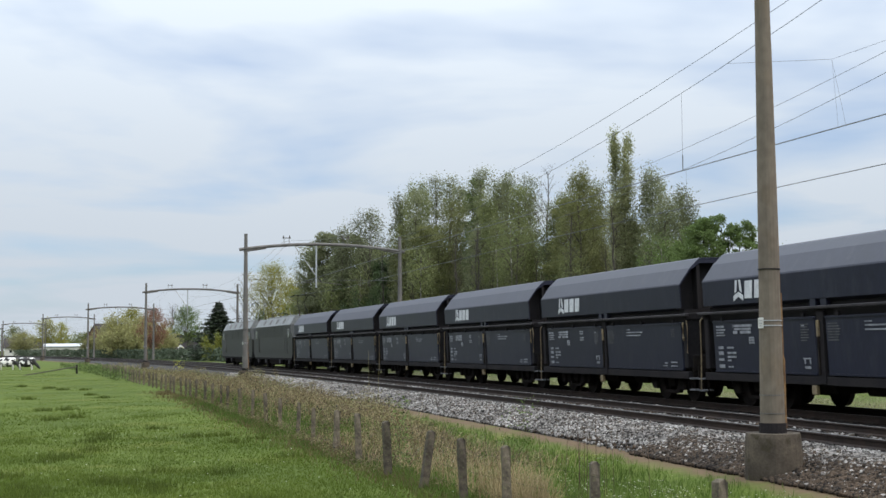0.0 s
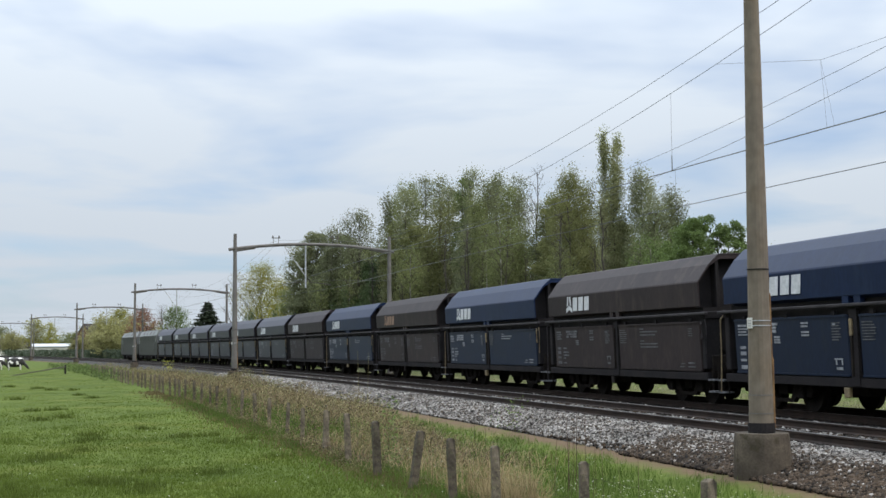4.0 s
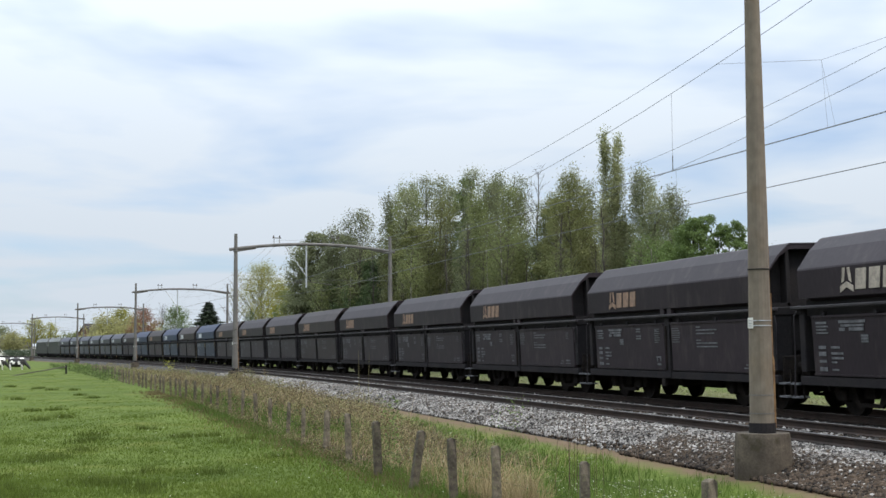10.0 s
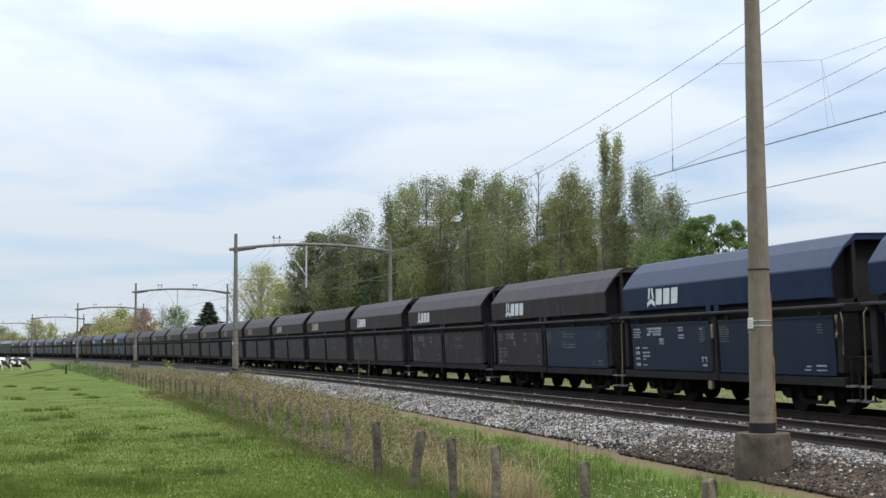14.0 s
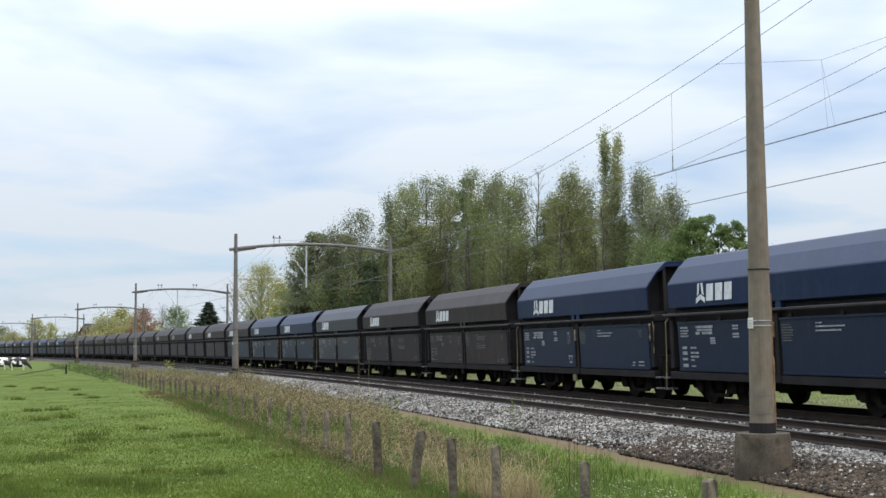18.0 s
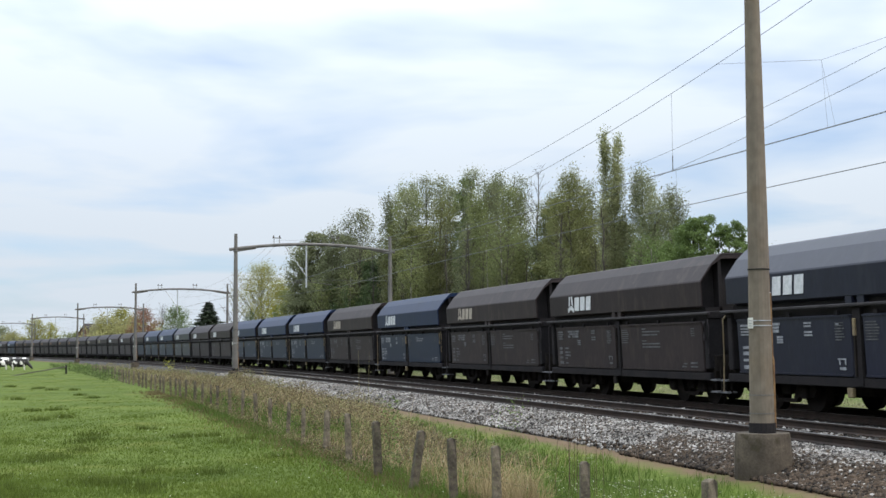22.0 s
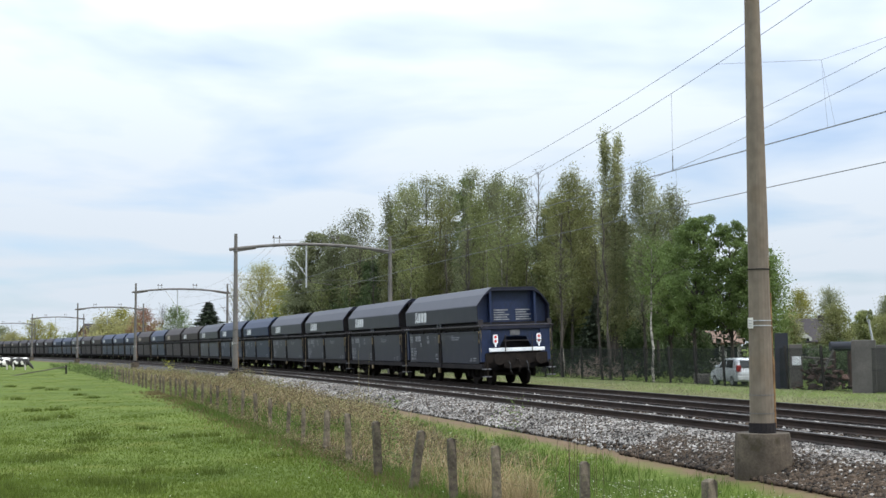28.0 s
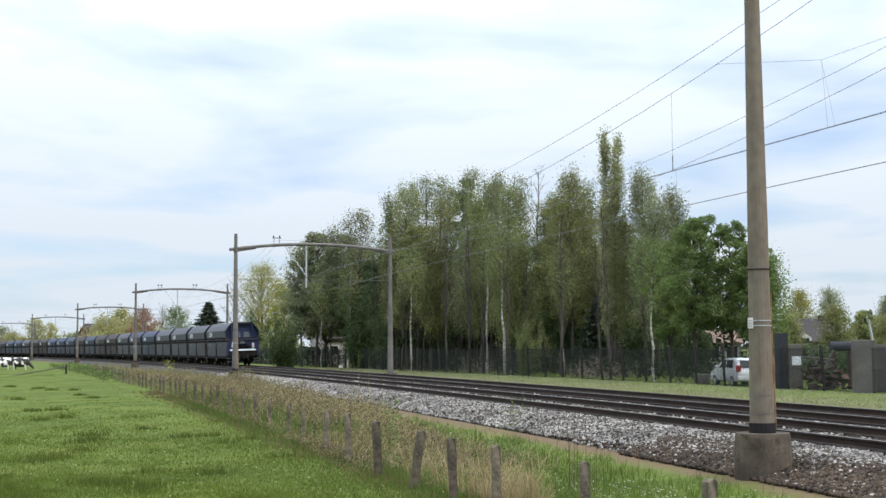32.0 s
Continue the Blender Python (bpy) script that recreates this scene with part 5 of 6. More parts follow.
# ---- field fence: short weathered posts with wire ----
def field_fence():
    th = thing("field_fence", "old pasture fence of short weathered posts with thin wire", "fence")
    spots = [(0.9, 10.95), (3.7, 11.2), (6.4, 11.45), (8.1, 11.6), (10.2, 11.7), (12.4, 11.82), (15.2, 11.80), (17.8, 11.80), (20.3, 11.9), (23.6, 11.75), (27.2, 11.7), (30.2, 11.7), (33.6, 11.7), (37.0, 11.7), (40.5, 11.75)]
    s = 40.5
    while s < 118:
        s += 2.1 + 0.7 * RNG.rand()
        spots.append((s, 11.75 + 0.9 * min(1, (s - 40) / 40) + 0.12 * (RNG.rand() - 0.5)))
    shapes = []
    for k in range(6):
        bm = bmesh.new()
        w, d = 0.056 + 0.014 * RNG.rand(), 0.050 + 0.012 * RNG.rand()
        h = 0.95 + 0.06 * RNG.rand()
        prism(bm, [(-w, -0.25), (w, -0.25), (w * 0.92, h - 0.03), (w * 0.55, h), (-w * 0.55, h), (-w * 0.92, h - 0.03)], -d, d)
        for v in bm.verts:
            if v.co.z > h - 0.01:
                v.co.y *= 0.45
        bmesh.ops.subdivide_edges(bm, edges=[e for e in bm.edges if abs(e.verts[0].co.z - e.verts[1].co.z) > 0.5], cuts=3)
        for v in bm.verts:
            v.co += Vector((RNG.rand() - 0.5, RNG.rand() - 0.5, 0)) * 0.014
        bmesh.ops.recalc_face_normals(bm, faces=bm.faces)
        me = bpy.data.meshes.new("post")
        bm.to_mesh(me)
        bm.free()
        me.materials.append(M["concrete_post"])
        shapes.append(me)
    tops = []
    for i, (s, left) in enumerate(spots):
        ob = new("post", shapes[i % 6])
        ob.parent = th
        lean = (RNG.rand() - 0.5) * 0.10 + (0.10 if i == 4 else 0)
        ob.matrix_world = Matrix.Translation(on_line(s, left, -0.80)) @ Euler(((RNG.rand() - 0.5) * 0.08, lean, -heading(s) + (RNG.rand() - 0.5) * 0.5)).to_matrix().to_4x4()
        if s > 20:
            ob.scale = (0.85, 0.90, 0.94)
        tops.append(on_line(s, left, 0))
    for z in (-0.02, -0.30, -0.55):
        bm = bmesh.new()
        tube(bm, [p + Vector((-0.06, 0, z + 0.02 * (RNG.rand() - 0.5))) for p in tops], 0.0016, 0.0016, 4)
        part("wire", bm, M["rail"], th)
    # leaning rail and end post far down the field
    g = thing("field_gate", "sagging wooden rail leaning on a dark end post", "gate")
    a = Vector((-36.8, 127.8, -0.8))
    bm = bmesh.new()
    tube(bm, [a + Vector((0, 0, -0.2)), a + Vector((0, 0, 0.85))], 0.10, 0.09, 8)
    part("end_post", bm, M["fence_post"], g)
    bm = bmesh.new()
    tube(bm, [a + Vector((0, 0, 0.70)), a + Vector((-1.6, -4, 0.30)), a + Vector((-3.2, -7, -0.05))], 0.06, 0.05, 6)
    part("fallen_rail", bm, M["bark"], g)


field_fence()


# ---- far fence with wire mesh ----
def far_fence_left(s):
    return -10.7 - 2.6 * max(0.0, min(1.0, (96.0 - s) / 62.0))


def far_fence():
    th = thing("mesh_fence", "dark wire mesh fence on leaning posts before the trees", "fence")
    s = 22.0
    spots = []
    while s < 175:
        spots.append(s)
        s += 2.62
    bm0 = bmesh.new()
    box(bm0, -0.05, 0.05, -0.05, 0.05, -0.3, 1.95, bevel=0.012)
    me = bpy.data.meshes.new("post")
    bm0.to_mesh(me)
    bm0.free()
    me.materials.append(M["fence_post"])
    for i, s in enumerate(spots):
        ob = new("post", me)
        ob.parent = th
        ob.matrix_world = Matrix.Translation(on_line(s, far_fence_left(s), -0.45)) @ Euler((-0.10 + 0.05 * (RNG.rand() - 0.5), 0.03 * (RNG.rand() - 0.5), -heading(s))).to_matrix().to_4x4()
        if i:
            s0, n = spots[i - 1], 60
            v, f = [], []
            for k in range(n):
                for e in (-1, 1):
                    a = s0 + 2.62 * (k + 0.5) / n
                    run = 1.75 * 0.45 * e
                    p, q = on_line(a, far_fence_left(a), -0.42), on_line(a + run, far_fence_left(a + run), 1.36)
                    w = (on_line(a + 1, far_fence_left(a + 1)) - on_line(a, far_fence_left(a))).normalized() * 0.0055
                    b = len(v)
                    v += [p - w, p + w, q + w, q - w]
                    f.append((b, b + 1, b + 2, b + 3))
            panel = new("mesh_panel", mesh_of("mesh_panel", v, f, M["fence_wire"]))
            panel.parent = th
    for z in (1.36, 0.5, -0.35):
        bm = bmesh.new()
        tube(bm, [on_line(s, far_fence_left(s), z) for s in spots], 0.010, 0.010, 4)
        part("tension_wire", bm, M["fence_wire"], th)
    sg = thing("line_marker", "small white marker board by the far track", "marker", m=line_pose(101, -7.0, -0.42))
    part("board", B(-0.18, 0.18, -0.015, 0.015, 0.22, 0.46, bevel=0.008), M["plaster"], sg)
    part("stake", B(-0.03, 0.03, 0.016, 0.05, -0.2, 0.42), M["fence_post"], sg)


far_fence()


# ---- trees ----
def wood_tubes(paths):
    bm = bmesh.new()
    for pts, r0, r1, sides in paths:
        tube(bm, pts, r0, r1, sides)
    return bm


def tree_shape(kind, seed):
    """Paths of the wood and places of leaf clumps for a tree 10 m high."""
    r = random.Random(seed)
    paths, clumps = [], []

    def wig(a):
        return r.uniform(-a, a)

    def limb(p, d, length, r0, level, leafy, droop=0.0, sides=4):
        pts = [p]
        q = p.copy()
        v = d.normalized()
        n = 4
        for i in range(n):
            v = (v + Vector((wig(0.22), wig(0.22), wig(0.15) - droop * (i + 1) / n + (0.06 if not droop else 0)))).normalized()
            q = q + v * length / n
            pts.append(q.copy())
        paths.append((pts, r0, r0 * 0.3, sides))
        if level:
            for i in range(1, n + 1):
                for _ in range(2 if level > 1 else r.choice((1, 2))):
                    side = Vector((wig(1), wig(1), wig(0.7) + (0.25 if not droop else -0.3)))
                    limb(pts[i], (v * 0.6 + side), length * r.uniform(0.35, 0.55), r0 * 0.45, level - 1, leafy, droop, 3)
        if leafy and level <= 1:
            for i in range(1, n + 1):
                clumps.append((pts[i], leafy * r.uniform(0.7, 1.3)))

    if kind == "conifer":
        paths.append(([Vector((wig(0.05), wig(0.05), z)) for z in (-0.2, 3, 6, 9.8)], 0.16, 0.02, 6))
        for i in range(90):
            z = 0.6 + 9.0 * (i / 90)
            a = i * 2.4
            length = 2.3 * (1 - z / 9.9) ** 1.1 * r.uniform(0.7, 1.12)
            d = Vector((math.cos(a), math.sin(a), -0.25))
            p = Vector((0, 0, z))
            paths.append(([p, p + d * length], 0.03, 0.01, 3))
            for k in range(5):
                clumps.append((p + d * length * (0.3 + 0.17 * k), 0.34 - 0.027 * z))
        return paths, clumps
    for i in range(12):                          # shrub
        a = i * 0.55
        limb(Vector((wig(2.2), wig(2.2), -0.3)), Vector((math.cos(a) * 0.5, math.sin(a) * 0.5, r.uniform(0.5, 1.6))), r.uniform(3, 8.5), 0.07, 1, 0.9)
    return paths, clumps


LEAVES = {"conifer": (26, 0.16), "shrub": (40, 0.30)}
SHAPES = {}


def tree_meshes(kind, leaf, variant):
    key = (kind, leaf, variant)
    if key in SHAPES:
        return SHAPES[key]
    paths, clumps = tree_shape(kind, variant * 31 + len(kind))
    wk = ("wood", kind, variant)
    if wk not in SHAPES:
        bm = wood_tubes(paths)
        me = bpy.data.meshes.new("trunk")
        bm.to_mesh(me)
        bm.free()
        me.materials.append(M["bark"])
        SHAPES[wk] = me
    leaves = None
    if clumps:
        per, size = LEAVES[kind]
        c = np.array([p for p, _ in clumps]).repeat(per, 0)
        sg = np.array([w for _, w in clumps]).repeat(per)
        n = len(c)
        off = RNG.normal(size=(n, 3)) * sg[:, None] * 0.52
        q = np.array([(-0.5, -0.28, 0), (0.55, 0, 0.04), (-0.3, 0.48, -0.04)])
        v = np.einsum("nij,kj->nki", turned(n), q) * (size * 1.15 * (0.6 + 0.8 * RNG.rand(n)))[:, None, None] + (c + off)[:, None, :]
        leaves = fast_mesh("crown", v.reshape(-1, 3), np.arange(3)[None] + 3 * np.arange(n)[:, None], M[leaf])
    SHAPES[key] = (SHAPES[wk], leaves)
    return SHAPES[key]


def grown_tree(kind, leaf, height, radius, away, seed, pale):
    """Wood and crown, in metres, of one tree that bears its crown on spreading limbs."""
    r = random.Random(seed)
    low = {"birch": 0.27, "thin": 0.27, "bare": 0.38, "broad": 0.30, "poplar": 0.1}[kind] * height
    if pale:
        low = 0.66 * height

    def wig(a):
        return r.uniform(-a, a)
    lean = (wig(0.03), wig(0.03))
    trunk = [Vector((lean[0] * z + wig(0.10), lean[1] * z + wig(0.10), z)) for z in (-0.3 + (height * 0.95 + 0.3) * f / 7 for f in range(8))]
    bm = tube(bmesh.new(), trunk, 0.0085 * height + (0.05 if kind == "broad" else 0.02), 0.025, 7)
    n_trunk = len(bm.faces)
    clumps = []                                 # centre, spread across, spread along z, leaves

    def on_trunk(z):
        f = max(0.0, min(6.999, (z + 0.3) / (height * 0.95 + 0.3) * 7))
        return trunk[int(f)].lerp(trunk[int(f) + 1], f - int(f))
    n = 0 if kind == "poplar" else int({"birch": 8 if pale else 22, "thin": 24, "bare": 22, "broad": 30 if leaf == "leaf_chestnut" else 15}[kind] + {"broad": 7}.get(kind, 8) * radius)
    size = max(0.085, 0.00092 * away) * (1.15 if kind == "broad" else (0.75 if away > 150 else 1.0))
    share = (0.12 / size) ** 2
    if kind == "poplar":                         # upright leaders with short steep twigs close to them
        for lead, (ox, oy, top) in enumerate(((-0.42, 0.2, 0.97), (0.34, -0.3, 1.0), (0.0, 0.5, 0.93), (0.75, 0.3, 0.70), (-0.85, -0.2, 0.64), (0.1, -0.7, 0.52))):
            foot = Vector((ox * 0.3, oy * 0.3, height * 0.08))
            head = Vector((ox * radius, oy * radius, height * top))
            stem = [foot.lerp(head, f) + Vector((wig(0.05), wig(0.05), 0)) for f in (0, 0.25, 0.5, 0.75, 1.0)]
            tube(bm, stem, 0.06, 0.012, 5)
            for m in range(76):
                f = r.uniform(0.10, 0.99)
                p = foot.lerp(head, f)
                a, out = r.uniform(0, 6.3), radius * 0.55 * min(1.0, 2.6 * (1.03 - f)) * r.uniform(0.3, 1.0)
                e = p + Vector((math.cos(a) * out, math.sin(a) * out, out * 1.9 + 0.1))
                tube(bm, [p, p.lerp(e, 0.5) + Vector((math.cos(a) * out * 0.2, math.sin(a) * out * 0.2, 0)), e], 0.012, 0.005, 3)
                clumps.append((p.lerp(e, r.uniform(0.3, 1.0)), 0.17, 0.32, 62))
    for i in range(n):
        k = (i + r.random()) / n
        wide = radius * max(0.12, math.sin(math.pi * (0.14 + 0.80 * k))) ** 0.75 * r.uniform(0.35, 1.02)
        a = i * 2.4 + wig(0.6)
        z = low + (height - low) * (0.03 + 0.96 * k)
        tip = on_trunk(z) + Vector((math.cos(a) * wide, math.sin(a) * wide, 0))
        tip.z = z
        root = on_trunk(z - wide * {"birch": 0.7, "thin": 1.3, "bare": 1.4, "broad": 0.8}[kind] - 0.2)
        mid = root.lerp(tip, 0.5) + Vector((wig(0.15), wig(0.15), 0.18 * wide))
        tube(bm, [root, mid, tip], 0.012 + 0.018 * wide, 0.008, 4)
        ends = []
        for _ in range({"birch": 5, "thin": 6, "bare": 7, "broad": 4}[kind]):
            q = mid.lerp(tip, r.uniform(0.0, 1.0))
            e = q + Vector((wig(0.55), wig(0.55), r.uniform(-0.1, 0.65))) * (0.6 + 0.25 * wide)
            tube(bm, [q, e], 0.009, 0.005, 3)
            ends.append(e)
        if kind == "birch":
            for e in ends + [tip]:
                drop = r.uniform(0.35, 1.25)
                clumps.append((e - Vector((0, 0, drop * 0.45)), 0.22, 0.20 + drop * 0.36, 12 if pale else 52))
        elif kind == "thin":
            for e in ends:
                if r.random() < 0.75:
                    clumps.append((e, 0.28 + 0.05 * radius, 0.24 + 0.04 * radius, 28 + 9 * radius))
        elif kind == "broad":
            big = r.uniform(0.42, 0.72) * (0.55 + 0.24 * radius) * (0.72 if leaf == "leaf_chestnut" else 1.0)
            clumps.append((tip, big, big * 0.75, int(420 * big * big / 0.5)))
            for e in ends[:3]:
                clumps.append((e, big * 0.55, big * 0.45, int(150 * big * big / 0.5)))
    bm.faces.ensure_lookup_table()
    for f in bm.faces[n_trunk:]:
        f.material_index = 1
    wood = bpy.data.meshes.new("trunk")
    bm.to_mesh(wood)
    bm.free()
    wood.materials.append(M["birch_bark"] if pale else M["bark"])
    wood.materials.append(M["bark"])
    if not clumps:
        return wood, None
    per = np.array([max(3, int(c[3] * share)) for c in clumps])
    c = np.array([tuple(c[0]) for c in clumps]).repeat(per, 0)
    across, along_z = np.array([c[1] for c in clumps]).repeat(per), np.array([c[2] for c in clumps]).repeat(per)
    m = len(c)
    off = RNG.normal(size=(m, 3))
    if kind == "broad":                          # leaves sit towards the outside of a lobe
        off = off / np.linalg.norm(off, axis=1)[:, None] * (0.35 + 0.75 * RNG.rand(m) ** 0.7)[:, None]
    off = off * np.stack([across, across, along_z], -1)
    q = np.array([(-0.5, -0.28, 0), (0.55, 0, 0.04), (-0.3, 0.48, -0.04)])
    v = np.einsum("nij,kj->nki", turned(m), q) * (size * 1.15 * (0.6 + 0.8 * RNG.rand(m)))[:, None, None] + (c + off)[:, None, :]
    return wood, fast_mesh("crown", v.reshape(-1, 3), np.arange(3)[None] + 3 * np.arange(m)[:, None], M[leaf])


HALF_WIDTH = {"conifer": 2.2, "shrub": 5.5}
WORDS = {"thin": ("slim tree just coming into leaf", "tree"), "birch": ("slender birch with thin drooping spring leaves", "birch tree"), "broad": ("broad tree in young spring leaf", "tree"), "poplar": ("tall narrow poplar with sparse young leaves", "poplar tree"),
         "conifer": ("dark pointed conifer with dense needles", "conifer"), "shrub": ("dense shrub under the trees", "shrub"), "bare": ("bare tree with thin branching twigs", "tree")}
TINT = {"leaf_chestnut": "deep green", "leaf_grey": "grey-green", "leaf_birch": "mid-green", "leaf_olive": "olive", "leaf_green": "fresh green", "leaf_yellow": "yellow-green", "leaf_red": "copper red", "needle": "dark green", "hedge": "dark green", "leaf_willow": "pale yellow-green", "leaf_haze": "pale olive", "leaf_poplar": "pale olive"}


def plant(kind, leaf, x, y, height, radius, i, pale=False):
    name = {"thin": "slim_tree", "birch": "birch_tree", "broad": "broadleaf_tree", "poplar": "poplar_tree", "conifer": "conifer_tree", "shrub": "shrub", "bare": "bare_tree"}[kind]
    k = h = 1.0
    if kind in HALF_WIDTH:
        wood, leaves = tree_meshes(kind, leaf, i % 2)
        h = height / {"shrub": 9.0, "conifer": 9.9}[kind]
        k = max(radius / HALF_WIDTH[kind] * {"conifer": 2.2}.get(kind, 1.1), 0.32 * h)
    else:
        wood, leaves = grown_tree(kind, leaf, height, radius, math.hypot(x, y), 100 + i, pale)
    label = WORDS[kind][0] + ", " + TINT[leaf] + " crown" if kind not in ("bare", "conifer") else WORDS[kind][0]
    if pale:
        label = "slender birch with a bare white stem and thin leaves"
    th = thing(name, label, WORDS[kind][1], m=Matrix.Translation((x, y, -0.45)) @ Euler((0, 0, i * 1.7)).to_matrix().to_4x4() @ Matrix.Diagonal((k, k, h, 1)))
    new("trunk", wood).parent = th
    if leaves:
        new("crown", leaves).parent = th


# kind, leaves, x, y, height, half width
GROVE = [
    ("thin", "leaf_grey", -15.0, 138, 12.5, 2.0),
    ("broad", "leaf_grey", -13.2, 136, 13.8, 3.1),
    ("thin", "leaf_grey", -11.4, 132, 14.0, 2.1),
    ("thin", "leaf_grey", -8.3, 130, 15.3, 3.0),
    ("broad", "leaf_grey", -10.0, 134, 13.3, 3.5),
    ("broad", "leaf_birch", -7.6, 136, 12.3, 3.0),
    ("broad", "leaf_birch", -12.8, 142, 11.0, 4.6),
    ("birch", "leaf_grey", -4.7, 120, 16.0, 1.6),
    ("birch", "leaf_birch", -2.7, 118, 16.9, 2.6),
    ("broad", "leaf_olive", -2.2, 112, 12.3, 2.8),
    ("thin", "leaf_grey", -1.3, 120, 17.7, 1.4),
    ("thin", "leaf_olive", -0.4, 110, 14.1, 1.8),
    ("thin", "leaf_grey", -0.1, 118, 17.4, 1.1),
    ("broad", "leaf_green", 1.4, 117, 17.0, 2.1),
    ("thin", "leaf_grey", 2.9, 114, 17.6, 1.5),
    ("thin", "leaf_birch", 4.0, 112, 16.8, 1.4),
    ("birch", "leaf_grey", 4.8, 110, 16.1, 2.2),
    ("thin", "leaf_birch", 6.5, 116, 17.1, 1.7),
    ("birch", "leaf_birch", 5.2, 94, 9.7, 2.2),
    ("thin", "leaf_grey", 2.0, 106, 11.8, 2.0),
    ("bare", "leaf_grey", 7.5, 104, 16.7, 1.5),
]
# kind, leaves, x, y, height, half width
GROVE_EAST = [
    ("broad", "leaf_chestnut", 14.6, 76, 9.3, 2.0),
    ("broad", "leaf_chestnut", 16.5, 75, 8.8, 2.1),
    ("broad", "leaf_chestnut", 17.2, 73, 7.4, 1.6),
    ("broad", "leaf_chestnut", 13.7, 79, 7.9, 1.6),
    ("thin", "leaf_grey", 0.8, 112, 15.8, 1.3),
    ("thin", "leaf_grey", 3.5, 106, 15.0, 1.2),
    ("thin", "leaf_birch", 5.4, 108, 15.2, 1.2),
    ("thin", "leaf_grey", 6.9, 110, 15.0, 1.3),
    ("thin", "leaf_birch", 8.3, 100, 13.6, 1.1),
    ("birch", "leaf_birch", 2.9, 104, 13.9, 1.6),
    ("thin", "leaf_grey", -3.2, 114, 15.5, 1.3),
    ("thin", "leaf_olive", -4.2, 116, 12.8, 1.5),
    ("thin", "leaf_olive", -1.1, 108, 11.1, 1.6),
    ("thin", "leaf_birch", 7.6, 100, 12.5, 1.6),
    ("birch", "leaf_olive", 9.3, 94, 14.6, 2.4),
    ("broad", "leaf_olive", 8.5, 98, 13.1, 1.7),
    ("birch", "leaf_olive", 10.7, 96, 13.9, 1.8),
    ("broad", "leaf_olive", 10.2, 100, 12.1, 2.4),
    ("poplar", "leaf_poplar", 11.2, 86, 16.2, 1.05),
    ("birch", "leaf_grey", 13.3, 86, 13.5, 1.9),
    ("birch", "leaf_grey", 14.9, 86, 12.0, 1.6),
    ("broad", "leaf_olive", 13.0, 92, 10.4, 1.7),
    ("thin", "leaf_grey", 13.7, 84, 11.1, 1.3),
    ("thin", "leaf_green", 17.6, 70, 6.5, 0.7),
    ("broad", "hedge", 14.0, 96, 8.7, 2.5),
    ("broad", "hedge", 12.9, 108, 9.6, 2.8),
    ("broad", "hedge", 8.5, 112, 10.4, 3.5),
    ("broad", "leaf_birch", 6.1, 122, 11.7, 3.1),
    ("broad", "hedge", -4.7, 128, 11.7, 4.0),
    ("broad", "hedge", -8.3, 134, 10.4, 4.2),
    ("broad", "leaf_birch", 0.9, 126, 11.0, 4.0),
]
# birches whose pale stems show before the wood
PALE_STEMS = [
    ("birch", "leaf_birch", -2.6, 104, 9.9, 1.4),
    ("birch", "leaf_birch", 3.3, 98, 11.1, 1.2),
    ("birch", "leaf_birch", 4.3, 92, 10.9, 1.4),
    ("birch", "leaf_birch", 7.6, 84, 8.3, 1.2),
    ("birch", "leaf_green", 11.1, 70, 7.6, 1.4),
    ("birch", "leaf_birch", -9.2, 126, 9.9, 1.5),
    ("birch", "leaf_birch", -12.1, 130, 8.5, 1.4),
]
# kind, leaves, x, y, height, half width
UNDERGROWTH = [
    ("shrub", "hedge", -15.6, 128, 4.6, 2.0),
    ("shrub", "hedge", -7.6, 122, 6.5, 2.0),
    ("shrub", "hedge", -4.8, 118, 4.8, 2.0),
    ("shrub", "hedge", -1.3, 118, 4.3, 2.8),
    ("shrub", "leaf_olive", 7.6, 104, 2.6, 1.6),
    ("shrub", "hedge", 9.5, 98, 5.1, 1.9),
    ("conifer", "needle", 10.8, 92, 5.7, 1.2),
    ("shrub", "hedge", 13.8, 90, 4.0, 1.9),
    ("shrub", "hedge", 15.2, 82, 3.8, 1.4),
    ("broad", "leaf_birch", 4.9, 132, 10.2, 3.4),
    ("broad", "leaf_birch", -4.8, 132, 9.7, 3.4),
    ("broad", "hedge", 2.1, 134, 9.8, 3.5),
    ("broad", "hedge", 10.7, 126, 9.8, 3.3),
    ("broad", "hedge", 14.9, 116, 8.6, 3.0),
    ("broad", "hedge", 17.6, 108, 8.6, 2.6),
    ("shrub", "leaf_birch", 5.6, 90, 3.1, 1.0),
]
# kind, leaves, x, y, height, half width
FAR_LEFT = [
    ("thin", "leaf_willow", -27.7, 200, 14.8, 5.2),
    ("bare", "leaf_yellow", -32.8, 205, 14.2, 3.1),
    ("thin", "leaf_willow", -23.4, 190, 11.6, 3.7),
    ("shrub", "hedge", -26.8, 180, 5.6, 2.4),
    ("conifer", "needle", -38.6, 215, 9.9, 3.1),
    ("shrub", "leaf_yellow", -36.4, 205, 3.7, 2.5),
    ("thin", "leaf_green", -61.6, 300, 11.5, 4.9),
    ("bare", "leaf_grey", -67.0, 310, 13.1, 3.4),
    ("thin", "leaf_red", -62.0, 270, 10.1, 4.0),
    ("thin", "leaf_willow", -73.9, 300, 10.9, 5.8),
    ("thin", "leaf_haze", -78.4, 300, 9.0, 4.5),
    ("thin", "leaf_haze", -68.9, 290, 9.3, 4.4),
]
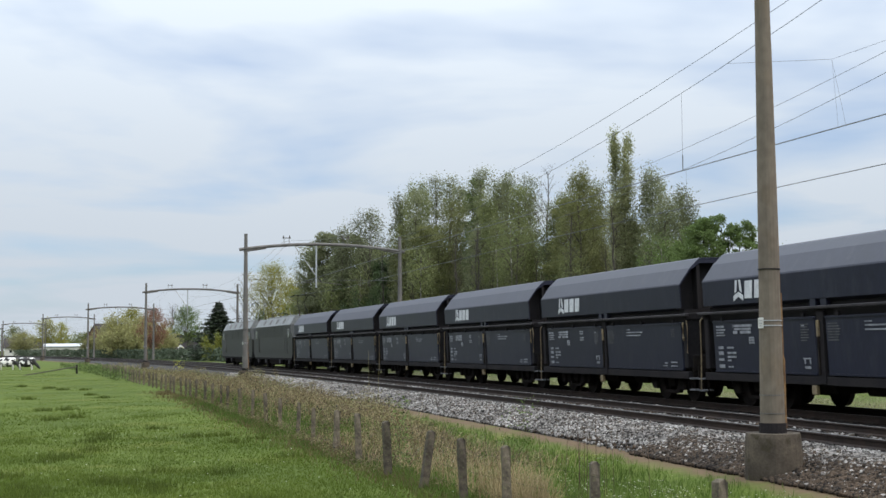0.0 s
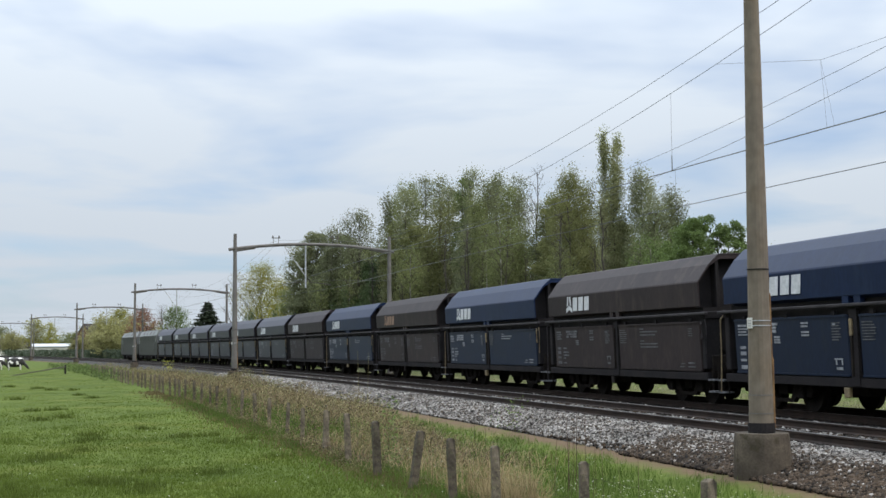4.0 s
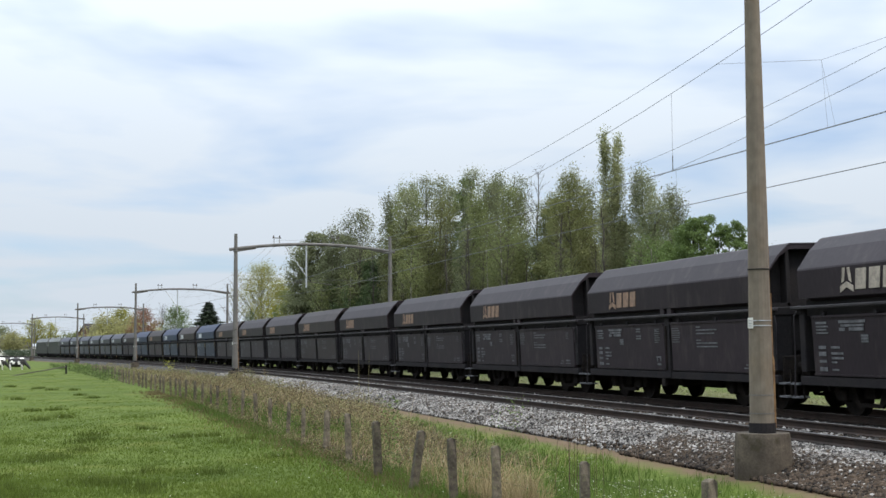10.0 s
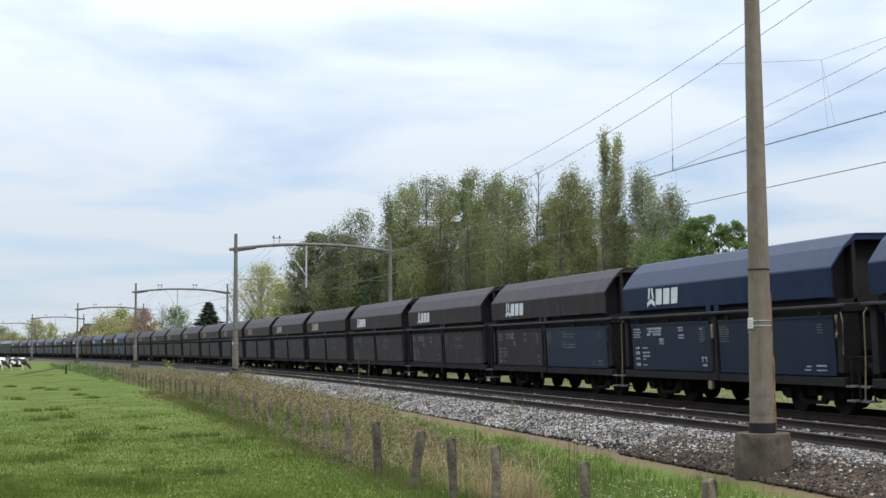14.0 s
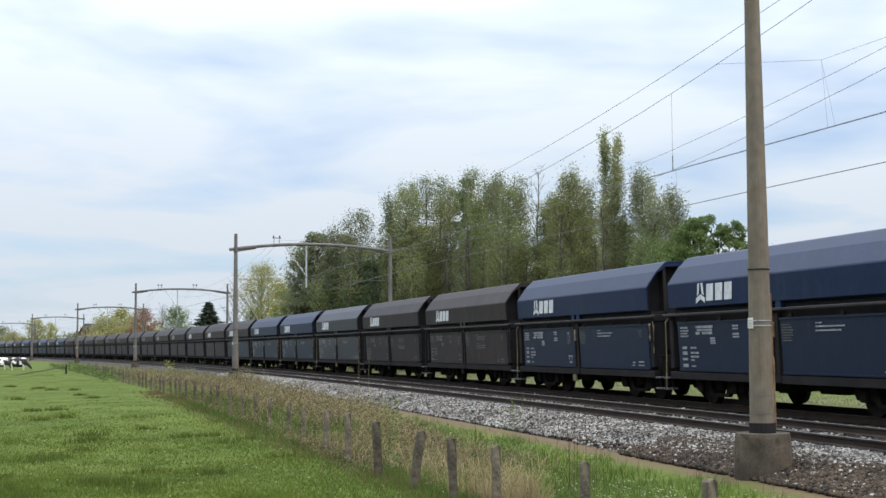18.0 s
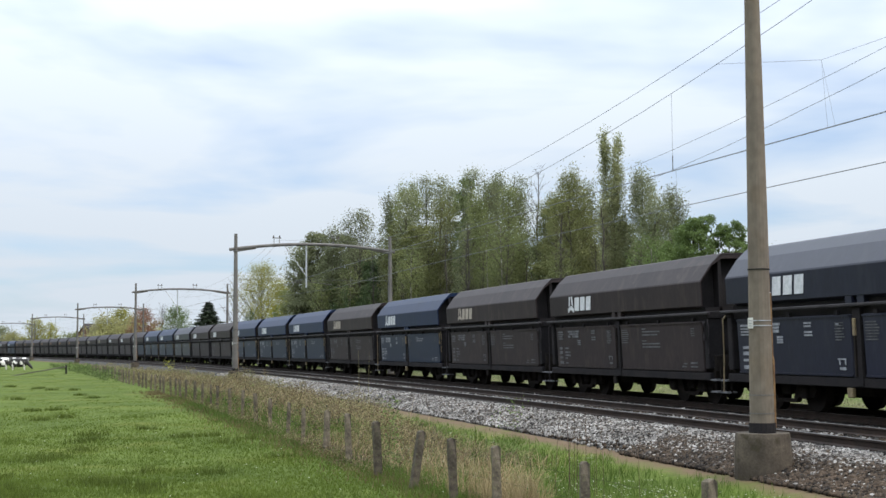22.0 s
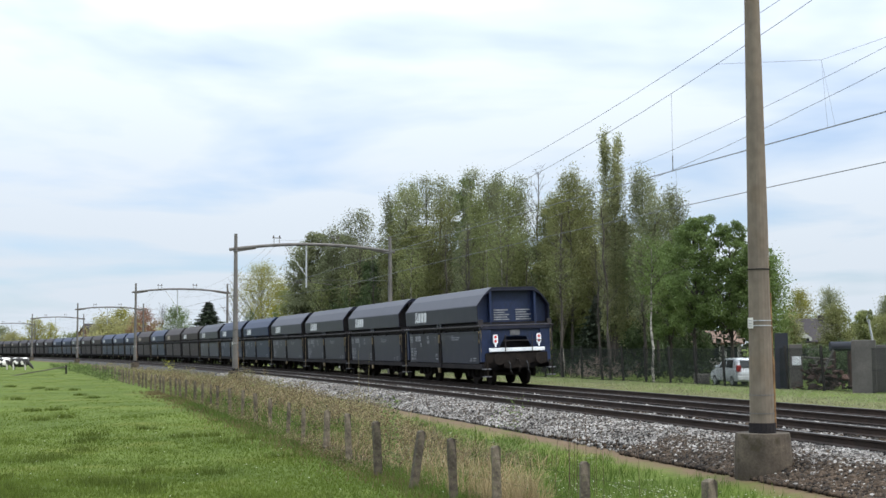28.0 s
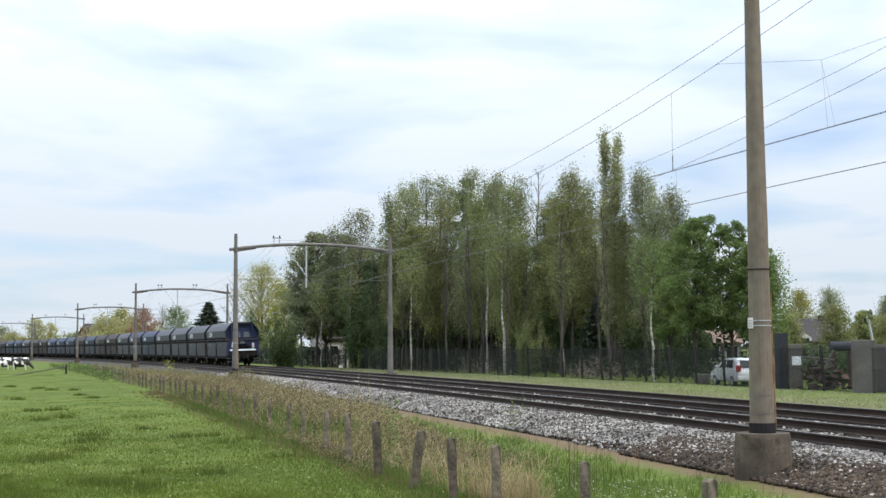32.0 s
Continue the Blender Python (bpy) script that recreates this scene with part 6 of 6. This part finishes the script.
# kind, leaves, x, y, height, half width
FAR_LEFT_LOW = [
    ("thin", "leaf_willow", -131.1, 420, 11.4, 5.1),
    ("thin", "leaf_willow", -126.0, 420, 10.6, 3.4),
    ("thin", "leaf_haze", -145.3, 440, 7.7, 6.7),
    ("thin", "leaf_birch", -130.1, 460, 7.8, 6.0),
    ("thin", "leaf_grey", -175.1, 520, 11.0, 6.7),
    ("shrub", "leaf_haze", -73.1, 292, 7.9, 6.9),
    ("shrub", "leaf_haze", -64.7, 280, 7.3, 5.4),
    ("shrub", "leaf_willow", -37.0, 212, 3.4, 1.6),
    ("shrub", "leaf_haze", -88.3, 330, 6.2, 5.0),
    ("shrub", "leaf_green", -29.1, 190, 3.4, 3.3),
    ("shrub", "leaf_birch", -22.9, 180, 4.1, 3.5),
]
# kind, leaves, x, y, height, half width
FAR_RIGHT = [
    ("thin", "leaf_willow", 40.9, 150, 8.0, 2.3),
    ("thin", "leaf_grey", 45.9, 155, 8.4, 1.9),
    ("thin", "leaf_olive", 34.9, 116, 5.1, 1.5),
    ("broad", "leaf_birch", 48.3, 150, 5.7, 1.8),
    ("thin", "leaf_olive", 31.8, 120, 4.5, 1.1),
    ("thin", "leaf_grey", 50.7, 150, 7.1, 1.0),
    ("thin", "leaf_olive", 42.0, 125, 4.3, 1.2),
    ("shrub", "leaf_birch", 27.0, 104, 2.6, 0.9),
    ("shrub", "hedge", 31.0, 100, 1.9, 1.6),
    ("shrub", "hedge", 19.6, 66, 1.7, 2.0),
    ("shrub", "hedge", 23.6, 72, 1.7, 2.0),
]
# slim dark stems that stand between the leafy trees
pick = random.Random(17)
STEMS = [("bare", "leaf_grey", x + pick.uniform(-0.4, 0.4), 118 - 2.3 * max(0, x + 6) + pick.uniform(-6, 6), pick.uniform(7.5, 11.5), 0.7) for x in (-6.5, -5, -3.6, -1.5, 0.2, 1.6, 2.4, 3.3, 4.1, 5.6, 6.2, 7.1, 8.0, 9.8, 10.4, 12.2)]
for i, row in enumerate(PALE_STEMS):
    plant(*row, 300 + i, True)
for i, row in enumerate(GROVE + GROVE_EAST + UNDERGROWTH + FAR_LEFT + FAR_LEFT_LOW + FAR_RIGHT + STEMS):
    plant(*row, i)


# ---- hedge and wood edge: leaf masses nobody could count ----
def leaf_mass(name, n, place, size, material, label, category):
    """place(n) gives x, y, z arrays."""
    x, y, z = place(n)
    q = np.array([(-0.55, -0.3, 0), (0.6, 0, 0.04), (-0.3, 0.52, -0.04)])
    v = np.einsum("nij,kj->nki", turned(n), q) * (size * (0.6 + 0.8 * RNG.rand(n)))[:, None, None] + np.stack([x, y, z], -1)[:, None, :]
    tagged(new(name, fast_mesh(name, v.reshape(-1, 3), np.arange(3)[None] + 3 * np.arange(n)[:, None], material)), label, category, kind="stuff")


def along(s0, s1, l0, l1, z1, rag, seed):
    def place(n):
        s, left = s0 + (s1 - s0) * RNG.rand(n), l0 + (l1 - l0) * RNG.rand(n)
        x, y = line_xy(s, left)
        top = np.array([z1 * (1 + rag * noise.noise(Vector((a * 0.16, seed, b * 0.16)))) for a, b in zip(s, left)])
        return x, y, -0.45 + (top + 0.45) * RNG.rand(n) ** 0.8
    return place


leaf_mass("hedge", 16000, along(122, 420, -12.5, -10.6, 1.5, 0.35, 1), 0.34, M["needle"], "long dark green hedge beside the line", "hedge")
leaf_mass("woodland_undergrowth", 52000, along(95, 215, -46, -34, 8.0, 0.6, 2), 0.36, M["hedge"], "dark undergrowth at the back of the wood", "undergrowth")
# dark leaf masses standing in for the shade between trunks and on the floor
leaf_mass("woodland_understorey", 48000, along(78, 160, -34, -25, 8.0, 0.9, 12), 0.30, M["shade_leaf"], "understorey leaves darkened for the shade inside the wood", "undergrowth")
leaf_mass("woodland_undergrowth", 9000, along(50, 140, -24, -14, 0.5, 1.2, 3), 0.2, M["shade_leaf"], "low plants darkened for the shade on the woodland floor", "undergrowth")
leaf_mass("far_trees", 9000, along(330, 620, -75, -45, 6.0, 0.6, 4), 0.75, M["leaf_birch"], "distant belt of trees beyond the curve", "trees")
leaf_mass("far_trees", 9000, along(440, 900, 40, 80, 7.0, 0.6, 5), 0.9, M["leaf_olive"], "distant trees past the end of the meadow", "trees")
leaf_mass("far_trees", 9000, along(60, 260, -190, -150, 6.0, 0.7, 6), 0.7, M["leaf_birch"], "distant garden greenery behind the houses", "trees")


def belt(n):
    # unseen trees beside and behind the camera, added to darken the wagon sides
    t = RNG.rand(n)
    x = -64 + 8 * RNG.rand(n) + 60 * np.clip(0.35 - t, 0, 1)
    y = -90 + 205 * t
    top = np.array([17 * (1 + 0.4 * noise.noise(Vector((0, a * 0.09, 7)))) for a in y])
    return x, y, -0.8 + top * RNG.rand(n) ** 0.8


# out of view: holds low sky light and reflections off the train
leaf_mass("meadow_trees", 16000, belt, 1.2, M["hedge"], "unseen belt of trees added to block low sky light", "trees")


# ---- houses ----
def house(name, label, x, y, turn, w, d, eaves, ridge, wall_m, roof_m, windows=3, gable=False, ground_at=-0.45):
    th = thing(name, label, "house", m=Matrix.Translation((x, y, ground_at)) @ Euler((0, 0, radians(turn))).to_matrix().to_4x4())
    bm = prism(bmesh.new(), [(-d / 2, -0.3), (d / 2, -0.3), (d / 2, eaves), (0, ridge - 0.12), (-d / 2, eaves)], -w / 2, w / 2, axis="x")
    wall = part("wall", bm, wall_m, th)
    for e in (-1, 1):
        o = 0.35
        k = (ridge - eaves) / (d / 2)
        q = [(0, ridge), (e * (d / 2 + o), eaves - k * o), (e * (d / 2 + o), eaves - k * o + 0.14), (0, ridge + 0.16)]
        part("roof_slope", prism(bmesh.new(), q if e < 0 else q[::-1], -w / 2 - 0.3, w / 2 + 0.3, axis="x"), roof_m, th)
    if ridge > 3.5:
        part("chimney", B(w * 0.22 - 0.3, w * 0.22 + 0.3, -0.3, 0.3, ridge - 0.5, ridge + 0.45, bevel=0.03), M["tile_dark"], th)
    for e in (-1, 1):
        for i in range(windows):
            cx = -w / 2 + w * (i + 0.5) / windows
            win = part("window", B(cx - 0.55, cx + 0.55, min(e * d / 2, e * (d / 2 + 0.05)), max(e * d / 2, e * (d / 2 + 0.05)), eaves * 0.35, eaves * 0.35 + 1.2, bevel=0.02), M["plaster"], th)
            part("pane", B(cx - 0.45, cx + 0.45, min(e * (d / 2 + 0.045), e * (d / 2 + 0.06)), max(e * (d / 2 + 0.045), e * (d / 2 + 0.06)), eaves * 0.35 + 0.1, eaves * 0.35 + 1.1), M["glass"], win)
    if gable:
        g = part("dormer", prism(bmesh.new(), [(-1.5, eaves - 0.4), (-0.1, eaves - 0.4), (-0.1, eaves + 0.2), (-0.8, eaves + 0.75), (-1.5, eaves + 0.2)], -d / 2 - 0.25, -d / 2 + 1.4), M["plaster"], th)
        part("dormer_window", B(-1.25, -0.35, -d / 2 - 0.29, -d / 2 - 0.24, eaves - 0.25, eaves + 0.2), M["glass"], g)
    return th


house("house", "small house with dark tiled roof and white dormer", 34.9, 124, -14, 3.8, 5.0, 2.4, 4.3, M["render_grey"], M["tile_dark"], 2, True)
house("house", "low house with orange tiled roof behind the trees", 23.4, 114, -10, 4.6, 5.0, 2.2, 3.1, M["render_grey"], M["tile_red"], 3)
house("house", "grey rendered house half hidden in the wood", -12.3, 152, 20, 5.0, 6.0, 3.2, 5.4, M["render_grey"], M["tile_dark"], 2)
house("house", "red brick house with steep dark roof", -101, 382, 60, 10.0, 8.0, 5.0, 9.4, M["brick"], M["tile_dark"], 3)
house("house", "grey roofed house with white gable beside the line", -62.6, 300, 25, 8.0, 7.0, 2.2, 5.0, M["render_grey"], M["tile_dark"], 2, True)
house("shed", "long low pale shed with flat grey roof", -115, 402, 16, 21.0, 9.0, 3.0, 3.8, M["plaster"], M["galvanised"], 5)
house("house", "yellowish plastered house far down the line", -150, 455, 20, 12, 8, 3.0, 6.0, M["plaster"], M["tile_dark"], 3)


# ---- the yard behind the far fence ----
def yard():
    for x, y, w, h, t, turn in ((16.72, 52.2, 0.94, 2.15, 0.30, -18), (17.78, 53.4, 1.0, 1.95, 0.28, -18), (18.9, 54.4, 1.0, 2.0, 0.28, -20), (13.0, 66.2, 0.8, 0.55, 0.5, -10)):
        th = thing("concrete_slab" if h > 1 else "concrete_block", "weathered grey precast concrete slab standing on edge" if h > 1 else "low weathered grey concrete block on the ground", "concrete slab",
                   "stacked slabs" if h > 1 else "", m=Matrix.Translation((x, y, -0.45)) @ Euler((0, 0, radians(turn))).to_matrix().to_4x4())
        part("slab", B(-w / 2, w / 2, -t / 2, t / 2, -0.05, h, bevel=0.02), M["slab"], th)
        if h > 1:
            part("rib", B(-w / 2 + 0.05, -w / 2 + 0.15, -t / 2 - 0.05, -t / 2, 0.0, h - 0.05), M["slab"], th)
    th = thing("sheet_stack", "dark upright metal sheets leaning together", "scrap metal", m=Matrix.Translation((15.0, 58.2, -0.45)) @ Euler((0, 0, radians(-10))).to_matrix().to_4x4())
    for k in range(4):
        part("sheet", B(-0.30 + 0.03 * k, 0.28, -0.1 + k * 0.08, -0.06 + k * 0.08, -0.02, 2.5 - 0.12 * k, bevel=0.005), M["tarp"], th)
    th = thing("steel_panel", "grey steel panel with a white board on it", "panel", m=Matrix.Translation((16.0, 59.6, -0.45)))
    part("panel", B(-0.3, 0.3, -0.03, 0.03, -0.02, 2.0, bevel=0.008), M["slab"], th)
    part("board", B(-0.18, 0.22, -0.06, -0.031, 1.05, 1.45, bevel=0.005), M["white_beam"], th, "small white board")
    # heap of rusty parts
    th = thing("scrap_heap", "heap of rusty beams and old machine parts", "scrap heap", m=Matrix.Translation((16.3, 56.6, -0.45)))
    r = random.Random(5)
    for k in range(70):
        w, d, h = r.uniform(0.06, 0.42), r.uniform(0.08, 0.4), r.uniform(0.03, 0.16)
        bm = B(-w / 2, w / 2, -d / 2, d / 2, -h / 2, h / 2, bevel=0.015)
        px = r.gauss(0.1, 0.55)
        top = max(0.15, 1.35 - abs(px) * 0.8)
        bmesh.ops.transform(bm, matrix=pose(px, r.gauss(0, 0.35), r.uniform(0.05, top), r.uniform(-40, 40), r.uniform(-40, 40), r.uniform(0, 180)), verts=bm.verts)
        part("scrap_piece", bm, M["rust"], th)
    for a, b in (((-0.9, 0, 0.9), (0.1, 0, 0.35)), ((-0.25, -0.3, 0.35), (0.45, -0.3, 1.75)), ((-0.25, -0.3, 0.40), (-0.65, -0.3, 0.95)), ((-0.5, 0.1, 1.2), (0.2, 0, 0.3)), ((-0.7, 0.2, 1.45), (0.6, 0.2, 1.3))):
        part("beam", tube(bmesh.new(), [a, b], 0.05, 0.05, 6), M["slab"] if b[2] > 1 else M["rust"], th)
    th = thing("old_tank", "dark rusty tank lying on a steel stand", "tank", m=Matrix.Translation((17.75, 58.5, -0.45)))
    part("barrel", tube(bmesh.new(), [(-0.5, 0, 1.9), (-0.46, 0, 1.9), (0.46, 0, 1.9), (0.5, 0, 1.9)], 0.21, 0.21, 16), M["tarp"], th)
    for x in (-0.35, 0.35):
        part("leg", B(x - 0.05, x + 0.05, -0.15, 0.15, -0.05, 1.68), M["rust"], th)
    th = thing("yard_post", "slanting pale steel post in the yard", "post", m=Matrix.Translation((18.15, 55.0, -0.45)))
    part("shaft", tube(bmesh.new(), [(0, 0, -0.1), (-0.05, 0, 1.6), (-0.28, 0, 3.0)], 0.05, 0.045, 8), M["galvanised"], th)


yard()


# ---- car ----
def car():
    th = thing("car", "small silver hatchback parked behind the fence", "car", m=line_pose(46.6, -14.15, -0.47) @ Euler((0, 0, radians(-9))).to_matrix().to_4x4() @ Matrix.Diagonal((1, 1, 0.94, 1)))
    side = [(-1.85, 0.30), (-1.88, 0.75), (-1.80, 0.95), (-1.62, 1.38), (-1.30, 1.47), (-0.2, 1.48), (0.25, 1.40), (0.85, 0.98), (1.65, 0.82), (1.86, 0.65), (1.88, 0.32)]
    bm = prism(bmesh.new(), side, -0.80, 0.80, axis="x")
    for v in bm.verts:
        if v.co.z > 1.0:
            v.co.x *= 0.86
    bmesh.ops.bevel(bm, geom=list(bm.edges), offset=0.035, segments=2, affect="EDGES")
    body = part("body", bm, M["car_paint"], th)
    for sx in (-1, 1):
        for y0, y1, y2, y3 in ((-0.30, 0.62, 0.20, -0.30), (-1.25, -0.38, -0.38, -1.20)):
            bm = bmesh.new()
            vs = [bm.verts.new(p) for p in ((sx * 0.797, y0, 0.98), (sx * 0.797, y1, 0.98), (sx * 0.708, y2, 1.38), (sx * 0.708, y3, 1.38))]
            bm.faces.new(vs)
            bmesh.ops.solidify(bm, geom=bm.faces[:], thickness=-0.012)
            part("side_window", bm, M["glass"], body)
        part("tail_light", B(sx * 0.70 - 0.10, sx * 0.70 + 0.10, -1.90, -1.76, 0.78, 1.12, bevel=0.02), M["tail_light"], body)
        part("headlight", B(sx * 0.58 - 0.16, sx * 0.58 + 0.16, 1.70, 1.86, 0.60, 0.76, bevel=0.03), M["plaster"], body)
        part("mirror", B(sx * 0.90 - 0.08, sx * 0.90 + 0.08, 0.55, 0.68, 0.95, 1.08, bevel=0.03), M["car_paint"], body)
        for y in (-1.18, 1.20):
            wh = part("wheel", disc(bmesh.new(), (sx * 0.72, y, 0.29), (1, 0, 0), 0.29, 0.18, 20), M["rubber"], th)
            part("hub_cap", disc(bmesh.new(), (sx * 0.815, y, 0.29), (1, 0, 0), 0.18, 0.02, 16), M["galvanised"], wh)
    part("rear_window", prism(bmesh.new(), [(-1.80, 1.0), (-1.65, 1.34), (-1.67, 1.36), (-1.83, 1.0)], -0.58, 0.58, axis="x"), M["glass"], body)
    part("bumper", B(-0.78, 0.78, -1.93, -1.82, 0.35, 0.58, bevel=0.03), M["car_paint"], body)


car()


# ---- cows ----
HIDE = {k: mat("black_and_white_hide", (0.70, 0.67, 0.62), (0.014, 0.012, 0.011), scale=1.7, fine=30, rough=0.8, bump=0.1, contrast=(k, k + 0.02)) for k in (0.44, 0.50)}


def loft(bm, rings, sides=14):
    """Rings of (y, z, half width, half height) joined into a closed body."""
    made_rings = []
    for y, z, w, h in rings:
        made_rings.append([bm.verts.new((w * math.cos(a), y, z + h * math.sin(a))) for a in (2 * math.pi * k / sides for k in range(sides))])
    for a, b in zip(made_rings, made_rings[1:]):
        for k in range(sides):
            bm.faces.new((a[k], a[(k + 1) % sides], b[(k + 1) % sides], b[k]))
    bm.faces.new(made_rings[0])
    bm.faces.new(made_rings[-1][::-1])
    for f in bm.faces:
        f.smooth = True
    return bm


def cow(label, head_low, hide):
    th = thing("cow", label, "cow", "grazing cows")
    part("body", loft(bmesh.new(), [(-0.98, 1.04, 0.05, 0.12), (-0.92, 0.98, 0.27, 0.43), (-0.62, 0.92, 0.37, 0.55), (-0.15, 0.88, 0.43, 0.59), (0.32, 0.90, 0.41, 0.57), (0.70, 0.96, 0.34, 0.50), (0.90, 1.03, 0.24, 0.38)]), hide, th)
    neck = [(0.72, 1.06, 0.22, 0.38), (1.00, 0.82, 0.17, 0.33), (1.18, 0.56, 0.14, 0.26)] if head_low else [(0.85, 1.12, 0.16, 0.22), (1.15, 1.22, 0.13, 0.17), (1.38, 1.30, 0.12, 0.13)]
    part("neck", loft(bmesh.new(), neck), M["black_coat"], th)
    ey, ez = neck[-1][0], neck[-1][1]
    dz = -0.42 if head_low else -0.12
    head = part("head", loft(bmesh.new(), [(ey - 0.05, ez + 0.02, 0.11, 0.24), (ey + 0.10, ez + dz * 0.2, 0.14, 0.26), (ey + 0.25, ez + dz * 0.55, 0.11, 0.20), (ey + 0.36, ez + dz * 0.85, 0.09, 0.13)]), M["black_coat"], th)
    for sx in (-1, 1):
        part("ear", box(bmesh.new(), sx * 0.22 - 0.09, sx * 0.22 + 0.09, ey - 0.02, ey + 0.02, ez + 0.02, ez + 0.10, bevel=0.02), M["black_coat"], head)
        for y in (-0.72, 0.60):
            bm = bmesh.new()
            tube(bm, [(sx * 0.22, y, 0.98), (sx * 0.21, y - 0.03, 0.50), (sx * 0.20, y, 0.02)], 0.15, 0.06, 10)
            part("leg", bm, M["white_coat"], th)
    part("udder", loft(bmesh.new(), [(-0.72, 0.68, 0.05, 0.05), (-0.55, 0.64, 0.17, 0.14), (-0.32, 0.68, 0.12, 0.10)]), M["white_coat"], th)
    part("tail", tube(bmesh.new(), [(0, -0.92, 1.32), (0, -1.02, 1.0), (0, -0.99, 0.55)], 0.035, 0.05, 6), M["black_coat"], th)
    return th


COW_1, COW_2 = cow("black and white cow grazing with lowered head", True, HIDE[0.44]), cow("mostly white spotted cow walking across the meadow", True, HIDE[0.50])


# ---- brushwood by the far fence ----
def brush_pile(s, left, w, h, n, seed):
    r = random.Random(seed)
    th = thing("brush_pile", "heap of pinkish dry brushwood behind the mesh fence", "brushwood", "brush heaps", m=line_pose(s, left, -0.45))
    for k in range(n):
        x, y = r.gauss(0, w * 0.3), r.gauss(0, w * 0.45)
        a, up = r.uniform(0, 6.3), r.uniform(0.2, 1.0)
        ln = r.uniform(0.4, 1.0) * h
        p = Vector((x, y, -0.05))
        d = Vector((math.cos(a) * 0.8, math.sin(a) * 0.8, up)).normalized()
        bm = tube(bmesh.new(), [p, p + d * ln * 0.5 + Vector((0, 0, 0.15)), p + d * ln + Vector((0, 0, 0.1))], 0.03, 0.012, 4)
        for j in range(4):
            q = p + d * ln * r.uniform(0.3, 1)
            e = Vector((r.uniform(-1, 1), r.uniform(-1, 1), r.uniform(0, 1))).normalized()
            tube(bm, [q, q + e * 0.35 * h * r.random()], 0.018, 0.008, 3)
        part("branch", bm, M["twig"], th)


brush_pile(66, -15.5, 3.2, 2.0, 60, 1)
brush_pile(87, -15.0, 2.6, 1.9, 40, 2)
brush_pile(101, -14.0, 2.2, 1.7, 30, 3)


# ---- what moves ----
def motions():
    times = [2.0 * k for k in range(17)]
    for ob, behind in TRAIN:
        walk(ob, [(t, line_pose(joint_at(t) - behind, 0, 0, CANT)) for t in times])
    def graze(x, y, turn):
        return Matrix.Translation((x, y, -0.80)) @ Euler((0, 0, radians(turn))).to_matrix().to_4x4()
    walk(COW_1, [(0.0, graze(-50.75, 155.5, -80)), (8.0, graze(-50.65, 155.5, -80)), (16.0, graze(-50.48, 155.5, -81)), (24.0, graze(-50.3, 155.5, -79)), (32.0, graze(-50.2, 155.5, -80))])
    walk(COW_2, [(0.0, graze(-53.35, 156.5, -74)), (8.0, graze(-53.3, 156.5, -75)), (14.0, graze(-53.3, 156.5, -75)), (17.0, graze(-53.05, 156.4, -76)), (25.0, graze(-52.75, 156.3, -76)), (32.0, graze(-52.5, 156.2, -75))])


motions()
